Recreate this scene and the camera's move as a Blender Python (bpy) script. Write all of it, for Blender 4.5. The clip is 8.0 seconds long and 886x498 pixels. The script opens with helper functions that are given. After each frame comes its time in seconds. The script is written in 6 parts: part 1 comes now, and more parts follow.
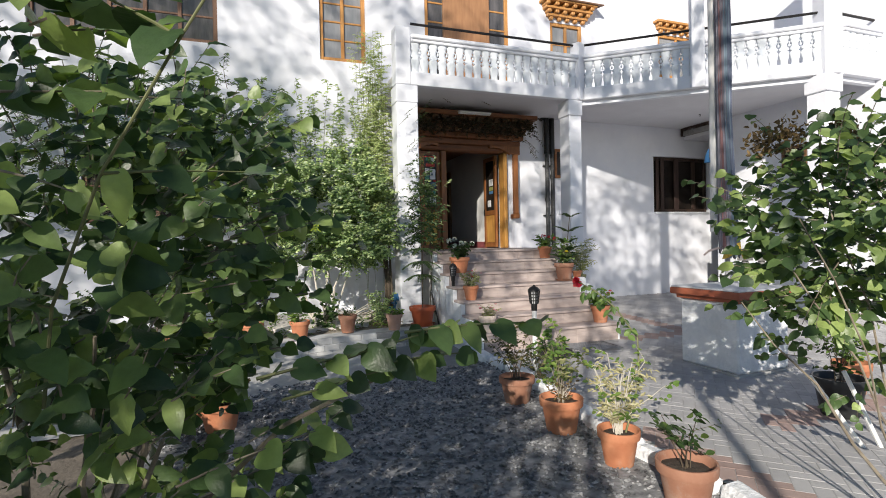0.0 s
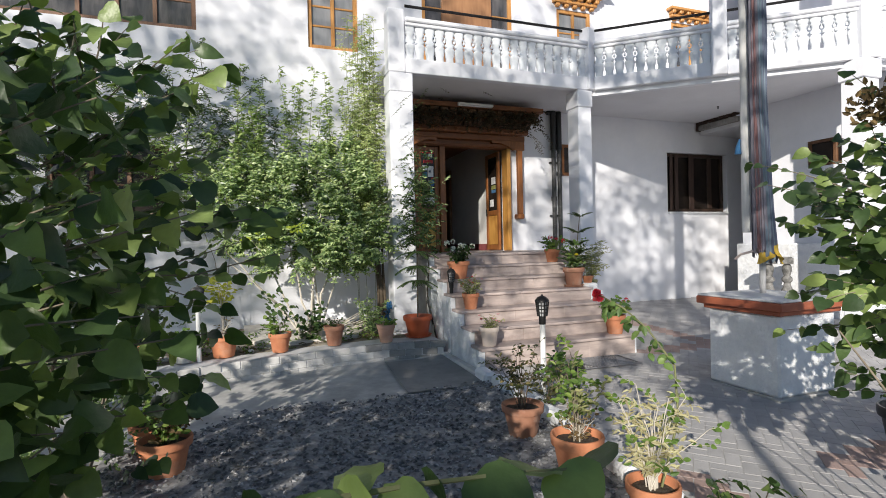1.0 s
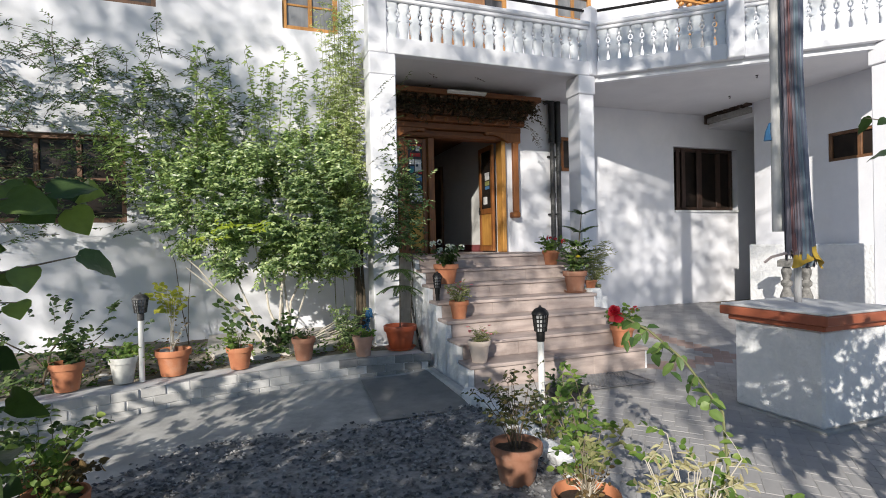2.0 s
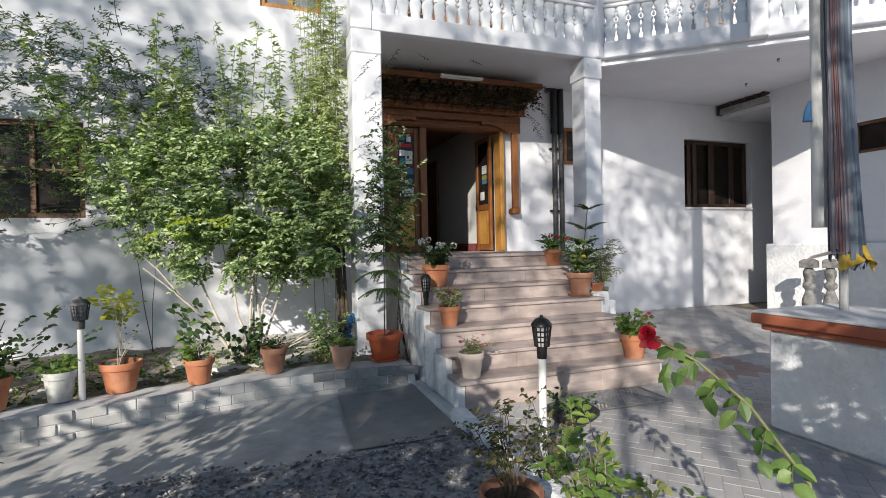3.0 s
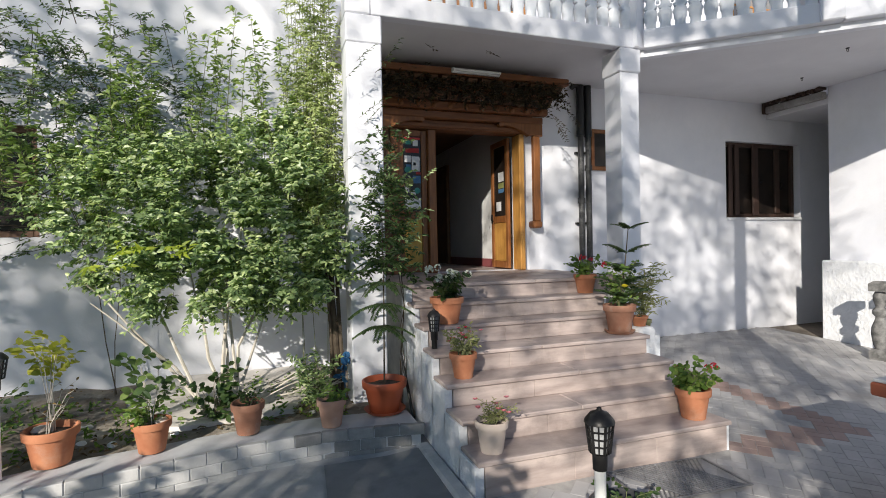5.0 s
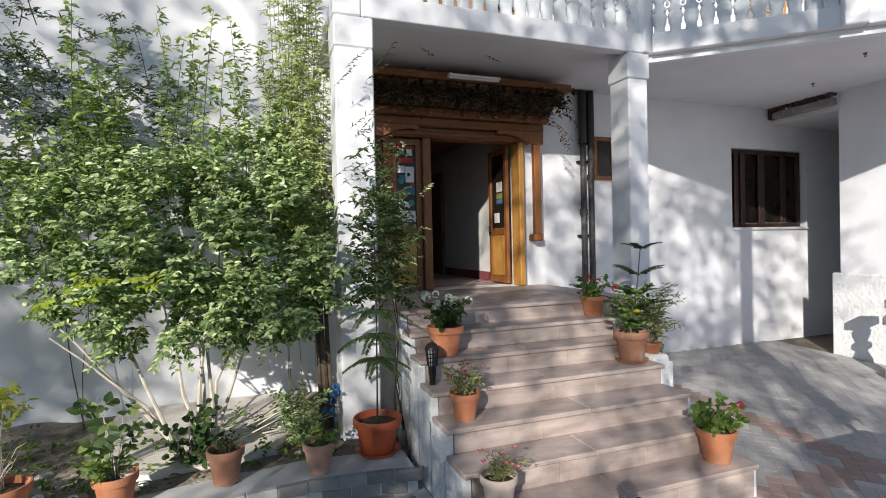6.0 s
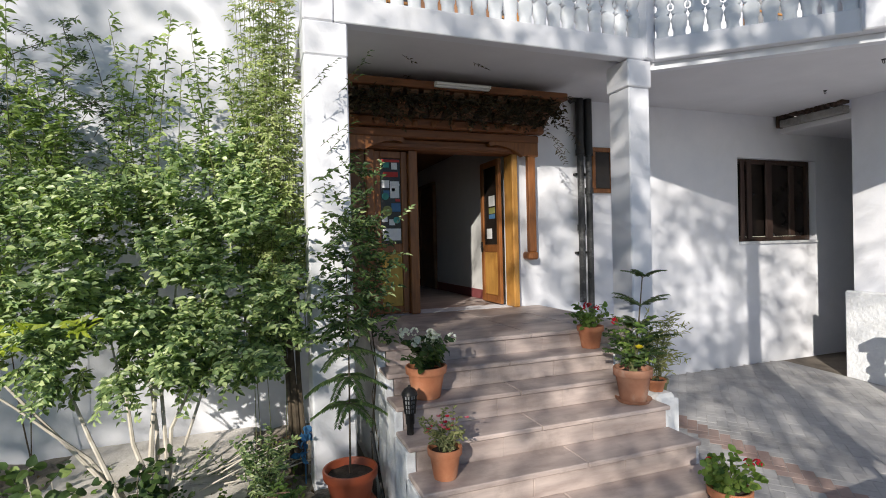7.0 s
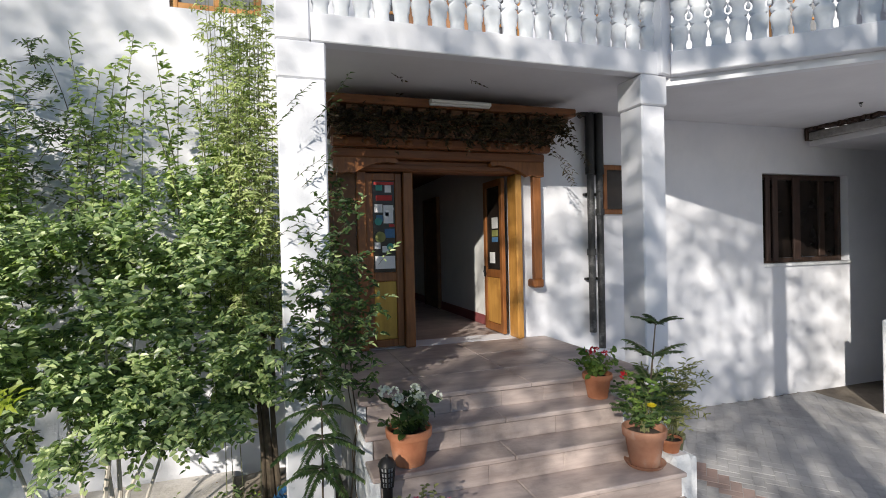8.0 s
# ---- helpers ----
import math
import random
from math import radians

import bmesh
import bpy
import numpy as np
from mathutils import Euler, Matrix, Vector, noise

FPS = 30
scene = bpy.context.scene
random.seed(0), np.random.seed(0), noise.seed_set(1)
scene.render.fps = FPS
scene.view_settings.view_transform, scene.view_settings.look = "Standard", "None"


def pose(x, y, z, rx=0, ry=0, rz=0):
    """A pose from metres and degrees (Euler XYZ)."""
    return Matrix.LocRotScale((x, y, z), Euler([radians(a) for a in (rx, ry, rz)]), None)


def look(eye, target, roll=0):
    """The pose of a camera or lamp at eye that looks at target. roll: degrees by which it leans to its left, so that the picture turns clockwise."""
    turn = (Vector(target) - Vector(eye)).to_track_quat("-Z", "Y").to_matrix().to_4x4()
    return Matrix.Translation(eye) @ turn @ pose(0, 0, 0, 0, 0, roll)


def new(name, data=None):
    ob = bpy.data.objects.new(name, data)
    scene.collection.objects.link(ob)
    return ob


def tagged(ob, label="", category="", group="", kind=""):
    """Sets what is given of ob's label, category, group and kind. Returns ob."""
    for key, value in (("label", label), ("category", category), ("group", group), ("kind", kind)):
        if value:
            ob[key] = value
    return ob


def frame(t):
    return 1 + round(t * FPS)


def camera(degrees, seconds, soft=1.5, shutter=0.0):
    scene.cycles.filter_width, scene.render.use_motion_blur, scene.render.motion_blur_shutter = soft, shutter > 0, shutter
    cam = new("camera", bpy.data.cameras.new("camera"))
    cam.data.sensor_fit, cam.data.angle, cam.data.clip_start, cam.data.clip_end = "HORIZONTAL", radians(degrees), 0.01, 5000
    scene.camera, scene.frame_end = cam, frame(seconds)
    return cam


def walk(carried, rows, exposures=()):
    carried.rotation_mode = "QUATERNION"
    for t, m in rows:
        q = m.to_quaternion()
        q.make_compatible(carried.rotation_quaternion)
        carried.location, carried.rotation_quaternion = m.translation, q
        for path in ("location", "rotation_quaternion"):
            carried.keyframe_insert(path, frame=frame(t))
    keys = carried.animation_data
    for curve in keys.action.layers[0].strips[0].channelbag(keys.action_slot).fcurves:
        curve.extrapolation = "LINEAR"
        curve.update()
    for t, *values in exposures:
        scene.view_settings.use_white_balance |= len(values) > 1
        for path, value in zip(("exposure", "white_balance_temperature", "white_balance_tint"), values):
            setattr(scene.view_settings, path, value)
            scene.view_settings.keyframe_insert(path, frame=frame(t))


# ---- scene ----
cam = camera(81.6, 8.0, soft=0.95)
METRES, EYE, TILT, LEAN, TURN = 4.8, 1.53, 0.0, 0.0, -20.3
ROWS = [
    (0.0, 0.0, 0.0, 0.0, -0.01, -0.68, 1.18),
    (0.5, 0.0056, 0.0696, -0.0006, 0.37, -0.6, 1.21),
    (1.0, 0.019, 0.1509, 0.0024, 0.41, -0.48, 1.26),
    (1.5, 0.0334, 0.2354, 0.0036, 0.11, -0.4, 1.26),
    (3.0, 0.0731, 0.4541, -0.0018, 0.2, -0.44, 1.14),
    (3.5, 0.0805, 0.5139, 0.0045, 0.71, -0.43, 1.1),
    (4.0, 0.0825, 0.5679, 0.0145, 1.35, -0.45, 1.1),
    (4.5, 0.0795, 0.616, 0.0316, 1.6, -0.46, 1.08),
    (6.0, 0.058, 0.7427, 0.0976, 0.43, -0.63, 1.27),
    (6.5, 0.069, 0.787, 0.1158, 0.33, -0.51, 1.36),
    (7.0, 0.0898, 0.8339, 0.1426, 0.45, -0.47, 1.38),
    (7.5, 0.1126, 0.8805, 0.1737, 1.02, -0.44, 1.35),
    (8.0, 0.1344, 0.9252, 0.2086, 2.26, -0.49, 1.29),
]
walk(cam, [(t, pose(0, 0, EYE, TILT, LEAN, TURN) @ pose(METRES * x, METRES * y, METRES * z, 90 + pitch, roll, yaw)) for t, x, y, z, yaw, pitch, roll in ROWS])


SUN_WAY = Vector((0.775, 1.0, -0.515)).normalized()

# ---- world, sun, exposure ----
world = bpy.data.worlds.new("sky")
world.use_nodes = True
scene.world = world
_n = world.node_tree.nodes
_sky = _n.new("ShaderNodeTexSky")
_sky.sky_type = "NISHITA"
_sky.sun_disc = False
_sky.sun_elevation = math.asin(-SUN_WAY.z)
_sky.sun_rotation = math.atan2(-SUN_WAY.x, -SUN_WAY.y)
_sky.altitude = 3000
_n["Background"].inputs["Strength"].default_value = 0.098
world.node_tree.links.new(_sky.outputs["Color"], _n["Background"].inputs["Color"])
sun_data = bpy.data.lights.new("sun", "SUN")
sun_data.energy = 5.0
sun_data.angle = radians(0.55)
sun_data.color = (1.0, 0.93, 0.82)
sun = new("sun", sun_data)
sun.matrix_world = look((-12, -18, 14), Vector((-12, -18, 14)) + SUN_WAY)
scene.view_settings.exposure = 0.28


# ---- materials ----
def surface(name, a, b, scale=6.0, rough=0.7, bump=0.2, fine=60.0, metal=0.0, stain=None, stain_scale=1.3, stain_amount=0.5,
            island=0.0, per_object=0.0, stretch=(1, 1, 1), spec=0.4, dist=0.004):
    """A two-scale procedural surface: a broad mix of a and b, fine relief, and stains of their own shape."""
    m = bpy.data.materials.new(name)
    m.use_nodes = True
    nt = m.node_tree
    nd, lk = nt.nodes, nt.links
    bsdf = nd["Principled BSDF"]
    tc = nd.new("ShaderNodeTexCoord")
    mp = nd.new("ShaderNodeMapping")
    mp.inputs["Scale"].default_value = stretch
    lk.new(tc.outputs["Object"], mp.inputs["Vector"])
    n1 = nd.new("ShaderNodeTexNoise")
    n1.inputs["Scale"].default_value = scale
    n1.inputs["Detail"].default_value = 6
    n1.inputs["Roughness"].default_value = 0.62
    lk.new(mp.outputs["Vector"], n1.inputs["Vector"])
    ramp = nd.new("ShaderNodeValToRGB")
    ramp.color_ramp.elements[0].position, ramp.color_ramp.elements[1].position = 0.32, 0.68
    ramp.color_ramp.elements[0].color, ramp.color_ramp.elements[1].color = (*a, 1), (*b, 1)
    lk.new(n1.outputs["Fac"], ramp.inputs["Fac"])
    col = ramp.outputs["Color"]
    n2 = nd.new("ShaderNodeTexNoise")
    n2.inputs["Scale"].default_value = fine
    n2.inputs["Detail"].default_value = 3
    lk.new(mp.outputs["Vector"], n2.inputs["Vector"])
    if stain:
        n3 = nd.new("ShaderNodeTexNoise")
        n3.inputs["Scale"].default_value = stain_scale
        n3.inputs["Detail"].default_value = 8
        n3.inputs["Roughness"].default_value = 0.7
        lk.new(tc.outputs["Object"], n3.inputs["Vector"])
        r3 = nd.new("ShaderNodeMapRange")
        r3.inputs["From Min"].default_value, r3.inputs["From Max"].default_value = 0.52, 0.72
        r3.inputs["To Max"].default_value = stain_amount
        lk.new(n3.outputs["Fac"], r3.inputs["Value"])
        mx = nd.new("ShaderNodeMix")
        mx.data_type = "RGBA"
        lk.new(r3.outputs["Result"], mx.inputs["Factor"])
        lk.new(col, mx.inputs[6])
        mx.inputs[7].default_value = (*stain, 1)
        col = mx.outputs[2]
    for amount, kind in ((island, "geo"), (per_object, "obj")):
        if amount:
            src = nd.new("ShaderNodeNewGeometry" if kind == "geo" else "ShaderNodeObjectInfo")
            hs = nd.new("ShaderNodeHueSaturation")
            mr = nd.new("ShaderNodeMapRange")
            mr.inputs["To Min"].default_value, mr.inputs["To Max"].default_value = 1 - amount, 1 + amount
            lk.new(src.outputs["Random Per Island" if kind == "geo" else "Random"], mr.inputs["Value"])
            lk.new(mr.outputs["Result"], hs.inputs["Value"])
            lk.new(col, hs.inputs["Color"])
            col = hs.outputs["Color"]
    lk.new(col, bsdf.inputs["Base Color"])
    rr = nd.new("ShaderNodeMapRange")
    rr.inputs["To Min"].default_value, rr.inputs["To Max"].default_value = max(0.02, rough - 0.12), min(1, rough + 0.12)
    lk.new(n1.outputs["Fac"], rr.inputs["Value"])
    lk.new(rr.outputs["Result"], bsdf.inputs["Roughness"])
    bsdf.inputs["Metallic"].default_value = metal
    bsdf.inputs["Specular IOR Level"].default_value = spec
    if bump:
        add = nd.new("ShaderNodeMath")
        add.operation = "MULTIPLY_ADD"
        add.inputs[1].default_value = 0.6
        lk.new(n2.outputs["Fac"], add.inputs[0])
        lk.new(n1.outputs["Fac"], add.inputs[2])
        bp = nd.new("ShaderNodeBump")
        bp.inputs["Strength"].default_value = bump
        bp.inputs["Distance"].default_value = dist
        lk.new(add.outputs["Value"], bp.inputs["Height"])
        lk.new(bp.outputs["Normal"], bsdf.inputs["Normal"])
    return m


def leafy(name, a, b, c, rough=0.45, through_light=0.35, spec=0.35):
    """Leaves: three tones spread leaf by leaf, a little light coming through."""
    m = bpy.data.materials.new(name)
    m.use_nodes = True
    nt = m.node_tree
    nd, lk = nt.nodes, nt.links
    bsdf, out = nd["Principled BSDF"], nd["Material Output"]
    geo = nd.new("ShaderNodeNewGeometry")
    ramp = nd.new("ShaderNodeValToRGB")
    el = ramp.color_ramp.elements
    el[0].color, el[1].color = (*a, 1), (*c, 1)
    mid = el.new(0.55)
    mid.color = (*b, 1)
    lk.new(geo.outputs["Random Per Island"], ramp.inputs["Fac"])
    tc = nd.new("ShaderNodeTexCoord")
    ns = nd.new("ShaderNodeTexNoise")
    ns.inputs["Scale"].default_value = 45
    ns.inputs["Detail"].default_value = 4
    lk.new(tc.outputs["Object"], ns.inputs["Vector"])
    hs = nd.new("ShaderNodeHueSaturation")
    mr = nd.new("ShaderNodeMapRange")
    mr.inputs["To Min"].default_value, mr.inputs["To Max"].default_value = 0.7, 1.3
    lk.new(ns.outputs["Fac"], mr.inputs["Value"])
    lk.new(mr.outputs["Result"], hs.inputs["Value"])
    lk.new(ramp.outputs["Color"], hs.inputs["Color"])
    lk.new(hs.outputs["Color"], bsdf.inputs["Base Color"])
    bsdf.inputs["Roughness"].default_value = rough
    bsdf.inputs["Specular IOR Level"].default_value = spec
    relief = nd.new("ShaderNodeBump")
    relief.inputs["Strength"].default_value = 0.45
    relief.inputs["Distance"].default_value = 0.006
    lk.new(ns.outputs["Fac"], relief.inputs["Height"])
    lk.new(relief.outputs["Normal"], bsdf.inputs["Normal"])
    tr = nd.new("ShaderNodeBsdfTranslucent")
    warm = nd.new("ShaderNodeMix")
    warm.data_type = "RGBA"
    warm.blend_type = "MULTIPLY"
    warm.inputs["Factor"].default_value = 1.0
    lk.new(hs.outputs["Color"], warm.inputs[6])
    warm.inputs[7].default_value = (1.75, 2.0, 0.75, 1)
    lk.new(warm.outputs[2], tr.inputs["Color"])
    mix = nd.new("ShaderNodeMixShader")
    mix.inputs["Fac"].default_value = through_light
    lk.new(bsdf.outputs["BSDF"], mix.inputs[1])
    lk.new(tr.outputs["BSDF"], mix.inputs[2])
    lk.new(mix.outputs["Shader"], out.inputs["Surface"])
    return m


M_PLASTER = surface("whitewashed_plaster", (0.69, 0.705, 0.765), (0.77, 0.775, 0.822), 1.6, 0.85, 0.35, 38, stain=(0.62, 0.62, 0.61), stain_scale=0.9, stain_amount=0.35, dist=0.006)
M_ROUGH = surface("rough_whitewash", (0.68, 0.7, 0.74), (0.8, 0.81, 0.83), 9, 0.9, 0.9, 26, stain=(0.55, 0.54, 0.52), stain_scale=2.5, stain_amount=0.4, dist=0.02)
M_CEIL = surface("painted_soffit", (0.65, 0.645, 0.68), (0.71, 0.705, 0.74), 2, 0.9, 0.12, 50)
M_HALLPALE = surface("pale_hall_plaster", (0.62, 0.62, 0.62), (0.7, 0.7, 0.69), 2, 0.85, 0.1, 50)
M_HALL = surface("hall_plaster", (0.55, 0.55, 0.56), (0.64, 0.64, 0.64), 2, 0.85, 0.1, 50)
M_BALUSTER = surface("painted_cast_concrete", (0.6, 0.64, 0.7), (0.75, 0.77, 0.8), 5, 0.8, 0.3, 60, stain=(0.5, 0.5, 0.5), stain_scale=3, stain_amount=0.4)
M_WOOD = surface("varnished_wood", (0.17, 0.06, 0.018), (0.29, 0.115, 0.035), 5, 0.42, 0.25, 40, stretch=(6, 6, 0.7), stain=(0.12, 0.045, 0.02), stain_scale=2, stain_amount=0.5)
M_WOODX = surface("varnished_beam", (0.13, 0.046, 0.017), (0.23, 0.088, 0.032), 5, 0.5, 0.25, 40, stretch=(0.7, 6, 6), stain=(0.14, 0.055, 0.025), stain_scale=2, stain_amount=0.6)
M_DARKWOOD = surface("dark_carved_wood", (0.095, 0.045, 0.024), (0.19, 0.095, 0.045), 8, 0.6, 0.4, 50)
M_HONEY = surface("orange_honey_wood", (0.36, 0.16, 0.035), (0.52, 0.28, 0.075), 4, 0.4, 0.2, 40, stretch=(5, 5, 0.6), stain=(0.16, 0.06, 0.02), stain_scale=3, stain_amount=0.6)
M_MUSTARD = surface("mustard_painted_panel", (0.42, 0.25, 0.035), (0.56, 0.36, 0.06), 4, 0.42, 0.15, 40, stretch=(5, 5, 0.6), stain=(0.26, 0.14, 0.03), stain_scale=3, stain_amount=0.5)
M_ORANGEWOOD = surface("orange_window_wood", (0.42, 0.19, 0.055), (0.56, 0.29, 0.1), 5, 0.45, 0.2, 40, stretch=(5, 5, 0.8))
M_DIMWOOD = surface("dark_brown_frame", (0.032, 0.02, 0.015), (0.08, 0.045, 0.032), 6, 0.55, 0.3, 40, stretch=(5, 5, 0.7))
M_DULLWOOD = surface("dull_worn_wood", (0.035, 0.02, 0.016), (0.075, 0.044, 0.034), 6, 0.65, 0.3, 40, stretch=(5, 5, 0.7))
M_BROWNWOOD = surface("weathered_brown_wood", (0.12, 0.065, 0.04), (0.22, 0.12, 0.075), 6, 0.6, 0.3, 40, stretch=(5, 5, 0.7))
M_STONE = surface("pinkish_step_stone", (0.318, 0.256, 0.238), (0.555, 0.465, 0.432), 3.2, 0.55, 0.25, 70, stain=(0.2, 0.165, 0.15), stain_scale=1.7, stain_amount=0.7, per_object=0.06, stretch=(0.5, 1.6, 3))
M_CONCRETE = surface("worn_concrete", (0.33, 0.325, 0.32), (0.52, 0.515, 0.5), 3.5, 0.85, 0.45, 60, stain=(0.2, 0.2, 0.2), stain_scale=1.5, stain_amount=0.7)
M_DARKLANE = surface("darker_concrete", (0.19, 0.19, 0.192), (0.31, 0.307, 0.3), 4, 0.75, 0.4, 60, stain=(0.11, 0.11, 0.112), stain_scale=2, stain_amount=0.7)
M_KERBSTONE = surface("grey_block", (0.44, 0.44, 0.44), (0.58, 0.57, 0.56), 7, 0.85, 0.35, 60, per_object=0.14, stain=(0.2, 0.2, 0.2), stain_scale=3, stain_amount=0.5)
# Darker copy of the grey block, with the planter's shade in its colour.
M_SHADEBLOCK = surface("shaded_block", (0.21, 0.21, 0.21), (0.34, 0.335, 0.33), 7, 0.7, 0.35, 60, per_object=0.2, stain=(0.12, 0.122, 0.12), stain_scale=3, stain_amount=0.6)
M_PAVER = surface("grey_paver", (0.31, 0.303, 0.308), (0.465, 0.456, 0.456), 1.4, 0.8, 0.3, 80, per_object=0.06, island=0.06, stain=(0.2, 0.195, 0.195), stain_scale=1.6, stain_amount=0.8)
M_REDPAVER = surface("red_paver", (0.31, 0.215, 0.19), (0.4, 0.3, 0.27), 2, 0.8, 0.3, 80, per_object=0.08, island=0.08, stain=(0.24, 0.21, 0.2), stain_scale=1.6, stain_amount=0.6)
M_JOINT = surface("sandy_joint", (0.3, 0.295, 0.29), (0.42, 0.41, 0.4), 12, 0.95, 0.3, 120)
M_EARTH = surface("dry_earth", (0.1, 0.085, 0.07), (0.2, 0.17, 0.14), 2.5, 0.95, 0.6, 30, dist=0.02)
M_SOIL = surface("dark_soil", (0.035, 0.026, 0.02), (0.085, 0.065, 0.05), 14, 0.95, 0.8, 60, dist=0.02)
M_GRAVEL = surface("grey_gravel", (0.1, 0.102, 0.11), (0.32, 0.32, 0.325), 14, 0.85, 0.4, 90, island=0.6)
M_TERRA = surface("terracotta", (0.4, 0.145, 0.072), (0.52, 0.225, 0.118), 7, 0.78, 0.25, 60, stain=(0.52, 0.4, 0.33), stain_scale=5, stain_amount=0.35, per_object=0.12)
M_TERRADARK = surface("weathered_terracotta", (0.27, 0.12, 0.075), (0.36, 0.19, 0.125), 7, 0.8, 0.3, 60, stain=(0.4, 0.35, 0.31), stain_scale=5, stain_amount=0.5)
M_PLASTICRED = surface("red_plastic", (0.4, 0.085, 0.035), (0.46, 0.11, 0.045), 5, 0.45, 0.05, 60)
M_PINKPOT = surface("pinkish_clay", (0.44, 0.25, 0.18), (0.54, 0.34, 0.26), 6, 0.75, 0.2, 60, stain=(0.6, 0.5, 0.44), stain_scale=5, stain_amount=0.4)
M_BEDSOIL = surface("dry_bed_soil", (0.14, 0.115, 0.09), (0.36, 0.315, 0.26), 3, 0.95, 0.8, 40, stain=(0.55, 0.51, 0.45), stain_scale=2, stain_amount=0.9, dist=0.02)
M_APRON = surface("pale_cement", (0.58, 0.54, 0.5), (0.74, 0.7, 0.66), 4, 0.9, 0.5, 40, stain=(0.34, 0.3, 0.26), stain_scale=2.2, stain_amount=0.6, dist=0.015)
M_PALEPOT = surface("pale_clay", (0.6, 0.49, 0.42), (0.7, 0.6, 0.53), 6, 0.7, 0.15, 60, stain=(0.45, 0.36, 0.3), stain_scale=4, stain_amount=0.4)
M_WHITEPOT = surface("white_bucket", (0.42, 0.43, 0.42), (0.62, 0.62, 0.6), 9, 0.6, 0.2, 60, stain=(0.24, 0.22, 0.19), stain_scale=7, stain_amount=0.85)
M_DARKPLASTIC = surface("black_plastic", (0.012, 0.013, 0.014), (0.03, 0.03, 0.032), 7, 0.4, 0.1, 60)
M_PIPE = surface("worn_black_pipe", (0.02, 0.02, 0.022), (0.06, 0.06, 0.062), 7, 0.5, 0.2, 40, stretch=(3, 3, 0.8), stain=(0.3, 0.3, 0.3), stain_scale=6, stain_amount=0.7)
M_METAL = surface("black_metal", (0.012, 0.012, 0.013), (0.035, 0.033, 0.033), 12, 0.4, 0.15, 60, metal=0.4)
M_GRATE = surface("galvanised_steel", (0.2, 0.2, 0.21), (0.34, 0.34, 0.35), 12, 0.5, 0.15, 60, metal=0.6)
M_SLAB = surface("cement_slab_top", (0.44, 0.45, 0.47), (0.6, 0.61, 0.63), 4, 0.75, 0.2, 60)
M_LINTEL = surface("mottled_lintel_board", (0.2, 0.19, 0.18), (0.4, 0.39, 0.38), 5, 0.85, 0.4, 50, stain=(0.1, 0.09, 0.08), stain_scale=3, stain_amount=0.7)
M_REDTRIM = surface("red_painted_trim", (0.28, 0.075, 0.04), (0.37, 0.115, 0.06), 5, 0.55, 0.2, 60)
M_POLE = surface("weathered_pole", (0.22, 0.225, 0.24), (0.4, 0.4, 0.41), 5, 0.8, 0.4, 40, stretch=(5, 5, 0.5), stain=(0.12, 0.1, 0.1), stain_scale=1.5, stain_amount=0.6)
M_WHITEWOOD = surface("whitened_pole", (0.45, 0.45, 0.46), (0.62, 0.62, 0.62), 5, 0.8, 0.4, 40, stretch=(5, 5, 0.5), stain=(0.3, 0.29, 0.28), stain_scale=1.5, stain_amount=0.5)
M_BLUE = surface("faded_blue_sheet", (0.07, 0.085, 0.13), (0.13, 0.15, 0.21), 6, 0.7, 0.3, 40, stretch=(3, 3, 0.6))
M_FLAGGREY = surface("faded_lavender_cloth", (0.13, 0.122, 0.15), (0.25, 0.235, 0.275), 5, 0.85, 0.3, 40, stretch=(5, 5, 0.4))
M_FLAGPINK = surface("faded_red_cloth", (0.17, 0.09, 0.095), (0.26, 0.15, 0.155), 5, 0.85, 0.3, 40, stretch=(5, 5, 0.4))
M_FLAGTEAL = surface("faded_teal_cloth", (0.11, 0.15, 0.19), (0.18, 0.23, 0.28), 5, 0.85, 0.3, 40, stretch=(5, 5, 0.4))
M_BARK = surface("pale_bark", (0.42, 0.38, 0.32), (0.6, 0.56, 0.5), 14, 0.85, 0.4, 60)
M_TWIG = surface("green_twig", (0.1, 0.12, 0.05), (0.19, 0.19, 0.09), 14, 0.7, 0.2, 60)
M_BARKDIM = surface("grey_brown_bark", (0.14, 0.11, 0.085), (0.3, 0.26, 0.2), 14, 0.85, 0.4, 60)
M_DARKTWIG = surface("brown_twig", (0.06, 0.045, 0.03), (0.13, 0.1, 0.07), 14, 0.8, 0.3, 60)
M_SKIRT = surface("maroon_skirting", (0.2, 0.055, 0.06), (0.26, 0.08, 0.085), 5, 0.5, 0.1, 60)
M_WHITEPAINT = surface("white_gloss_paint", (0.72, 0.72, 0.71), (0.8, 0.8, 0.79), 8, 0.45, 0.1, 60)
M_PAPER = surface("paper", (0.7, 0.7, 0.72), (0.8, 0.8, 0.8), 20, 0.7, 0.0, 60)
M_PAPERRED = surface("red_paper", (0.4, 0.03, 0.03), (0.5, 0.05, 0.045), 20, 0.7, 0.0, 60)
M_PAPERTEAL = surface("teal_paper", (0.05, 0.25, 0.22), (0.08, 0.33, 0.28), 20, 0.7, 0.0, 60)
M_PAPEROLIVE = surface("olive_paper", (0.2, 0.21, 0.07), (0.27, 0.28, 0.1), 20, 0.7, 0.0, 60)
M_PAPERBLUE = surface("blue_paper", (0.05, 0.14, 0.28), (0.09, 0.2, 0.36), 20, 0.7, 0.0, 60)
M_DARKGLASS = surface("dark_window_glass", (0.014, 0.012, 0.011), (0.03, 0.022, 0.018), 3, 0.22, 0.0, 60, spec=0.3)
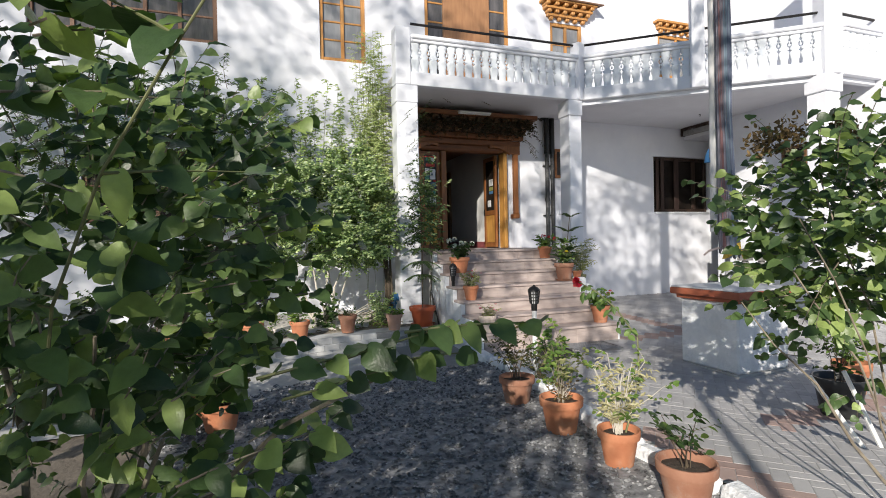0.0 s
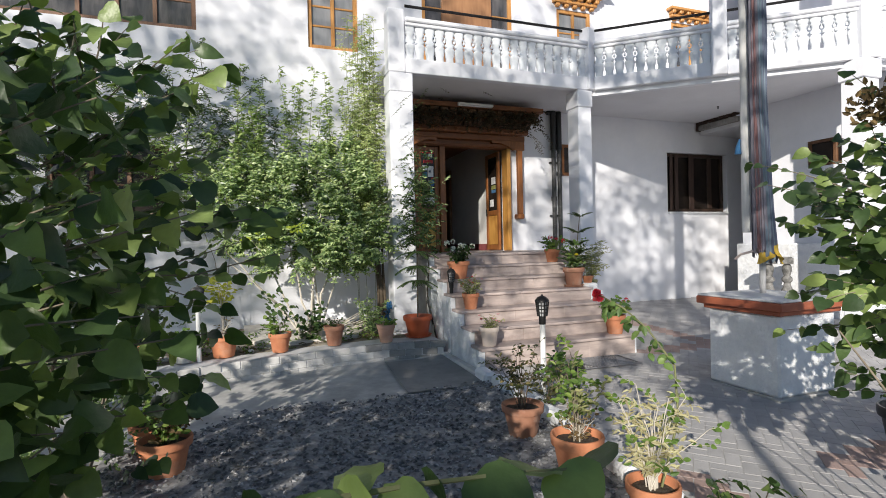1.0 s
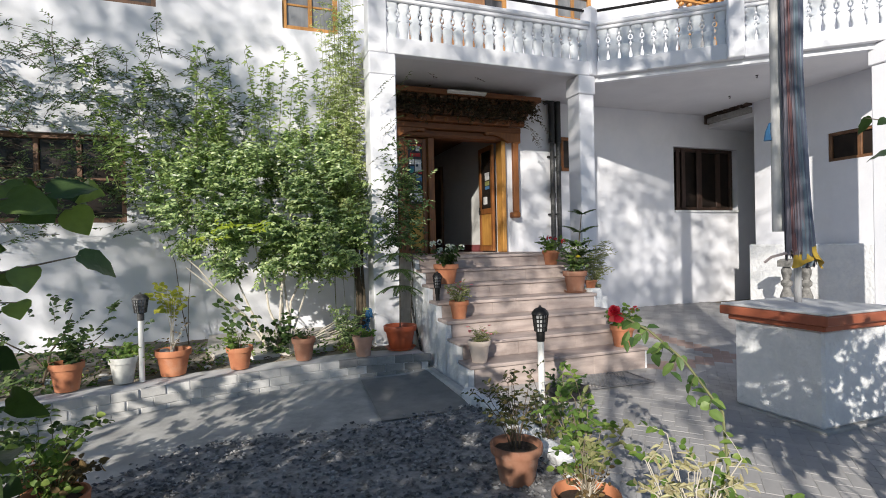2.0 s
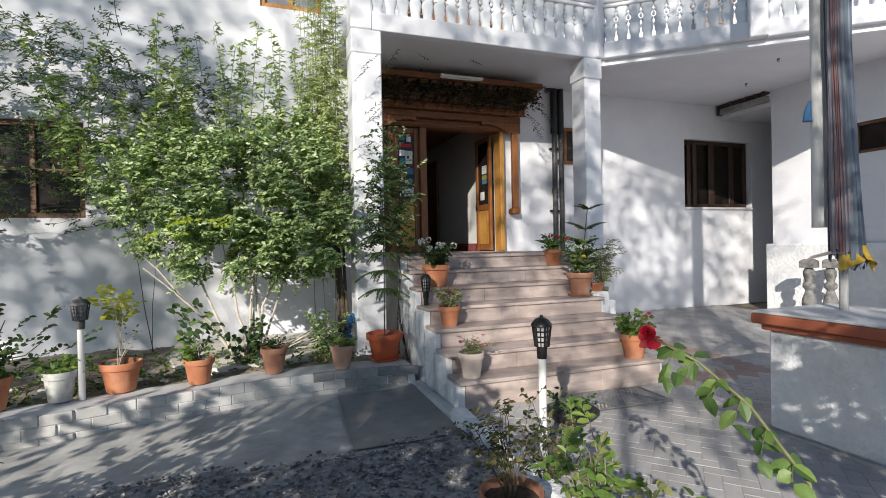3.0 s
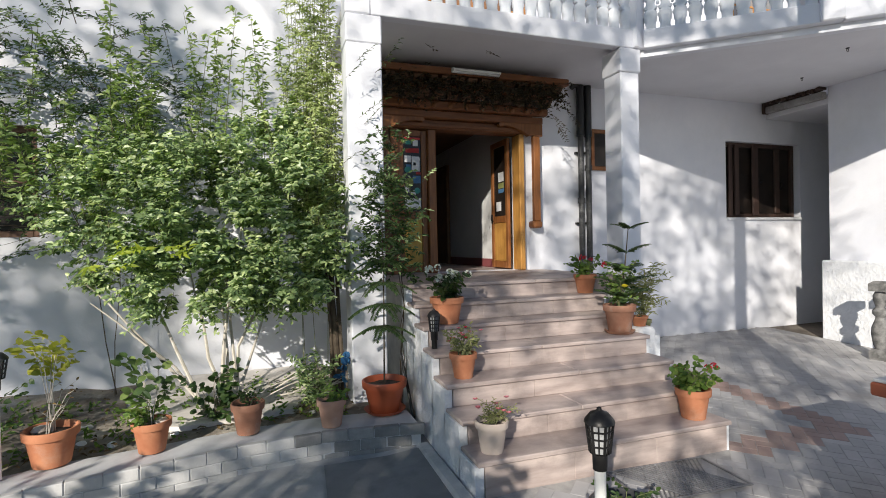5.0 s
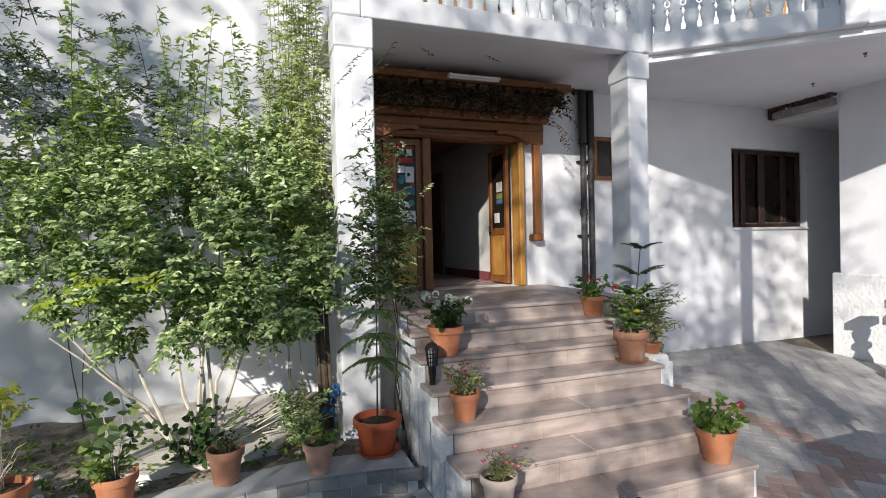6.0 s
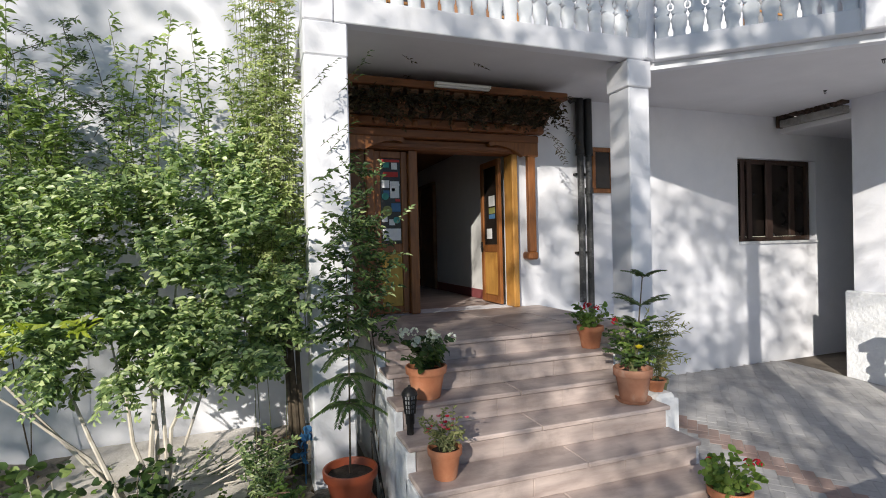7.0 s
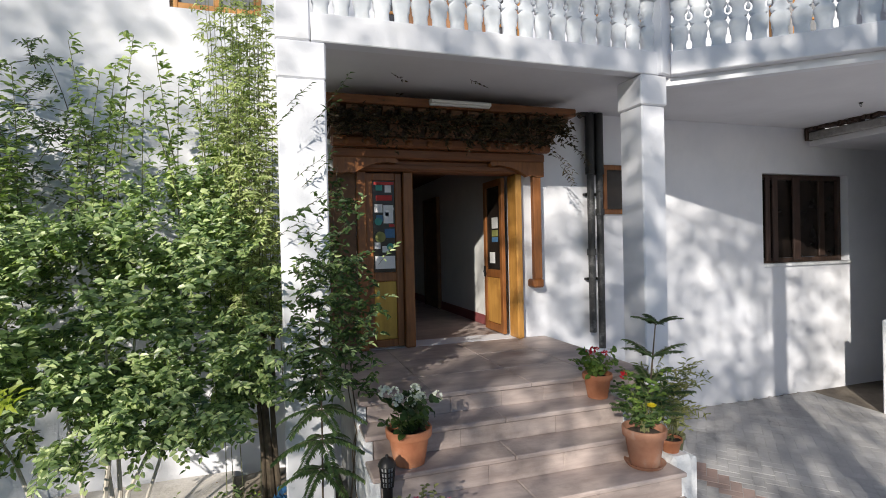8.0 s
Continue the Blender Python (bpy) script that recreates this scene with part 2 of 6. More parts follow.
M_BLUECLOTH = surface("blue_cloth", (0.03, 0.12, 0.27), (0.05, 0.18, 0.36), 8, 0.7, 0.2, 60)
M_YELLOWCLOTH = surface("yellow_cloth", (0.4, 0.25, 0.03), (0.52, 0.36, 0.06), 8, 0.8, 0.2, 60)
M_PINKCLOTH = surface("faded_pink_cloth", (0.5, 0.4, 0.38), (0.6, 0.5, 0.48), 8, 0.8, 0.2, 60)
M_LAMPGLASS = surface("frosted_lamp_glass", (0.3, 0.31, 0.33), (0.42, 0.43, 0.45), 9, 0.22, 0.0, 60)
M_TUBE = surface("opal_tube", (0.7, 0.7, 0.68), (0.78, 0.78, 0.76), 5, 0.3, 0.0, 60)

L_SHRUB = leafy("shrub_leaves", (0.045, 0.085, 0.038), (0.245, 0.34, 0.145), (0.52, 0.59, 0.29), 0.36, 0.25, 0.6)
L_LIME = leafy("lime_leaves", (0.24, 0.3, 0.04), (0.34, 0.4, 0.05), (0.44, 0.48, 0.08), 0.45, 0.4)
L_HEDGE = leafy("hedge_leaves", (0.09, 0.15, 0.055), (0.25, 0.34, 0.12), (0.48, 0.55, 0.23), 0.42, 0.25)
L_BAMBOO = leafy("bamboo_leaves", (0.17, 0.23, 0.09), (0.4, 0.46, 0.2), (0.58, 0.6, 0.33), 0.45, 0.25)
L_VINE = leafy("vine_leaves", (0.03, 0.06, 0.025), (0.09, 0.14, 0.06), (0.24, 0.31, 0.14), 0.45, 0.22)
L_ROSEBUSH = leafy("rose_bush_leaves", (0.04, 0.075, 0.03), (0.1, 0.16, 0.06), (0.24, 0.3, 0.13), 0.45, 0.27)
L_ROSECANE = leafy("rose_cane_leaves", (0.05, 0.1, 0.035), (0.1, 0.17, 0.05), (0.19, 0.27, 0.085), 0.45, 0.3)
L_LILAC = leafy("lilac_leaves", (0.03, 0.058, 0.024), (0.078, 0.13, 0.045), (0.29, 0.37, 0.12), 0.4, 0.27, 0.5)
L_DARK = leafy("dark_leaves", (0.023, 0.050, 0.017), (0.045, 0.084, 0.025), (0.081, 0.119, 0.031), 0.5, 0.25)
L_CONIFER = leafy("conifer_fronds", (0.035, 0.07, 0.03), (0.07, 0.12, 0.045), (0.13, 0.18, 0.07), 0.5, 0.25)
L_YELLOW = leafy("yellowing_leaves", (0.22, 0.26, 0.06), (0.42, 0.4, 0.07), (0.34, 0.34, 0.1), 0.5, 0.4)
L_PALE = leafy("pale_leaves", (0.145, 0.168, 0.077), (0.241, 0.252, 0.119), (0.370, 0.350, 0.182), 0.55, 0.3)
L_STRAW = leafy("straw_leaves", (0.3, 0.26, 0.16), (0.42, 0.38, 0.24), (0.5, 0.48, 0.32), 0.6, 0.3)
L_POT = leafy("pot_plant_leaves", (0.064, 0.120, 0.029), (0.120, 0.200, 0.045), (0.221, 0.288, 0.072), 0.5, 0.33)
L_ROSELEAF = leafy("dark_rose_leaves", (0.03, 0.042, 0.02), (0.06, 0.075, 0.03), (0.15, 0.12, 0.05), 0.45, 0.25)
L_RED = leafy("red_petals", (0.5, 0.012, 0.03), (0.62, 0.02, 0.045), (0.7, 0.05, 0.09), 0.5, 0.2)
L_ROSE = leafy("crimson_petals", (0.6, 0.02, 0.06), (0.75, 0.05, 0.11), (0.8, 0.13, 0.2), 0.6, 0.3)
L_PINK = leafy("pink_petals", (0.5, 0.06, 0.12), (0.6, 0.13, 0.2), (0.66, 0.26, 0.32), 0.5, 0.25)
L_WHITE = leafy("white_petals", (0.7, 0.7, 0.66), (0.76, 0.76, 0.72), (0.8, 0.8, 0.78), 0.6, 0.15)
L_YPETAL = leafy("yellow_petals", (0.7, 0.55, 0.02), (0.75, 0.62, 0.04), (0.8, 0.7, 0.1), 0.5, 0.2)
L_DRY = leafy("dry_leaves", (0.05, 0.035, 0.02), (0.12, 0.08, 0.035), (0.24, 0.16, 0.07), 0.8, 0.15)
L_GARLAND = leafy("dark_dried_leaves", (0.02, 0.016, 0.01), (0.04, 0.03, 0.016), (0.08, 0.055, 0.025), 0.8, 0.1)


# ---- mesh tools ----
rng = np.random.RandomState(7)


class Mesh:
    """Gathers vertices and faces of one part."""

    def __init__(self):
        self.v, self.f, self.n = [], [], 0

    def add(self, verts, faces):
        verts = np.asarray(verts, dtype=float)
        self.v.append(verts)
        self.f.extend([tuple(int(i) + self.n for i in f) for f in faces])
        self.n += len(verts)
        return self

    def box(self, x0, x1, y0, y1, z0, z1, c=0.006, m=None):
        """A box with chamfered edges."""
        h = np.array([(x1 - x0) / 2, (y1 - y0) / 2, (z1 - z0) / 2])
        mid = np.array([(x0 + x1) / 2, (y0 + y1) / 2, (z0 + z1) / 2])
        c = min(c, 0.45 * h.min())
        signs = [(a, b, d) for a in (-1, 1) for b in (-1, 1) for d in (-1, 1)]
        idx, vs = {}, []
        for s in signs:
            for ax in range(3):
                p = np.array(s) * (h - c)
                p[ax] = s[ax] * h[ax]
                idx[s, ax] = len(vs)
                vs.append(p + mid)
        fs = []
        for ax in range(3):
            b, d = [i for i in range(3) if i != ax]
            for s in (-1, 1):
                quad = []
                for q, r in ((-1, -1), (1, -1), (1, 1), (-1, 1)):
                    k = [0, 0, 0]
                    k[ax], k[b], k[d] = s, q, r
                    quad.append(idx[tuple(k), ax])
                fs.append(quad)
            for q in (-1, 1):
                for r in (-1, 1):
                    k0, k1 = [0, 0, 0], [0, 0, 0]
                    k0[b], k0[d], k1[b], k1[d] = q, r, q, r
                    k0[ax], k1[ax] = -1, 1
                    fs.append([idx[tuple(k0), b], idx[tuple(k1), b], idx[tuple(k1), d], idx[tuple(k0), d]])
        for s in signs:
            fs.append([idx[s, 0], idx[s, 1], idx[s, 2]])
        vs = np.array(vs)
        if m is not None:
            vs = np.array([m @ Vector(p) for p in vs])
        return self.add(vs, fs)

    def lathe(self, profile, n=20, at=(0, 0, 0), square=False):
        """Rings of (radius, height), open at the ends; square: four-cornered rings."""
        k = 4 if square else n
        ang = np.arange(k) * 2 * np.pi / k + (np.pi / 4 if square else 0)
        vs = []
        for r, z in profile:
            rr = r * (math.sqrt(2) if square else 1)
            vs += [(at[0] + rr * math.cos(a), at[1] + rr * math.sin(a), at[2] + z) for a in ang]
        fs = [(i * k + j, i * k + (j + 1) % k, (i + 1) * k + (j + 1) % k, (i + 1) * k + j) for i in range(len(profile) - 1) for j in range(k)]
        return self.add(vs, fs)

    def tube(self, pts, r0, r1=None, n=6):
        """A tapered tube along points, closed at both ends."""
        pts = np.asarray(pts, dtype=float)
        r1 = r0 if r1 is None else r1
        rad = np.linspace(r0, r1, len(pts))
        vs, prev = [], None
        for i, p in enumerate(pts):
            d = pts[min(i + 1, len(pts) - 1)] - pts[max(i - 1, 0)]
            d = d / (np.linalg.norm(d) + 1e-9)
            u = np.cross(d, (0, 0, 1) if abs(d[2]) < 0.9 else (1, 0, 0)) if prev is None else prev - d * np.dot(prev, d)
            u = u / (np.linalg.norm(u) + 1e-9)
            prev, w = u, np.cross(d, u)
            for a in np.arange(n) * 2 * np.pi / n:
                vs.append(p + rad[i] * (math.cos(a) * u + math.sin(a) * w))
        fs = [(i * n + j, i * n + (j + 1) % n, (i + 1) * n + (j + 1) % n, (i + 1) * n + j) for i in range(len(pts) - 1) for j in range(n)]
        fs += [tuple(range(n))[::-1], tuple((len(pts) - 1) * n + j for j in range(n))]
        return self.add(vs, fs)

    def prism(self, outline, z0, z1):
        """A plan outline raised from z0 to z1."""
        k = len(outline)
        vs = [(x, y, z0) for x, y in outline] + [(x, y, z1) for x, y in outline]
        return self.add(vs, [tuple(range(k))[::-1], tuple(range(k, 2 * k))] + [(i, (i + 1) % k, k + (i + 1) % k, k + i) for i in range(k)])

    def leaves(self, p, d, nrm, length, width, kind="simple"):
        """Leaves at p pointing along d with the upper side towards nrm."""
        tv, tf = LEAF[kind]
        p, d, nrm = (np.asarray(a, dtype=float).reshape(-1, 3) for a in (p, d, nrm))
        d = d / (np.linalg.norm(d, axis=1, keepdims=True) + 1e-9)
        s = np.cross(d, nrm)
        s = s / (np.linalg.norm(s, axis=1, keepdims=True) + 1e-9)
        u = np.cross(s, d)
        length, width = (np.broadcast_to(np.asarray(a, dtype=float), (len(p),)) for a in (length, width))
        vs = (p[:, None] + tv[None, :, 0, None] * (s * width[:, None])[:, None] + tv[None, :, 1, None] * (d * length[:, None])[:, None]
              + tv[None, :, 2, None] * (u * length[:, None])[:, None])
        k = len(tv)
        for i in range(len(p)):
            self.f.extend([tuple(j + self.n + i * k for j in f) for f in tf])
        self.v.append(vs.reshape(-1, 3))
        self.n += k * len(p)
        return self

    def build(self, name, material, smooth=False, fix=True):
        me = bpy.data.meshes.new(name)
        me.from_pydata(np.concatenate(self.v).tolist() if self.v else [], [], self.f)
        if fix:
            bm = bmesh.new()
            bm.from_mesh(me)
            bmesh.ops.recalc_face_normals(bm, faces=bm.faces)
            bm.to_mesh(me)
            bm.free()
        me.materials.append(material)
        if smooth:
            me.polygons.foreach_set("use_smooth", [True] * len(me.polygons))
            me.set_sharp_from_angle(angle=radians(42))
        me.update()
        return me


def leaf_shape(rows, droop, fold=0.25, wave=0.0):
    """A leaf from rows of (along, half width); folded along the midrib and drooping to the tip."""
    vs, fs = [], []
    for i, (y, w) in enumerate(rows):
        z = -droop * y * y
        u = wave * (1 if i % 2 else -1) * w
        vs += [(-w, y - 0.12 * w * (i == 0), z + fold * w + u), (0, y, z), (w, y - 0.12 * w * (i == 0), z + fold * w - u)]
    for i in range(len(rows) - 1):
        a, b = 3 * i, 3 * i + 3
        fs += [(a, a + 1, b + 1, b), (a + 1, a + 2, b + 2, b + 1)]
    return np.array(vs), fs


LEAF = {
    "simple": (np.array([(0, 0, 0), (-0.5, 0.45, 0.09), (0, 1, -0.1), (0.5, 0.45, 0.09), (0, 0.5, 0)]), [(0, 4, 1), (1, 4, 2), (0, 3, 4), (4, 3, 2)]),
    "lance": leaf_shape([(0, 0.03), (0.3, 0.5), (0.65, 0.36), (1, 0.02)], 0.2),
    "heart": leaf_shape([(-0.07, 0.2), (0.0, 0.38), (0.14, 0.5), (0.32, 0.54), (0.52, 0.48), (0.7, 0.35), (0.86, 0.18), (1.0, 0.015)], 0.3, 0.13, 0.05),
    "leaflet": leaf_shape([(0, 0.05), (0.3, 0.5), (0.7, 0.42), (1, 0.04)], 0.2),
    "oval": leaf_shape([(0, 0.06), (0.25, 0.45), (0.6, 0.48), (0.88, 0.24), (1, 0.03)], 0.2),
    "petal": leaf_shape([(0, 0.15), (0.4, 0.5), (0.8, 0.5), (1, 0.25)], -0.35),
}


def part(name, mesh, material, parent=None, label="", smooth=False, fix=True):
    """Links one mesh as one object, under a thing or part where there is one."""
    ob = new(name, mesh.build(name, material, smooth, fix))
    if parent is not None:
        ob.parent = parent
    if name in ("foliage", "twig", "stem", "shoot", "shoot_stem", "cane", "crown", "limb", "wisp", "wisp_stem", "stalk", "cane_foliage", "branch", "branch_foliage", "yellow_foliage"):
        ob["kind"] = "stuff"
    return tagged(ob, label) if label else ob


def thing(name, label, category, at=(0, 0, 0), rz=0.0, group="", kind=""):
    """An Empty at the base of a thing."""
    ob = new(name)
    ob.empty_display_size = 0.1
    ob.matrix_basis = pose(*at, 0, 0, rz)
    return tagged(ob, label, category, group, kind)


def rand(lo, hi, n=None):
    return rng.uniform(lo, hi, n)


def unit(v):
    v = np.asarray(v, dtype=float)
    return v / (np.linalg.norm(v, axis=-1, keepdims=True) + 1e-9)


def spray(lf, st, p0, way, length, n, L, W, kind, curl=0.25, spread=0.9, up=0.4, thick=0.003, stem=True, face=0.85):
    """A twig that bends, with leaves along it, alternating."""
    p0, way = np.asarray(p0, dtype=float), unit(way)
    t = np.linspace(0, 1, 5)[:, None]
    bend = np.array((rand(-1, 1), rand(-1, 1), rand(-1.0, 0.3))) * curl * length
    pts = p0 + way * length * t + bend * t * t
    if stem:
        st.tube(pts, thick, thick * 0.4, 4)
    s = np.linspace(0.12, 1, n)
    base = np.stack([np.interp(s, t[:, 0], pts[:, i]) for i in range(3)], 1)
    tang = unit(np.gradient(base, axis=0)) if n > 1 else way[None]
    side = unit(np.cross(tang, (0.1, 0.2, 1.0))) * np.where(np.arange(n) % 2, 1, -1)[:, None]
    d = tang * 0.55 + side * spread + rng.normal(0, 0.28, (n, 3)) + np.array((0, 0, up - 0.35))
    nrm = unit(np.array((0, 0, 0.55)) + rng.normal(0, 0.45, (n, 3)) - SUN_V * face)
    d = unit(d)
    d = d - nrm * (np.sum(d * nrm, axis=1, keepdims=True) * 0.8)
    lf.leaves(base, d, nrm, L * rand(0.65, 1.15, n), W * rand(0.7, 1.1, n), kind)


SUN_V = np.array(SUN_WAY)


def ground_z(x, y):
    """The yard rises gently towards the house."""
    k = min(1.0, max(0.0, (x - 2.3) / 0.7))
    return max(0.0, y - 3.2) * (0.02 + 0.02 * k) if y < 12 else (12 - 3.2) * (0.02 + 0.02 * k)


# ---- large structure ----
WALL_Y = 9.5


def block(mb, x0, x1, y0, y1, z0, z1):
    v = [(x, y, z) for x in (x0, x1) for y in (y0, y1) for z in (z0, z1)]
    return mb.add(v, [(0, 1, 3, 2), (4, 6, 7, 5), (0, 4, 5, 1), (2, 3, 7, 6), (0, 2, 6, 4), (1, 5, 7, 3)])


def pierced(u0, u1, z0, z1, holes):
    """Cells of a wall's face left over by its openings, merged along the height."""
    us = sorted({u0, u1, *[h[0] for h in holes], *[h[1] for h in holes]})
    out = []
    for a, b in zip(us, us[1:]):
        cut = sorted([(h[2], h[3]) for h in holes if h[0] < b and h[1] > a])
        z = z0
        for c0, c1 in cut:
            if c0 > z:
                out.append((a, b, z, c0))
            z = c1
        if z < z1:
            out.append((a, b, z, z1))
    return out


def structure(name, mb, material, label, category, smooth=False):
    return tagged(part(name, mb, material, None, "", smooth), label, category, "", "structure")


HOLES = [(-2.5, -0.9, 1.95, 3.15), (3.0, 4.9, 1.4, 3.42), (8.77, 10.5, 2.15, 3.45),
         (-3.15, -0.48, 4.98, 6.7), (1.22, 2.06, 4.9, 6.7), (3.23, 5.05, 4.3, 6.7), (6.05, 6.85, 5.3, 6.2), (8.95, 10.1, 5.3, 6.3)]
mb = Mesh()
for a, b, c, d in pierced(-11, 14, -0.3, 8.4, HOLES):
    block(mb, a, b, WALL_Y, WALL_Y + 0.35, c, d)
wall_front = structure("wall_front", mb, M_PLASTER, "whitewashed plaster house front with wooden windows", "wall")

mb = Mesh()
for a, b, c, d in pierced(3.2, 8.45, -0.3, 8.4, [(6.2, 7.12, 2.78, 3.25)]):
    block(mb, 9.7, 10.0, a, b, c, d)
structure("wall_east", mb, M_PLASTER, "whitewashed side wall of the projecting wing", "wall")
# Wing walls coloured greyer than the house plaster, to deepen the passage's shade.
mb = Mesh()
block(mb, 10.003, 14, 8.15, 8.45, -0.3, 8.4)
block(mb, 10.003, 14, 3.2, 3.5, -0.3, 8.4)
block(mb, 13.7, 14, 3.503, 8.147, -0.3, 8.4)
block(mb, 13.7, 14, 8.453, 9.497, -0.3, 8.4)
structure("wall_wing", mb, M_SLAB, "plain walls closing the wing, greyed to darken the passage", "wall")
mb = Mesh()
mb.box(9.6, 9.697, 3.2, 8.52, 0.1, 1.43, 0.03)
structure("wall_plinth", mb, M_ROUGH, "rough whitewashed plinth along the wing wall", "wall plinth")
structure("ceiling_passage", Mesh().prism([(9.702, 8.455), (13.697, 8.455), (13.697, 9.495), (9.702, 9.495)], 3.86, 4.0), M_CEIL, "low soffit of the dark passage", "ceiling")
mb = Mesh()
mb.box(9.58, 9.69, 8.46, 9.42, 3.935, 4.045, 0.012)
structure("passage_lintel", mb, M_LINTEL, "rough pale grey lintel board over the dark passage", "lintel")
mb = Mesh()
for k in range(22):
    mb.box(9.55 + rand(-0.02, 0.04), 9.69, 8.46 + 0.044 * k, 8.46 + 0.044 * (k + 1) - 0.001, 4.048 + rand(0, 0.035), 4.117, 0.006)
mb.box(9.56, 9.685, 9.424, 9.47, 3.93, 4.117, 0.01)
structure("lintel_packing", mb, M_DIMWOOD, "broken dark timber packing above the lintel board", "packing", False)
mb = Mesh()
block(mb, -11, 14, 9.85, 16.5, 8.1, 8.4)
structure("roof", mb, M_PLASTER, "flat roof slab above the upper storey", "roof")
mb = Mesh()
block(mb, -11.3, -11.003, 9.5, 16.5, -0.3, 8.4)
block(mb, -11, 14, 16.2, 16.5, -0.3, 8.097)
structure("wall_back", mb, M_PLASTER, "plain whitewashed rear walls of the house", "wall")
mb = Mesh()
block(mb, -11, 2.6, 9.853, 16.197, 4.1, 4.3)
block(mb, 5.2, 13.9, 9.853, 16.197, 4.1, 4.3)
block(mb, 2.603, 5.197, 9.853, 16.197, 4.1, 4.3)
structure("floor_upper", mb, M_CEIL, "upper storey floor slab inside the house", "floor")

# ground: one sheet to the horizon, with the lane, gravel and paving laid on it
xs = np.unique(np.concatenate([np.linspace(-400, -14, 9), np.arange(-14, 16.01, 0.35), np.linspace(16, 400, 9)]))
ys = np.unique(np.concatenate([np.linspace(-400, -10, 9), np.arange(-10, 14.01, 0.35), np.linspace(14, 400, 9)]))
mb = Mesh()
mb.add([(x, y, ground_z(x, y) - 0.02 + 0.012 * noise.noise((x * 1.7, y * 1.7, 0))) for y in ys for x in xs],
       [(j * len(xs) + i, j * len(xs) + i + 1, (j + 1) * len(xs) + i + 1, (j + 1) * len(xs) + i) for j in range(len(ys) - 1) for i in range(len(xs) - 1)])
tagged(part("ground", mb, M_EARTH, smooth=True), "dry bare earth of the yard and garden", "ground", "", "structure")


def laid(x_of, y0, y1, off, step=0.12, bump=0.0):
    """A thin sheet on the ground; x_of(y) gives its two edges."""
    mb = Mesh()
    rows = np.arange(y0, y1 + 1e-6, step)
    k = 24
    vs, fs = [], []
    for y in rows:
        a, b = x_of(y)
        for i in range(k):
            x = a + (b - a) * i / (k - 1)
            vs.append((x, y, ground_z(x, y) + off + bump * noise.noise((x * 5, y * 5, 3))))
    for j in range(len(rows) - 1):
        fs += [(j * k + i, j * k + i + 1, (j + 1) * k + i + 1, (j + 1) * k + i) for i in range(k - 1)]
    return mb.add(vs, fs)


def lane_edge(x):
    """Where the gravel bed ends against the lane."""
    return 5.58 + 0.05 * math.sin(3.1 * x) + 0.03 * math.sin(9 * x + 1) - max(0.0, 0.3 - x) * 0.5


tagged(part("lane", laid(lambda y: (-9.0, 2.71), 4.9, 7.5, 0.0), M_CONCRETE, smooth=True), "worn grey concrete lane along the planter", "lane", "", "structure")
tagged(part("lane_slab", laid(lambda y: (1.72 + 0.06 * (y - 5.6), 2.56), 5.6, 6.98, 0.016), M_DARKLANE, smooth=True), "darker concrete slab at the end of the lane", "slab", "", "structure")
mb = Mesh()
cols = np.arange(-0.75, 2.63, 0.1)
vs, fs = [], []
for i, x in enumerate(cols):
    for j in range(40):
        y = 0.2 + (lane_edge(x) - 0.2) * j / 39
        vs.append((x, y, ground_z(x, y) + 0.014 + 0.012 * noise.noise((x * 3, y * 3, 5)) - (0.012 if j == 39 else 0)))
for i in range(len(cols) - 1):
    fs += [(i * 40 + j, (i + 1) * 40 + j, (i + 1) * 40 + j + 1, i * 40 + j + 1) for j in range(39)]
tagged(part("gravel_bed", mb.add(vs, fs), M_GRAVEL, smooth=True), "bed of dark grey crushed gravel", "gravel bed", "", "structure")
mb = Mesh()
oct_v = np.array([(1, 0, 0), (-1, 0, 0), (0, 1, 0), (0, -1, 0), (0, 0, 1), (0, 0, -1)], dtype=float)
oct_f = [(0, 2, 4), (2, 1, 4), (1, 3, 4), (3, 0, 4), (2, 0, 5), (1, 2, 5), (3, 1, 5), (0, 3, 5)]
for _ in range(11000):
    x = rand(-0.7, 2.62)
    y = rand(0.8, lane_edge(x) + abs(rng.normal(0, 0.05)))
    s = rand(0.008, 0.021)
    a = rand(0, 6.28)
    v = oct_v * rand(0.6, 1.25, (6, 1)) * np.array((s * 1.3, s, s * 0.75))
    v = v @ np.array([(math.cos(a), -math.sin(a), 0), (math.sin(a), math.cos(a), 0.3), (0, -0.3, 1)])
    mb.add(v + np.array((x, y, ground_z(x, y) + 0.02)), oct_f)
tagged(part("gravel", mb, M_GRAVEL, fix=False), "loose dark grey crushed stones", "gravel", "", "stuff")

tagged(part("pavement", laid(lambda y: (2.72, 9.6), 0.6, 9.5, 0.0, 0.15), M_JOINT, smooth=True), "interlocking grey pavers with red bands in the yard", "pavement", "", "structure")
pavement = bpy.data.objects["pavement"]

# balcony slab, soffit and edge beam
EDGE = [(2.17, 7.85), (5.62, 7.85), (8.6, 5.38), (12.5, 5.38)]
mb = Mesh()
mb.prism([(2.2, 7.975), (5.67, 7.975), (8.66, 5.505), (9.697, 5.505), (9.697, 9.497), (2.2, 9.497)], 4.12, 4.27)
structure("ceiling", mb, M_CEIL, "plain off-white soffit under the balcony", "ceiling")
structure("ceiling_wing", Mesh().prism([(10.003, 5.38), (12.5, 5.38), (12.5, 8.1), (10.003, 8.1)], 4.12, 4.27), M_CEIL, "plain off-white slab inside the wing", "ceiling")


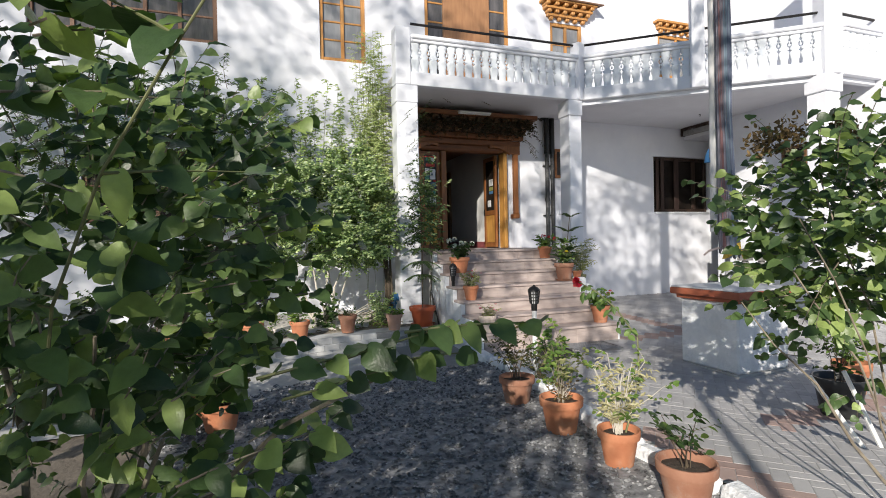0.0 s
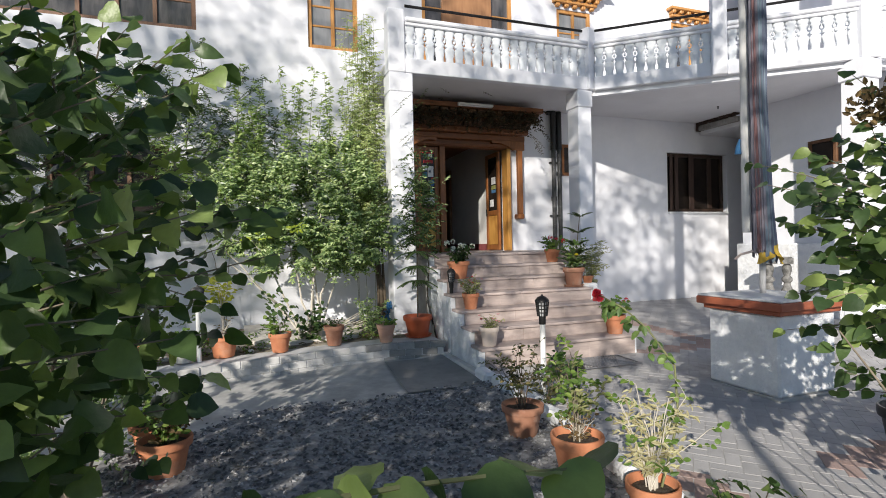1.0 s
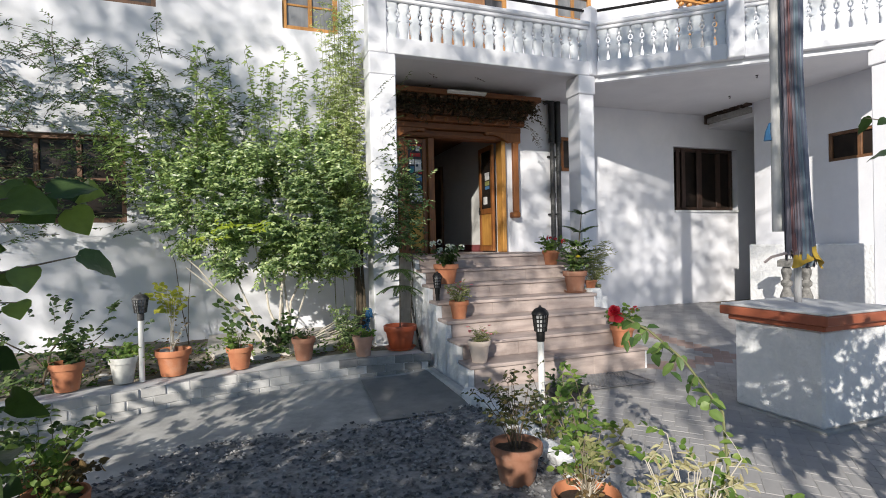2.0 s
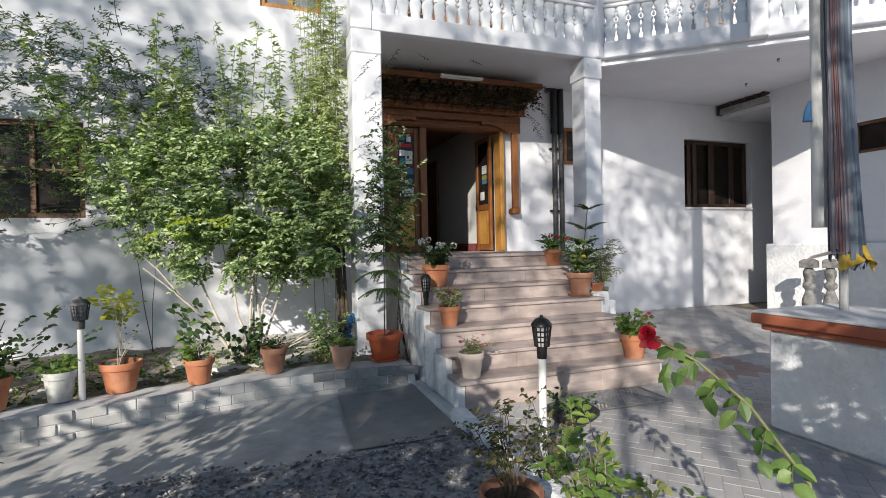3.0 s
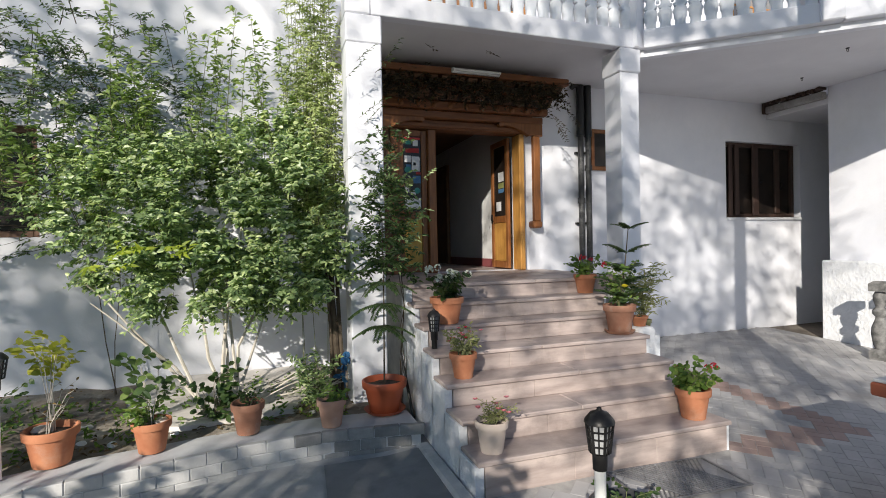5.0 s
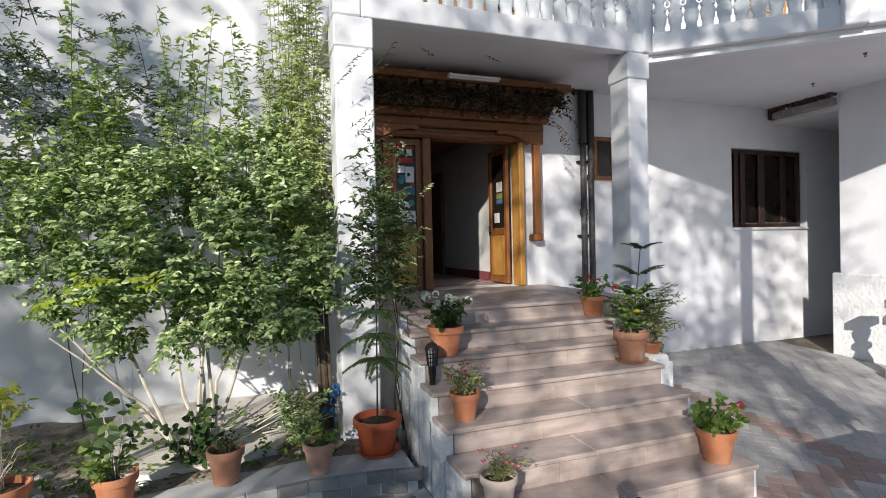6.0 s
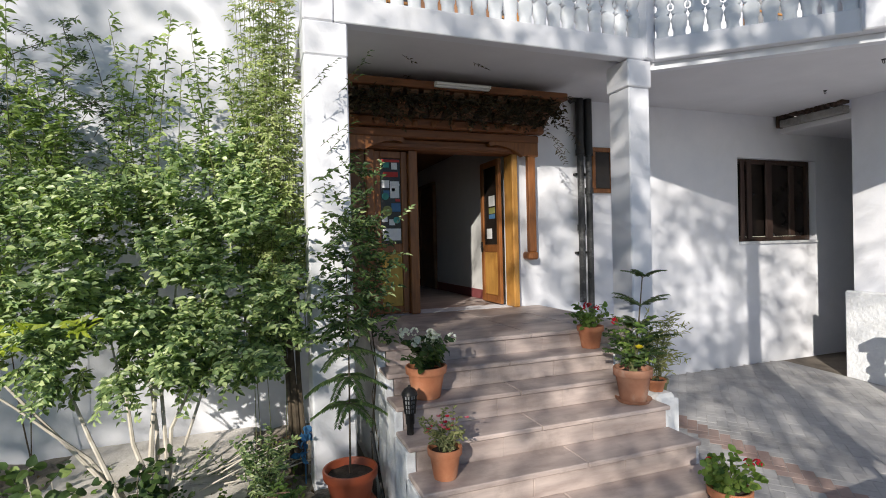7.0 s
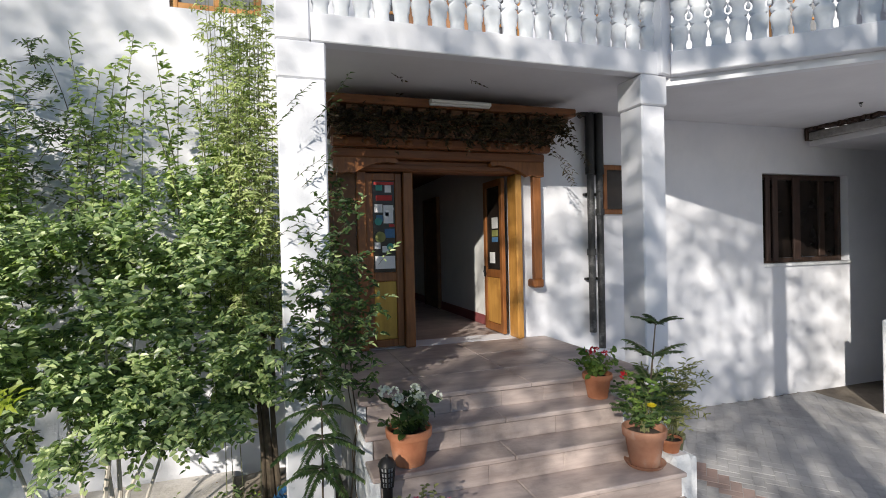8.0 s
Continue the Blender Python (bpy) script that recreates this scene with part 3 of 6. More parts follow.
def offset(p, q, w):
    d = Vector((q[0] - p[0], q[1] - p[1])).normalized()
    return Vector((-d.y, d.x)) * w


def column(label, x0, x1, y0, y1, z0, z1, cap):
    mb = Mesh()
    mb.box(x0, x1, y0, y1, z0, z1 - 0.28, 0.012)
    mb.box(x0 - cap * 0.3, x1 + cap * 0.3, y0 - cap * 0.3, y1 + cap * 0.3, z1 - 0.28, z1 - 0.001, 0.012)
    mb.box(x0 - 0.02, x1 + 0.02, y0 - 0.02, y1 + 0.02, z0, z0 + 0.16, 0.02)
    return structure("column", mb, M_PLASTER, label, "column")


column("square whitewashed portico column beside the climbing shrub", 2.18, 2.53, 7.86, 8.2, 0.1, 4.06, 0.015)
column("square whitewashed portico column with a flared cap", 5.38, 5.64, 7.87, 8.19, 0.1, 4.06, 0.055)
column("square whitewashed column at the balcony corner", 8.42, 8.74, 5.42, 5.74, 0.0, 4.06, 0.08)

PITCH = 0.158
# (height, half the gap to the next piece, half depth): bottle, cross, ring and arrow from the foot up
BAL_ROWS = [(0.0, 0.012, 0.045), (0.012, 0.02, 0.045), (0.05, 0.024, 0.05), (0.085, 0.02, 0.042), (0.1, 0.011, 0.046), (0.145, 0.008, 0.036), (0.165, 0.0008, 0.04), (0.185, 0.0008, 0.046),
            (0.2, 0.009, 0.048), (0.212, 0.011, 0.048), (0.219, 0.028, 0.046), (0.229, 0.028, 0.044), (0.236, 0.011, 0.042), (0.252, 0.006, 0.038), (0.262, 0.0008, 0.036), (0.27, 0.0008, 0.036),
            (0.278, 0.02, 0.036), (0.3, 0.031, 0.036), (0.325, 0.033, 0.038), (0.348, 0.024, 0.04), (0.362, 0.009, 0.042), (0.38, 0.006, 0.044), (0.388, 0.022, 0.044), (0.402, 0.014, 0.044),
            (0.425, 0.0008, 0.046), (0.469, 0.0008, 0.046)]
BAL = Mesh()
_ring = [(math.cos(q), math.sin(q)) for q in np.arange(14) * 2 * math.pi / 14]
_v = [(math.copysign(abs(c) ** 0.62, c) * (PITCH / 2 - g), math.copysign(abs(d) ** 0.75, d) * dep, z) for z, g, dep in BAL_ROWS for c, d in _ring]
BAL.add(_v, [(i * 14 + j, i * 14 + (j + 1) % 14, (i + 1) * 14 + (j + 1) % 14, (i + 1) * 14 + j) for i in range(len(BAL_ROWS) - 1) for j in range(14)])
BAL.box(PITCH / 2 - 0.016, PITCH / 2 + 0.016, -0.02, 0.02, 0.296, 0.336, 0.01)
BAL.box(PITCH / 2 - 0.005, PITCH / 2 + 0.005, -0.014, 0.014, 0.334, 0.376, 0.002)
BAL_MESH = BAL.build("baluster", M_BALUSTER, True)


def balustrade(p, q, label, trim=(0.0, 0.0)):
    """A balcony front from p to q: band, turned balusters and top rail."""
    p, q = Vector(p), Vector(q)
    run = (q - p).length
    t = thing("balustrade", label, "balustrade", (p.x, p.y, 4.06), math.degrees(math.atan2(q.y - p.y, q.x - p.x)), "balcony balustrades")
    part("band", Mesh().box(trim[0], run - trim[1], 0, 0.13, 0.0, 0.215, 0.008), M_PLASTER, t)
    part("top_rail", Mesh().box(trim[0], run - trim[1], -0.015, 0.13, 0.685, 0.735, 0.01).box(trim[0], run - trim[1], -0.045, 0.15, 0.735, 0.8, 0.015), M_PLASTER, t)
    n = max(1, round((run - trim[0] - trim[1]) / PITCH))
    for i in range(n):
        ob = new("baluster", BAL_MESH)
        ob.parent = t
        ob.matrix_basis = pose(trim[0] + (i + 0.5) * (run - trim[0] - trim[1]) / n, 0.06, 0.2155) @ Matrix.Diagonal(((run - trim[0] - trim[1]) / n / PITCH, 1, 1, 1))
    return t


balustrade(EDGE[0], EDGE[1], "white cast balustrade over the porch with worn paint", (0.26, 0.06))
balustrade(EDGE[1], (7.1, 6.623), "white cast balustrade on the slanting balcony side", (0.06, 0.1))
balustrade((7.1, 6.623), EDGE[2], "white cast balustrade on the slanting balcony side", (0.1, 0.16))
balustrade(EDGE[2], EDGE[3], "white cast balustrade beyond the balcony corner", (0.2, 0.0))


for a, b in ((EDGE[1], EDGE[2]), (EDGE[2], EDGE[3])):
    o = offset(a, b, 0.1)
    o2 = offset(a, b, 0.2)
    structure("beam", Mesh().prism([(a[0] + o.x, a[1] + o.y), (b[0] + o.x, b[1] + o.y), (b[0] + o2.x, b[1] + o2.y), (a[0] + o2.x, a[1] + o2.y)], 3.985, 4.058), M_PLASTER, "narrow whitewashed edge beam under the balcony", "beam")


def post(x, y, rz, w, z1, label):
    t = part("balcony_post", Mesh().box(-w / 2, w / 2, -w / 2, w / 2, 0, z1 - 4.062, 0.012), M_PLASTER)
    t.matrix_basis = pose(x, y, 4.062, 0, 0, rz)
    return tagged(t, label, "post", "balcony posts")


post(2.3, 7.98, 0, 0.25, 4.98, "white plastered end post of the balustrade")
post(5.62, 7.93, 20, 0.19, 5.1, "white plastered corner post of the balustrade")
post(7.13, 6.68, -40, 0.22, 5.75, "tall white plastered post of the balustrade")
post(8.6, 5.52, -20, 0.28, 6.6, "tall white plastered post at the balcony corner")
for a, b in (((2.45, 7.93), (5.52, 7.93)), ((5.72, 7.86), (7.05, 6.76)), ((7.22, 6.62), (8.5, 5.58)), ((8.78, 5.5), (12.4, 5.5))):
    h = part("handrail", Mesh().tube([(*a, 5.06), (*b, 5.06)], 0.022, n=8), M_METAL, smooth=True)
    tagged(h, "thin black metal handrail above the balustrade", "handrail", "handrails", "structure")

# landing and steps
NOSE = [5.97, 6.26, 6.57, 6.87, 7.17, 7.43, 7.68]
TOP = [0.35, 0.53, 0.708, 0.886, 1.064, 1.235, 1.4]
RIGHT = [4.84, 4.84, 4.84, 4.84, 4.8, 4.78, 5.2]
steps = thing("front_steps", "seven pinkish stone steps with whitewashed sides up to the door", "steps", kind="structure")
core = Mesh()
for k in range(7):
    core.prism([(2.76, NOSE[k] + 0.03), (RIGHT[k] - 0.02, NOSE[k] + 0.03), (RIGHT[k] - 0.02, 9.49 if k == 6 else NOSE[k + 1] + 0.03), (2.76, 9.49 if k == 6 else NOSE[k + 1] + 0.03)], 0.02, TOP[k] - 0.04)
part("core", core, M_CONCRETE, steps)
side = Mesh()
for k in range(7):
    y1 = 7.84 if k == 6 else NOSE[k + 1] + 0.02
    side.box(2.68, 2.745, NOSE[k] + 0.004, y1 + 0.004, 0.0, TOP[k] - 0.036, 0.004)
part("side_wall", side, M_ROUGH, steps, "rough whitewashed side of the steps")
side = Mesh()
for k in range(6):
    side.box(RIGHT[k] - 0.02, RIGHT[k] + 0.025, NOSE[k] + 0.004, NOSE[k + 1] + 0.024, 0.0, TOP[k] - 0.036, 0.004)
side.box(5.2, 5.25, 7.66, 9.497, 0.0, 1.36, 0.004)
side.box(4.868, 5.06, 6.98, 7.62, 0.0, 0.93, 0.03)
part("side_wall", side, M_ROUGH, steps, "rough whitewashed side of the steps")
for k in range(7):
    bottom = 0.02 if k == 0 else TOP[k - 1]
    edge = 9.49 if k == 6 else NOSE[k + 1] + 0.028
    cuts = np.linspace(2.75, RIGHT[k], (8 if k == 6 else 4)) + np.concatenate([[0], rand(-0.06, 0.06, 6 if k == 6 else 2), [0]])
    for a, b in zip(cuts, cuts[1:]):
        part("riser", Mesh().box(a + 0.0007, b - 0.0007, NOSE[k] + rand(0, 0.003), NOSE[k] + 0.028, bottom + 0.001, TOP[k] - 0.037, 0.003), M_STONE, steps)
    cuts = np.linspace(2.69, RIGHT[k] + 0.03, (5 if k == 6 else 3)) + np.concatenate([[0], rand(-0.15, 0.15, 3 if k == 6 else 1), [0]])
    for a, b in zip(cuts, cuts[1:]):
        if k < 6:
            part("tread", Mesh().box(a + 0.0007, b - 0.0007, NOSE[k] - 0.022, edge, TOP[k] - 0.036, TOP[k] + rand(-0.002, 0.002), 0.008), M_STONE, steps)
        else:
            for c, d in ((NOSE[6] - 0.022, 8.2), (8.2, 8.85), (8.85, 9.49)):
                part("tread", Mesh().box(a + 0.0007, b - 0.0007, c + 0.0007, d - 0.0007, TOP[k] - 0.036, TOP[k] + rand(-0.001, 0.001), 0.006), M_STONE, steps)
kerb = Mesh().box(2.56, 2.675, 5.85, 7.0, 0.0, 0.13, 0.02)
structure("kerb", kerb, M_KERBSTONE, "narrow grey kerb at the foot of the steps", "kerb")

# hall behind the door
mb = Mesh()
block(mb, -1.0, 5.197, 9.853, 15.0, 1.2, 1.4)
structure("floor_hall", mb, M_STONE, "grey-pink stone floor of the dim hall", "floor")
mb = Mesh()
block(mb, 4.9, 5.197, 9.853, 14.997, 1.403, 4.097)
structure("wall_hall_east", mb, M_HALLPALE, "plain pale plastered wall of the hall", "wall")
mb = Mesh()
block(mb, -1.3, -1.003, 9.853, 14.997, 1.2, 4.097)
structure("wall_hall_west", mb, M_HALL, "plain grey plastered wall of the hall", "wall")
mb = Mesh()
block(mb, -1.3, 5.197, 15.003, 15.3, 1.2, 4.097)
structure("wall_hall_north", mb, M_HALL, "plain grey plastered end wall of the hall", "wall")
# Dark ceiling added so that less light bounces inside the hall.
mb = Mesh()
block(mb, -0.997, 4.897, 9.853, 14.997, 3.7, 3.76)
structure("ceiling_hall", mb, M_DARKWOOD, "dark boarded timber ceiling added to dim the hall", "ceiling")
mb = Mesh()
mb.box(4.885, 4.897, 9.86, 14.99, 1.403, 1.54, 0.003)
structure("baseboard", mb, M_SKIRT, "maroon painted skirting along the hall wall", "skirting")
d = thing("inner_door", "dark wooden door in the side wall of the hall", "door", (4.896, 12.95, 1.402), -90)
part("leaf", Mesh().box(-0.36, 0.36, -0.05, 0.0, 0.0, 1.9, 0.01), M_DARKWOOD, d)
part("frame", Mesh().box(-0.43, -0.365, -0.07, 0.0, 0, 1.97, 0.008).box(0.365, 0.43, -0.07, 0, 0, 1.97, 0.008).box(-0.365, 0.365, -0.07, 0, 1.905, 1.97, 0.008), M_DARKWOOD, d)


# ---- windows and door ----
def window(name, label, x0, x1, z0, z1, cols, bars, wood, pane, y=WALL_Y + 0.12, depth=0.09, sill=None, at=None):
    """A wooden window: outer frame, mullions, glazing bars, panes; cols: widths' shares, bars: panes up each column."""
    t = thing(name, label, "window", kind="structure")
    f = 0.07
    fr = Mesh()
    fr.box(x0, x0 + f, y - depth / 2, y + depth / 2, z0, z1, 0.006).box(x1 - f, x1, y - depth / 2, y + depth / 2, z0, z1, 0.006)
    fr.box(x0 + f, x1 - f, y - depth / 2, y + depth / 2, z0, z0 + f, 0.006).box(x0 + f, x1 - f, y - depth / 2, y + depth / 2, z1 - f, z1, 0.006)
    u = x0 + f
    total = sum(cols)
    for i, c in enumerate(cols):
        w = (x1 - x0 - 2 * f) * c / total
        if i:
            fr.box(u - 0.03, u + 0.03, y - depth / 2 + 0.006, y + depth / 2 - 0.006, z0 + f, z1 - f, 0.005)
        a, b = u + (0.03 if i else 0), u + w - (0.03 if i < len(cols) - 1 else 0)
        nb = bars[i]
        for j in range(nb):
            c0 = z0 + f + (z1 - z0 - 2 * f) * j / nb
            c1 = z0 + f + (z1 - z0 - 2 * f) * (j + 1) / nb
            if j:
                fr.box(a, b, y - 0.018, y + 0.018, c0 - 0.016, c0 + 0.016, 0.004)
            part("pane", Mesh().box(a + 0.002, b - 0.002, y - 0.004, y + 0.004, c0 + 0.003, c1 - 0.003, 0.001), pane, t)
        u += w
    part("window_frame", fr, wood, t)
    if sill:
        part("sill", Mesh().box(x0 - 0.03, x1 + 0.03, WALL_Y - 0.04, y - depth / 2 - 0.002, z0 - 0.045, z0 - 0.002, 0.006), sill, t)
    return t


M_PANE = surface("old_window_glass", (0.2, 0.21, 0.22), (0.3, 0.3, 0.31), 2.5, 0.12, 0.0, 60, stretch=(3, 1, 0.6), spec=0.6)
M_PANEDARK = surface("dim_window_glass", (0.05, 0.05, 0.05), (0.14, 0.13, 0.13), 2.5, 0.1, 0.0, 60, stretch=(3, 1, 0.6), spec=0.7)
window("window_1", "wide brown wooden upper window with many small panes", -3.15, -0.48, 4.98, 6.7, [1, 1, 1, 1, 1], [4] * 5, M_BROWNWOOD, M_PANEDARK, WALL_Y + 0.1)
window("window_2", "orange wooden upper casement window with small panes", 1.22, 2.06, 4.9, 6.7, [1, 1], [5, 5], M_ORANGEWOOD, M_PANE, WALL_Y + 0.08)
window("window_3", "orange wooden balcony doors with side windows and a solid middle", 3.23, 5.05, 4.3, 6.7, [0.55, 0.5], [6, 6], M_ORANGEWOOD, M_PANEDARK, WALL_Y + 0.06)
window("window_4", "small orange wooden window under a carved cornice", 6.05, 6.85, 5.3, 6.2, [1, 1], [2, 2], M_ORANGEWOOD, M_PANE, WALL_Y + 0.06)
window("window_5", "orange wooden window under a striped cornice", 8.95, 10.1, 5.3, 6.3, [1, 1], [2, 2], M_ORANGEWOOD, M_PANE, WALL_Y + 0.06)
w6 = window("window_6", "dark brown wooden ground floor window with three unequal lights", 8.8, 10.47, 2.153, 3.447, [1], [1], M_DIMWOOD, M_DARKGLASS, WALL_Y + 0.14, 0.1, M_ROUGH)
part("stile", Mesh().box(8.9, 8.99, WALL_Y + 0.06, WALL_Y + 0.088, 2.19, 3.41, 0.006).box(9.03, 9.13, WALL_Y + 0.05, WALL_Y + 0.088, 2.19, 3.41, 0.008), M_DULLWOOD, w6, "worn brown shutter boards")
part("mullion", Mesh().box(9.44, 9.58, WALL_Y + 0.056, WALL_Y + 0.088, 2.19, 3.41, 0.008), M_DULLWOOD, w6, "greyish brown mullion")
part("curtain", Mesh().box(10.02, 10.14, WALL_Y + 0.1, WALL_Y + 0.134, 2.23, 3.37, 0.012), M_DIMWOOD, w6)
window("window_7", "brown wooden ground floor window behind the shrub", -2.5, -0.9, 1.95, 3.15, [1, 1, 1], [2, 2, 2], M_BROWNWOOD, M_DARKGLASS, WALL_Y + 0.1)
p = bpy.data.objects["window_3"]
part("panel", Mesh().box(3.62, 4.62, WALL_Y - 0.005, WALL_Y + 0.1, 4.31, 6.6, 0.01), surface("light_brown_panel", (0.3, 0.15, 0.075), (0.38, 0.2, 0.1), 4, 0.5, 0.15, 40, stretch=(5, 5, 0.6)), p, "flat light brown panel")
w = thing("window_8", "small dark slatted opening high in the wing wall", "window", kind="structure")
part("window_frame", Mesh().box(9.72, 9.8, 6.2, 6.25, 2.78, 3.25, 0.005).box(9.72, 9.8, 7.07, 7.12, 2.78, 3.25, 0.005).box(9.72, 9.8, 6.25, 7.07, 2.78, 2.83, 0.005).box(9.72, 9.8, 6.25, 7.07, 3.2, 3.25, 0.005)
     .box(9.72, 9.8, 6.63, 6.69, 2.83, 3.2, 0.005), M_DARKWOOD, w)
part("pane", Mesh().box(9.755, 9.765, 6.252, 6.628, 2.832, 3.198, 0.001), M_DARKGLASS, w)
part("pane", Mesh().box(9.755, 9.765, 6.692, 7.068, 2.832, 3.198, 0.001), M_DARKGLASS, w)


def small_cornice(x0, x1, z, label, tiers=3):
    """Stepped carved timber eave over an upper window."""
    t = thing("window_cornice", label, "cornice", group="window cornices")
    for i in range(tiers):
        part("board", Mesh().box(x0 - 0.08 * i, x1 + 0.08 * i, WALL_Y - 0.1 - 0.07 * i, WALL_Y - 0.002, z + 0.13 * i + 0.075, z + 0.13 * i + 0.128, 0.006), M_ORANGEWOOD, t)
        n = int((x1 - x0 + 0.16 * i) / 0.19)
        for j in range(n):
            a = x0 - 0.08 * i + (j + 0.5) * (x1 - x0 + 0.16 * i) / n
            part("bracket", Mesh().box(a - 0.045, a + 0.045, WALL_Y - 0.085 - 0.07 * i, WALL_Y - 0.002, z + 0.13 * i, z + 0.13 * i + 0.073, 0.016), M_ORANGEWOOD, t)
    return t


small_cornice(5.95, 6.95, 6.22, "orange carved timber cornice over the small window")
small_cornice(8.9, 10.15, 6.31, "orange carved timber cornice with dark stripes", 2)
t = thing("window_canopy", "thin sloping timber board sheltering the small window", "canopy")
part("board", Mesh().box(-0.65, 0.65, -0.28, 0, 0, 0.03, 0.005), M_BROWNWOOD, t)
t.matrix_basis = pose(6.6, WALL_Y - 0.002, 6.64, 12, 0, 0)

# main door, left leaf shut with notices on its glass, right leaf open inwards
door = thing("door_1", "varnished wooden double door, one leaf open, under a heavy carved lintel", "door", kind="structure")
DY = WALL_Y
part("jamb", Mesh().box(2.98, 3.08, DY - 0.06, DY + 0.12, 1.402, 3.34, 0.01), M_WOOD, door)
part("jamb", Mesh().box(4.835, 4.915, DY - 0.1, DY + 0.14, 1.402, 3.34, 0.012), M_HONEY, door, "bright honey coloured post")
part("jamb", Mesh().box(3.49, 3.6, DY - 0.06, DY + 0.1, 1.402, 3.34, 0.01), M_WOOD, door)
part("head", Mesh().box(2.9, 5.02, DY - 0.09, DY + 0.13, 3.342, 3.46, 0.01), M_WOODX, door)
part("beam", Mesh().box(2.72, 5.17, DY - 0.2, DY - 0.002, 3.463, 3.565, 0.014), M_WOODX, door)
part("moulding", Mesh().box(2.95, 4.98, DY - 0.12, DY - 0.092, 3.36, 3.41, 0.008), M_WOODX, door)
leaf = part("door_leaf", Mesh().box(3.082, 3.16, DY - 0.0, DY + 0.05, 1.42, 3.33, 0.006).box(3.41, 3.487, DY, DY + 0.05, 1.42, 3.33, 0.006).box(3.16, 3.41, DY, DY + 0.05, 2.14, 2.24, 0.006)
            .box(3.16, 3.41, DY, DY + 0.05, 3.25, 3.33, 0.006).box(3.16, 3.41, DY, DY + 0.05, 1.42, 1.5, 0.006), M_WOOD, door)
part("panel", Mesh().box(3.162, 3.408, DY + 0.012, DY + 0.035, 1.502, 2.138, 0.012), M_MUSTARD, leaf, "mustard yellow lower panel")
part("pane", Mesh().box(3.162, 3.408, DY + 0.02, DY + 0.028, 2.242, 3.248, 0.001), M_DARKGLASS, leaf)
leaf2 = part("door_leaf", Mesh().box(4.765, 4.81, 9.66, 9.74, 1.42, 3.33, 0.006).box(4.765, 4.81, 10.16, 10.24, 1.42, 3.33, 0.006).box(4.765, 4.81, 9.74, 10.16, 2.1, 2.2, 0.006)
             .box(4.765, 4.81, 9.74, 10.16, 3.25, 3.33, 0.006).box(4.765, 4.81, 9.74, 10.16, 1.42, 1.52, 0.006), M_WOOD, door)
part("panel", Mesh().box(4.775, 4.8, 9.742, 10.158, 1.522, 2.098, 0.012), M_HONEY, leaf2, "honey coloured lower panel")
part("pane", Mesh().box(4.784, 4.79, 9.742, 10.158, 2.202, 3.248, 0.001), M_DARKGLASS, leaf2)
part("latch", Mesh().box(4.745, 4.763, 10.18, 10.21, 2.1, 2.24, 0.004).tube([(4.735, 10.19, 2.17), (4.72, 10.1, 2.165)], 0.009, n=8), M_METAL, leaf2)
part("bracket_post", Mesh().box(5.03, 5.13, DY - 0.17, DY - 0.09, 2.1, 3.4, 0.008).box(5.01, 5.15, DY - 0.18, DY - 0.004, 2.0, 2.1, 0.02), M_WOOD, door, "hanging carved side bracket")
part("side_panel", Mesh().box(2.6, 2.975, DY - 0.03, DY - 0.002, 1.402, 3.34, 0.006), M_DARKWOOD, door, "dark boarded side panel")
for x0, sgn in ((5.1, -1), (2.79, 1)):
    prof = [(-0.06, 3.462), (0.6, 3.462), (0.62, 3.44), (0.6, 3.41), (0.5, 3.425), (0.4, 3.41), (0.29, 3.375), (0.2, 3.33), (0.15, 3.3), (0.1, 3.315), (0.04, 3.3), (-0.06, 3.3)]
    prof = [(x0 + sgn * u, z) for u, z in prof]
    k = len(prof)
    part("corbel", Mesh().add([(x, DY - 0.19, z) for x, z in prof] + [(x, DY - 0.105, z) for x, z in prof], [tuple(range(k)), tuple(range(k, 2 * k))[::-1]] + [(i, (i + 1) % k, k + (i + 1) % k, k + i) for i in range(k)]),
         M_WOOD, door, "curved carved bracket")

# stickers and notices on the door glass
NOTICES = [(3.18, 3.4, 3.205, 3.235, M_PAPERRED), (3.175, 3.24, 2.5, 2.57, M_PAPER), (3.26, 3.33, 2.46, 2.53, M_PAPER), (3.34, 3.4, 2.74, 2.77, M_PAPERRED), (3.2, 3.27, 3.14, 3.2, M_PAPERTEAL), (3.3, 3.37, 3.12, 3.2, M_PAPER), (3.2, 3.38, 3.03, 3.09, M_PAPERRED), (3.18, 3.27, 2.9, 2.99, M_PAPER), (3.28, 3.39, 2.78, 2.98, M_PAPER),
           (3.2, 3.27, 2.8, 2.87, M_PAPERBLUE), (3.29, 3.4, 2.62, 2.72, M_PAPERBLUE), (3.18, 3.4, 2.28, 2.42, M_PAPER), (3.3, 3.34, 2.86, 2.9, M_PAPERBLUE)]
for a, b, c, d, m in NOTICES:
    part("notice", Mesh().box(a, b, DY + 0.016, DY + 0.0195, c, d, 0.0005), m, leaf)
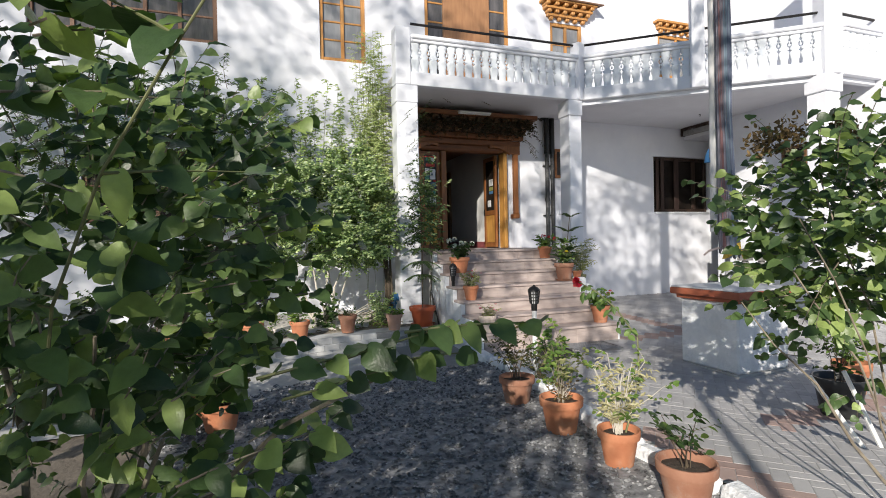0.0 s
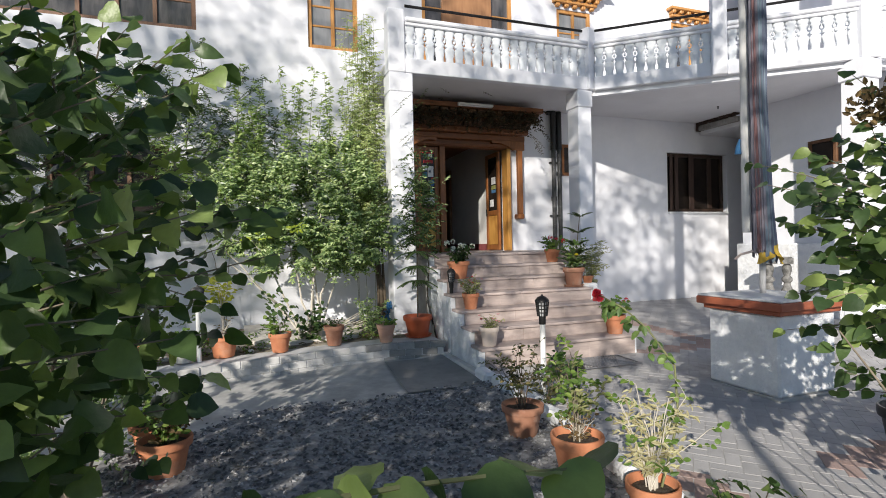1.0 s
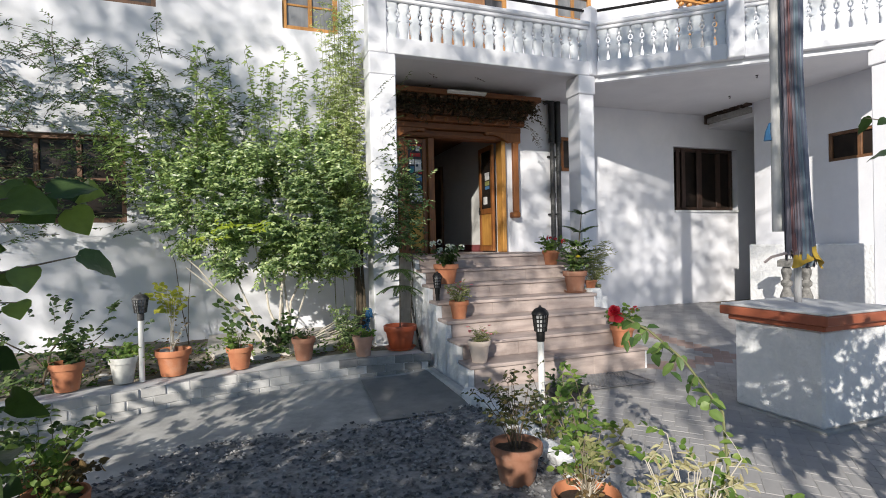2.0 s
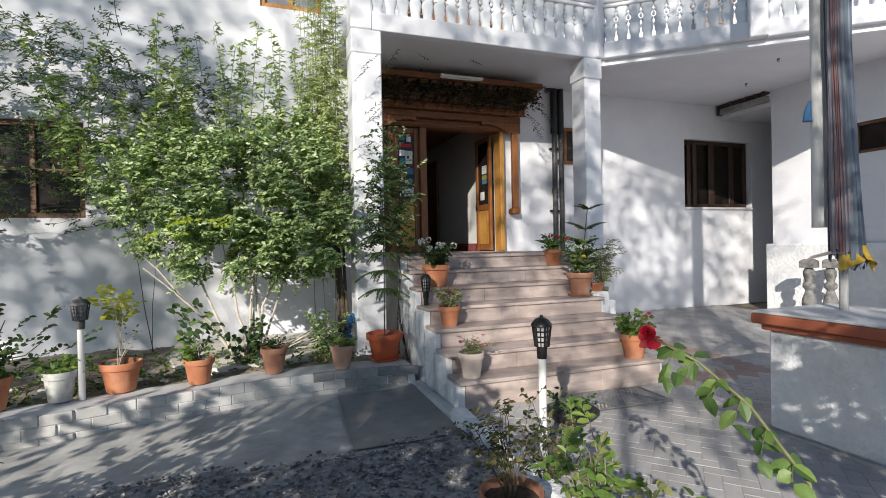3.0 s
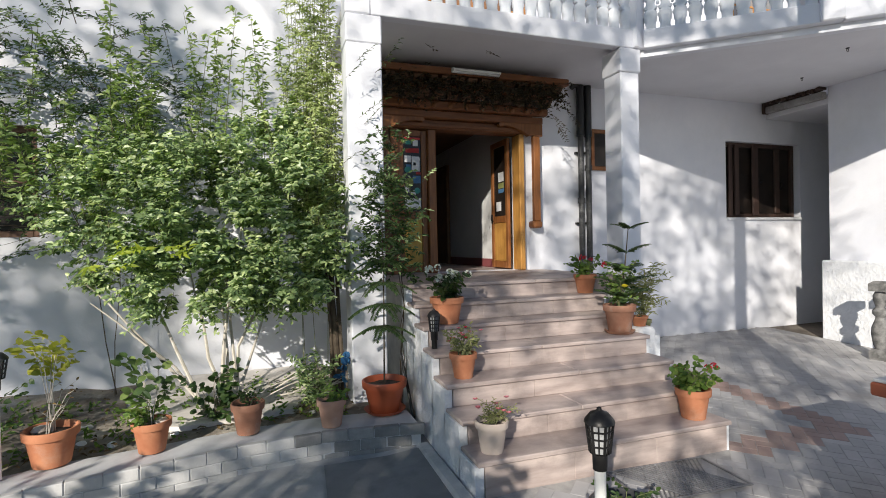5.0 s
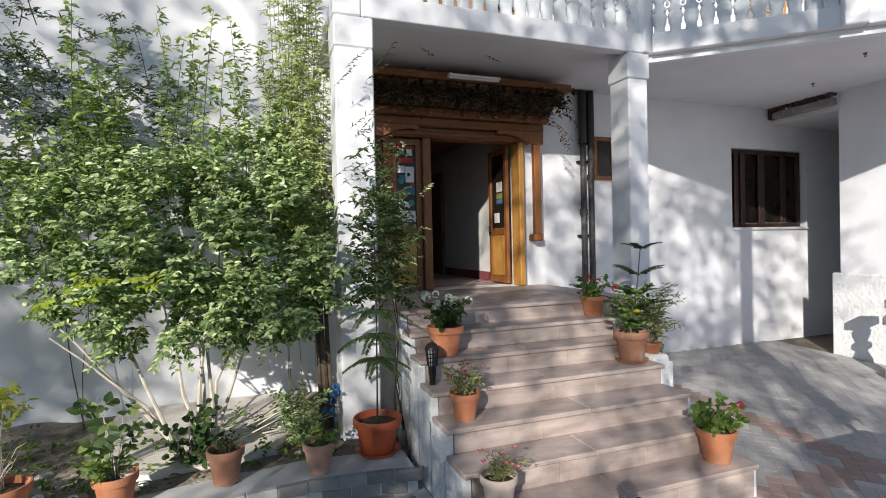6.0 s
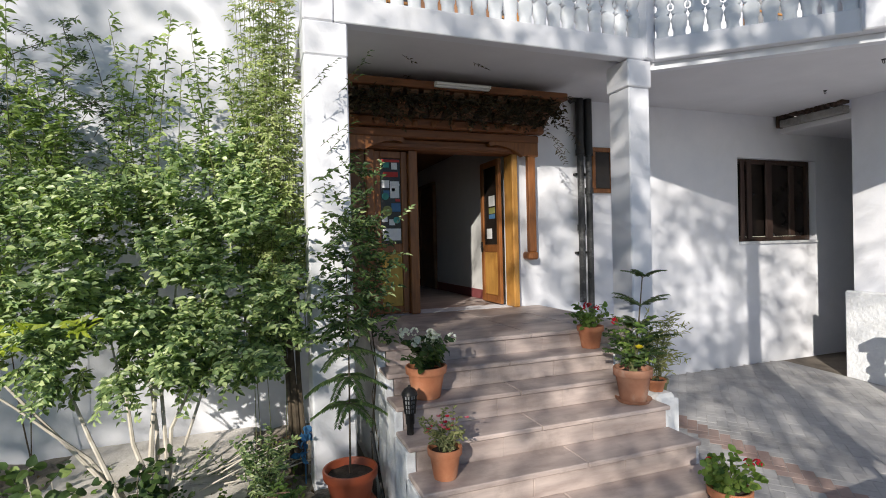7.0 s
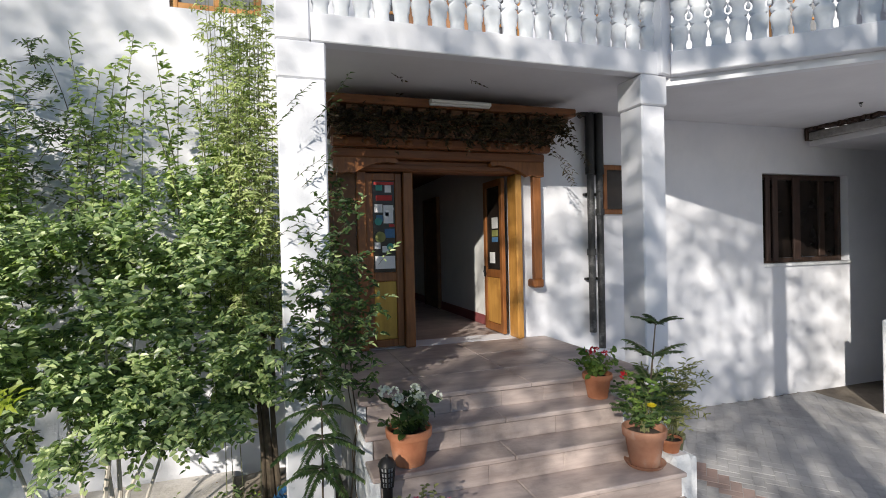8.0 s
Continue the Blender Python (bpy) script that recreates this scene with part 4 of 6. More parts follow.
for x, z, r, m in ((3.22, 2.8, 0.042, M_PAPERTEAL), (3.24, 2.63, 0.06, M_PAPEROLIVE), (3.35, 2.52, 0.04, M_PAPERTEAL), (3.36, 2.94, 0.035, M_PAPER)):
    disc = Mesh().add([(x + r * math.cos(a), DY + 0.0125, z + r * math.sin(a)) for a in np.arange(20) * math.pi / 10] + [(x + r * math.cos(a), DY + 0.0155, z + r * math.sin(a)) for a in np.arange(20) * math.pi / 10],
                      [tuple(range(20)), tuple(range(20, 40))] + [(i, (i + 1) % 20, 20 + (i + 1) % 20, 20 + i) for i in range(20)])
    part("sticker", disc, m, leaf)
for c, d, m in ((2.72, 2.86, M_PAPER), (2.62, 2.7, M_PAPEROLIVE), (2.55, 2.61, M_PAPERBLUE), (2.28, 2.42, M_PAPER)):
    part("notice", Mesh().box(4.78, 4.7835, 9.82 + (0.1 if c < 2.4 else 0), 10.0 + (0.08 if c < 2.4 else 0), c, d, 0.0005), m, leaf2)


# ---- fixed things at the porch ----
corn = thing("door_cornice", "heavy tiered dark timber cornice over the door with dried garlands", "cornice")
part("board", Mesh().box(2.56, 5.37, 8.93, 9.497, 3.925, 4.012, 0.01), M_WOODX, corn, "reddish top board")
part("board", Mesh().box(2.62, 5.29, 9.05, 9.497, 3.79, 3.828, 0.008), M_WOODX, corn)
part("beam", Mesh().box(2.7, 5.21, 9.215, 9.335, 3.568, 3.676, 0.022), M_WOODX, corn, "rounded brown beam")
for x0, x1, y0, z0, z1, n in ((2.62, 5.33, 8.985, 3.829, 3.924, 15), (2.66, 5.25, 9.12, 3.678, 3.789, 13)):
    end = Mesh()
    w = 0.34 * (x1 - x0) / n
    prof = [(9.49, z1), (y0, z1), (y0, z1 - 0.3 * (z1 - z0)), (y0 + 0.015, z1 - 0.5 * (z1 - z0)), (y0 + 0.05, z1 - 0.62 * (z1 - z0)), (y0 + 0.085, z0 + 0.006), (y0 + 0.12, z0), (9.49, z0)]
    k = len(prof)
    end.add([(-w, y, z) for y, z in prof] + [(w, y, z) for y, z in prof], [tuple(range(k)), tuple(range(k, 2 * k))[::-1]] + [(i, (i + 1) % k, k + (i + 1) % k, k + i) for i in range(k)])
    me = end.build("rafter_end", M_DARKWOOD)
    for j in range(n):
        ob = new("rafter_end", me)
        ob.parent = corn
        ob.matrix_basis = pose(x0 + (j + 0.5) * (x1 - x0) / n, 0, 0)
    part("backing", Mesh().box(x0 + 0.02, x1 - 0.02, y0 + 0.1, 9.48, z0 + 0.004, z1 - 0.002, 0.004), M_DIMWOOD, corn)
boss = Mesh().lathe([(0.0, 0.0), (0.034, 0.0), (0.036, 0.022), (0.024, 0.036), (0.0, 0.042)], 12)
boss.v[0] = boss.v[0][:, [0, 2, 1]] * np.array((1, -1, 1))
boss_me = boss.build("boss", M_WOOD, True)
for j in range(11):
    ob = new("boss", boss_me)
    ob.parent = corn
    ob.matrix_basis = pose(2.84 + j * 0.224, 9.217, 3.606)
light = thing("tube_light", "unlit white tube light batten under the porch soffit", "lamp", (3.98, 8.86, 3.97))
part("batten", Mesh().box(-0.33, 0.33, 0.02, 0.065, -0.03, 0.03, 0.008), M_WHITEPAINT, light)
part("tube", Mesh().tube([(-0.3, -0.002, -0.002), (0.3, -0.002, -0.002)], 0.014, n=10), M_TUBE, light, smooth=True)
part("end_cap", Mesh().box(-0.325, -0.302, -0.02, 0.018, -0.018, 0.018, 0.004), M_WHITEPAINT, light)
part("end_cap", Mesh().box(0.302, 0.325, -0.02, 0.018, -0.018, 0.018, 0.004), M_WHITEPAINT, light)
for x, z0 in ((5.86, 1.405), (5.99, 1.2)):
    pipe = thing("drain_pipe", "black drain pipe with worn grey lower length on the porch wall", "pipe", group="drain pipes")
    part("upper_pipe", Mesh().tube([(x, 9.41, 3.4), (x, 9.41, 4.11)], 0.055, n=14), M_DARKPLASTIC, pipe, smooth=True)
    low = part("lower_pipe", Mesh().tube([(x, 9.41, z0), (x, 9.41, 3.4)], 0.042, n=14), M_PIPE, pipe, smooth=True)
    part("collar", Mesh().tube([(x, 9.41, 2.36 if x < 5.9 else 2.85), (x, 9.41, 2.44 if x < 5.9 else 2.93)], 0.056, n=14), M_PIPE, low, smooth=True)
    part("collar", Mesh().tube([(x, 9.41, 3.36), (x, 9.41, 3.44)], 0.06, n=14), M_DARKPLASTIC, pipe, smooth=True)
    if x < 5.9:
        part("elbow", Mesh().tube([(x, 9.41, 4.06), (x - 0.03, 9.42, 4.1), (x - 0.09, 9.43, 4.105), (x - 0.13, 9.44, 4.07)], 0.036, n=10), M_DARKPLASTIC, pipe, smooth=True)
    part("clip", Mesh().box(x - 0.06, x + 0.06, 9.44, 9.498, 2.05, 2.08, 0.004), M_METAL, low)
    part("clip", Mesh().box(x - 0.06, x + 0.06, 9.44, 9.498, 3.1, 3.13, 0.004), M_METAL, low)
for hx, hy in ((8.25, 7.23), (8.85, 8.24)):
    hook = thing("ceiling_hook", "small dark iron hook in the balcony soffit", "hook", (hx, hy, 4.119), group="ceiling hooks")
    part("plate", Mesh().lathe([(0.0, 0.0), (0.022, 0.0), (0.02, -0.008), (0.0, -0.01)], 10), M_METAL, hook, "", True)
    part("ring", Mesh().tube([(0.018 * math.sin(q), 0, -0.028 - 0.018 * math.cos(q)) for q in np.linspace(0.4, 6.0, 12)], 0.004, n=6), M_METAL, hook, "", True)
pic = thing("wall_frame", "dark wooden framed panel hung on the porch wall", "picture frame", (6.26, 9.498, 3.18))
part("frame", Mesh().box(-0.17, 0.17, -0.04, 0, 0.25, 0.31, 0.006).box(-0.17, 0.17, -0.04, 0, -0.31, -0.25, 0.006).box(-0.17, -0.12, -0.04, 0, -0.25, 0.25, 0.006).box(0.12, 0.17, -0.04, 0, -0.25, 0.25, 0.006), M_WOOD, pic)
part("panel", Mesh().box(-0.118, 0.118, -0.025, 0, -0.248, 0.248, 0.002), M_DARKGLASS, pic)

# ---- yard things ----
well = thing("masonry_stand", "whitewashed square masonry stand with red trim and a grey slab", "stand", (5.18, 4.4, 0.03), 0.5)
part("base", Mesh().box(-0.415, 0.415, -0.415, 0.415, -0.03, 0.03, 0.006), M_CONCRETE, well)
part("body", Mesh().box(-0.385, 0.385, -0.385, 0.385, 0.03, 0.79, 0.02), M_ROUGH, well, "rough whitewashed block")
part("trim", Mesh().box(-0.42, 0.42, -0.42, 0.42, 0.79, 0.835, 0.008), M_REDTRIM, well, "lower red band")
part("trim", Mesh().box(-0.47, 0.47, -0.47, 0.47, 0.838, 0.915, 0.01), M_REDTRIM, well, "wider red band")
part("top_slab", Mesh().box(-0.46, 0.46, -0.46, 0.46, 0.917, 0.937, 0.008), M_SLAB, well, "smooth grey slab")

pole = thing("wooden_pole", "tall whitened flag pole with faded grey, pink and blue cloths", "pole", (5.27, 4.7, 0.939))
pts = [(0.006 * math.sin(z * 0.9), 0.006 * math.cos(z * 1.3), z) for z in np.linspace(0, 7.6, 24)]
flag = Mesh().tube([(0.3 * x, 0.3 * y, z) for x, y, z in pts if z > 0.6], 0.056, 0.05, 14)
part("white_cloth", flag, M_WHITEWOOD, pole, "long whitish cloth hanging beside the shaft", smooth=True)
part("shaft", Mesh().tube([(-0.005 - 0.002 * z, -0.17, z) for z in np.linspace(0, 7.6, 12)], 0.03, n=12), M_POLE, pole, "grey wooden shaft inside the cloths", smooth=True)


def sway(z):
    return 0.05 * max(0.0, 1.0 - z / 2.0)


# faded cloths hang beside the shaft in long overlapping folds
for k, (mid, half, cloth) in enumerate(((130, 30, M_FLAGGREY), (166, 24, M_FLAGGREY), (196, 13, M_FLAGPINK), (219, 17, M_FLAGGREY), (250, 24, M_FLAGTEAL), (286, 28, M_BLUE), (330, 32, M_BLUE), (20, 34, M_FLAGGREY), (75, 36, M_FLAGGREY))):
    vs, n, rows = [], 9, 44
    hem = 0.4 + rand(-0.05, 0.08)
    for z in np.linspace(hem, 7.4, rows):
        for j in range(n):
            a = radians(mid + half * 1.15 * (2 * j / (n - 1) - 1))
            flare = 0.03 * max(0.0, 1.0 - (z - hem) / 1.4) ** 1.5
            r = 0.07 + flare + 0.0015 * k + 0.007 * math.sin(2.3 * j + k + 0.5 * math.sin(1.7 * z + k)) + 0.004 * math.sin(5.1 * z + j + k)
            vs.append((r * math.cos(a) - 0.025 + 0.5 * sway(z), r * math.sin(a) - 0.165 - 0.85 * sway(z), z + 0.03 * math.sin(j * 1.3 + k)))
    inner = [(x - 0.005 * math.cos(radians(mid)), y - 0.005 * math.sin(radians(mid)), z) for x, y, z in vs]
    fs = [(i * n + j, i * n + j + 1, i * n + j + n + 1, i * n + j + n) for i in range(rows - 1) for j in range(n - 1)]
    off = len(vs)
    fs += [tuple(off + q for q in f[::-1]) for f in fs]
    for i in range(rows - 1):
        for e in (0, n - 1):
            fs.append((i * n + e, (i + 1) * n + e, off + (i + 1) * n + e, off + i * n + e))
    for e in (0, rows - 1):
        fs += [(e * n + j, e * n + j + 1, off + e * n + j + 1, off + e * n + j) for j in range(n - 1)]
    part("cloth_strip", Mesh().add(vs + inner, fs), cloth, pole, "", True)
for k, (z0, drop, r0, span, start) in enumerate(((0.47, 0.1, 0.1, 1.5, 3.3), (0.52, 0.2, 0.125, 0.75, 4.6))):
    vs, n, rows = [], 26, 7
    for i in range(rows):
        for j in range(n):
            a = start + span * j / (n - 1)
            w = i / (rows - 1)
            r = r0 + 0.016 * math.sin(9 * a + 2 * k) * (0.3 + w) + 0.05 * w * w
            vs.append((r * math.cos(a) - 0.01, r * math.sin(a) - 0.19, z0 - drop * w * (0.8 + 0.35 * math.sin(2.3 * a + k)) + 0.02 * math.cos(a)))
    fs = [(i * n + j, i * n + j + 1, i * n + j + n + 1, i * n + j + n) for i in range(rows - 1) for j in range(n - 1)]
    inner = [((x + 0.01) * 0.95 - 0.01, (y + 0.19) * 0.95 - 0.19, z) for x, y, z in vs]
    off = len(vs)
    fs += [tuple(off + q for q in f[::-1]) for f in fs]
    part("ribbon", Mesh().add(vs + inner, fs), M_YELLOWCLOTH, pole, "yellow cloth tied round the cloths", True, False)
part("cord", Mesh().tube([(-0.02, -0.25, 0.47), (-0.08, -0.14, 0.47), (-0.13, -0.02, 0.43), (-0.14, 0.04, 0.38)], 0.016, 0.012, 6), M_PINKCLOTH, pole, "faded pink cloth strip", True)
part("ribbon", Mesh().tube([(-0.055, 0.03, 1.66), (-0.07, 0.04, 1.58), (-0.07, 0.04, 1.5)], 0.008, 0.034, 8), M_BLUECLOTH, pole, "blue cloth tied to the pole", True)


M_GREYSTONE = surface("lichened_stone", (0.06, 0.06, 0.058), (0.24, 0.235, 0.23), 11, 0.85, 0.6, 60)


def stone_post(x, y, rz):
    t = thing("spare_baluster", "carved grey stone baluster standing loose by the wing wall", "baluster", (x, y, ground_z(x, y)), rz, "loose balusters")
    part("foot", Mesh().lathe([(0.0, 0), (0.1, 0), (0.1, 0.12), (0.07, 0.14), (0, 0.14)], square=True), M_GREYSTONE, t)
    part("shaft", Mesh().lathe([(0.06, 0.14), (0.08, 0.2), (0.1, 0.34), (0.095, 0.42), (0.06, 0.52), (0.05, 0.56), (0.085, 0.6), (0.085, 0.65), (0.05, 0.69), (0.075, 0.78), (0.08, 0.84), (0.05, 0.9)], 14), M_GREYSTONE, t, "", True)
    part("head", Mesh().lathe([(0.0, 0.9), (0.1, 0.9), (0.1, 1.0), (0.06, 1.03), (0, 1.03)], square=True), M_GREYSTONE, t)


stone_post(9.0, 7.35, 15)
stone_post(9.25, 7.2, 35)

mat_t = thing("metal_mat", "worn expanded metal mat lying before the steps", "mat", (4.1, 5.72, ground_z(4.1, 5.72) + 0.012), -3)
part("frame", Mesh().box(-0.42, 0.42, -0.24, -0.225, 0, 0.012, 0.003).box(-0.42, 0.42, 0.225, 0.24, 0, 0.012, 0.003).box(-0.42, -0.405, -0.225, 0.225, 0, 0.012, 0.003).box(0.405, 0.42, -0.225, 0.225, 0, 0.012, 0.003), M_GRATE, mat_t)
mesh_m = Mesh()
for i in range(-18, 19):
    for s in (1, -1):
        c = i * 0.035
        lo, hi = -0.225, 0.225
        a, b = c + s * lo * 0.55, c + s * hi * 0.55
        if abs(a) < 0.4 and abs(b) < 0.4:
            mesh_m.tube([(a, lo, 0.006), (b, hi, 0.006)], 0.006, n=4)
part("mesh", mesh_m, M_GRATE, mat_t)
tub = thing("shallow_tub", "dark shallow basin standing on the paving by the steps", "basin", (3.45, 5.45, ground_z(3.45, 5.45) + 0.008))
part("bowl", Mesh().lathe([(0.0, 0.0), (0.15, 0.0), (0.2, 0.05), (0.22, 0.08), (0.21, 0.084), (0.19, 0.055), (0.14, 0.02), (0, 0.02)], 28), M_DARKPLASTIC, tub, "", True)


def lantern(x, y, z0, height, label, white=True, metal=None, k=1.0):
    """A garden lamp: post, collar, glazed cage and cap."""
    t = thing("garden_lamp", label, "garden lamp", (x, y, z0), 20, "garden lamps")
    top = height
    metal = metal or M_METAL
    part("post", Mesh().tube([(0, 0, 0), (0, 0, top - 0.25)], 0.025, n=14), M_WHITEPAINT if white else metal, t, "", True)
    part("collar", Mesh().lathe([(0.0, top - 0.255), (0.031, top - 0.255), (0.033, top - 0.18), (0.05 * k, top - 0.18), (0.0, top - 0.18)], 14), metal, t, "", True)
    cage = Mesh()
    for i in range(6):
        a = i * math.pi / 3
        b = a + math.pi / 3
        r0, r1 = 0.047 * k, 0.064 * k
        cage.tube([(r0 * math.cos(a), r0 * math.sin(a), top - 0.18), (r1 * math.cos(a), r1 * math.sin(a), top - 0.05)], 0.0065, n=5)
        for q in (0.25, 0.5, 0.75):
            r = r0 + (r1 - r0) * q
            cage.tube([(r * math.cos(a), r * math.sin(a), top - 0.18 + 0.13 * q), (r * math.cos(b), r * math.sin(b), top - 0.18 + 0.13 * q)], 0.0045, n=4)
        m0, m1 = (r0 * 0.87, r1 * 0.87)
        c = (a + b) / 2
        cage.tube([(m0 * math.cos(c), m0 * math.sin(c), top - 0.18), (m1 * math.cos(c), m1 * math.sin(c), top - 0.05)], 0.0045, n=4)
    cage = part("cage", cage, metal, t)
    part("glass", Mesh().lathe([(0.039 * k, top - 0.179), (0.054 * k, top - 0.051)], 6), M_LAMPGLASS, cage)
    part("cap", Mesh().lathe([(0.0, top - 0.05), (0.074 * k, top - 0.05), (0.07 * k, top - 0.035), (0.045 * k, top - 0.008), (0.012, top + 0.004), (0.01, top + 0.015), (0.0, top + 0.02)], 14), metal, t, "", True)
    return t


lantern(2.765, 4.74, ground_z(2.79, 4.74), 1.0, "black lantern on a white post by the steps", True, None, 0.9)
lantern(-0.31, 7.03, 0.28, 0.85, "worn black lantern on a white post on the planter ledge", True, M_PIPE, 1.05)
lantern(2.77, 7.08, 0.888, 0.33, "small black lantern on the edge of the steps", False, None, 0.8)
rod = thing("iron_rod", "thin dark iron rod leaning against the side of the steps", "rod")
part("rod", Mesh().tube([(2.655, 7.3, 0.1), (2.6, 7.6, 0.76)], 0.014, n=6), M_METAL, rod)

# planter with a block front, soil behind
FRONT = [(-5.0, 5.6), (-2.0, 6.2), (-0.73, 6.6), (-0.37, 6.66), (0.0, 6.8), (0.55, 6.9), (1.25, 7.05), (1.85, 7.1), (2.4, 7.04), (2.66, 6.98)]
fx = np.array([p[0] for p in FRONT])
fy = np.array([p[1] for p in FRONT])
PLANTER_Z = 0.285


def front_y(x):
    return float(np.interp(x, fx, fy))


line = [(x, front_y(x)) for x in np.arange(-5, 2.67, 0.1)]
mb = Mesh()
mb.prism([(x, y - 0.022) for x, y in line] + [(x, y + 0.42) for x, y in line[::-1]], -0.05, PLANTER_Z - 0.012)
planter = structure("planter_wall", mb, M_SLAB, "low curved planter wall of grey blocks with a flat ledge", "planter wall")
mb = Mesh()
vs, fs = [], []
rows = 16
for i, (x, y) in enumerate(line):
    for j in range(rows):
        yy = y + 0.4 + (WALL_Y - y - 0.4) * j / (rows - 1)
        vs.append((x, yy, PLANTER_Z - 0.03 + 0.05 * noise.noise((x * 2.3, yy * 2.3, 1)) + 0.02 * noise.noise((x * 9, yy * 9, 4))))
fs = [(i * rows + j, (i + 1) * rows + j, (i + 1) * rows + j + 1, i * rows + j + 1) for i in range(len(line) - 1) for j in range(rows - 1)]
_a = [(0.3, 7.75), (0.7, 7.58), (1.2, 7.62), (1.62, 7.72), (1.75, 8.1), (1.7, 9.46), (0.1, 9.46), (0.15, 8.4)]
structure("cement_apron", Mesh().prism(_a, PLANTER_Z - 0.12, PLANTER_Z + 0.035), M_APRON, "pale worn cement apron under the shrub", "apron")
tagged(part("planter_soil", mb.add(vs, fs), M_BEDSOIL, smooth=True), "dry loose soil behind the planter wall", "soil", "", "structure")

# whitewashed edging stones along the gravel
for i, y in enumerate(np.arange(2.1, 5.8, 0.33)):
    mb = Mesh().box(-0.075, 0.075, -0.155, 0.155, -0.04, 0.1, 0.03)
    v = mb.v[0]
    v += np.array([noise.noise_vector(Vector(p) * 9 + Vector((i * 3.1, 0, 0))) for p in v]) * 0.022
    s = part("edging_stone", mb, M_ROUGH)
    s.matrix_basis = pose(2.6 + 0.07 * math.sin(y * 1.7) + (0.06 if y > 5 else 0), y, ground_z(2.6, y), rand(-4, 4), rand(-5, 5), rand(-7, 7))
    tagged(s, "rough whitewashed edging stone beside the gravel", "edging stone", "edging stones")

for i in range(26):
    x = rand(-1.2, 2.0)
    y = rand(front_y(x) + 0.5, 8.7)
    mb = Mesh().lathe([(0.0, -0.02), (0.8, 0.0), (1.0, 0.3), (0.75, 0.6), (0.0, 0.7)], 8)
    v = mb.v[0]
    v *= np.array((rand(0.03, 0.08), rand(0.03, 0.07), rand(0.04, 0.09)))
    v += np.array([noise.noise_vector(Vector(q) * 20 + Vector((i * 3.1, 0, 0))) for q in v]) * 0.01
    st_ = part("bed_stone", mb, M_KERBSTONE if i % 3 else M_ROUGH, None, "", True)
    st_.matrix_basis = pose(x, y, PLANTER_Z - 0.035, 0, 0, rand(0, 360))
    tagged(st_, "rough pale stone lying in the planter bed", "stone", "bed stones")


# ---- pots and their plants ----
def pot_profile(r, h):
    return [(0.0, 0.0), (r * 0.66, 0.0), (r * 0.68, 0.008), (r * 0.88, h * 0.74), (r * 0.89, h * 0.76), (r * 0.99, h * 0.77), (r, h * 0.79), (r * 1.02, h * 0.97), (r, h), (r * 0.93, h),
            (r * 0.91, h * 0.97), (r * 0.86, h * 0.8), (r * 0.84, h * 0.78)]


def potted(label, x, y, z, r, h, pot, saucer=False, name="potted_plant", dark_soil=True):
    t = thing(name, label, "potted plant", (x, y, z), rand(0, 360), "potted plants")
    base = 0.0
    if saucer:
        part("saucer", Mesh().lathe([(0, 0), (r * 0.8, 0), (r * 0.95, 0.03), (r * 0.92, 0.03), (r * 0.75, 0.008), (0, 0.008)], 24), pot, t, "", True)
        base = 0.009
    p = part("pot", Mesh().lathe(pot_profile(r, h), 28), pot, t, "", True)
    p.location.z = base
    s = Mesh()
    k, rings = 18, 3
    vs = [(0, 0, base + h * 0.86)]
    for q in range(1, rings + 1):
        vs += [(r * 0.87 * q / rings * math.cos(a), r * 0.87 * q / rings * math.sin(a), base + h * (0.86 - 0.05 * (q / rings) ** 2) + rand(-0.006, 0.006)) for a in np.arange(k) * 2 * np.pi / k]
    fs = [(0, 1 + j, 1 + (j + 1) % k) for j in range(k)]
    for q in range(rings - 1):
        fs += [(1 + q * k + j, 1 + (q + 1) * k + j, 1 + (q + 1) * k + (j + 1) % k, 1 + q * k + (j + 1) % k) for j in range(k)]
    part("soil", s.add(vs, fs), M_SOIL, p, "", True).location.z = -base
    return t, base + h * 0.84


def leafy_plant(t, z0, n, height, spread, L, W, kind, lmat, smat=None, lean=(0, 0), sprays=4, per=7, thick=0.004, low=0.25):
    """Several stems from the soil, each carrying sprays of leaves."""
    lf, st = Mesh(), Mesh()
    for i in range(n):
        a = rand(0, 6.28)
        tip = np.array((lean[0] + spread * rand(0.15, 1) * math.cos(a), lean[1] + spread * rand(0.15, 1) * math.sin(a), height * rand(0.6, 1.0)))
        q = np.linspace(0, 1, 6)[:, None]
        pts = np.array((rand(-0.03, 0.03), rand(-0.03, 0.03), z0)) + np.concatenate([tip[:2] * q ** 1.5, tip[2] * q], 1) + rng.normal(0, 0.006, (6, 3)) * q
        st.tube(pts, thick, thick * 0.5, 5)
        for s in np.linspace(low, 1, sprays):
            b = np.array([np.interp(s, q[:, 0], pts[:, i2]) for i2 in range(3)])
            w = np.array((math.cos(a + rand(-1.6, 1.6)), math.sin(a + rand(-1.6, 1.6)), rand(0.1, 0.9)))
            spray(lf, st, b, w, L * rand(1.6, 2.8), per, L, W, kind, thick=thick * 0.45)
    part("stem", st, smat or M_TWIG, t, "", True, False)
    part("foliage", lf, lmat, t, "", True, False)


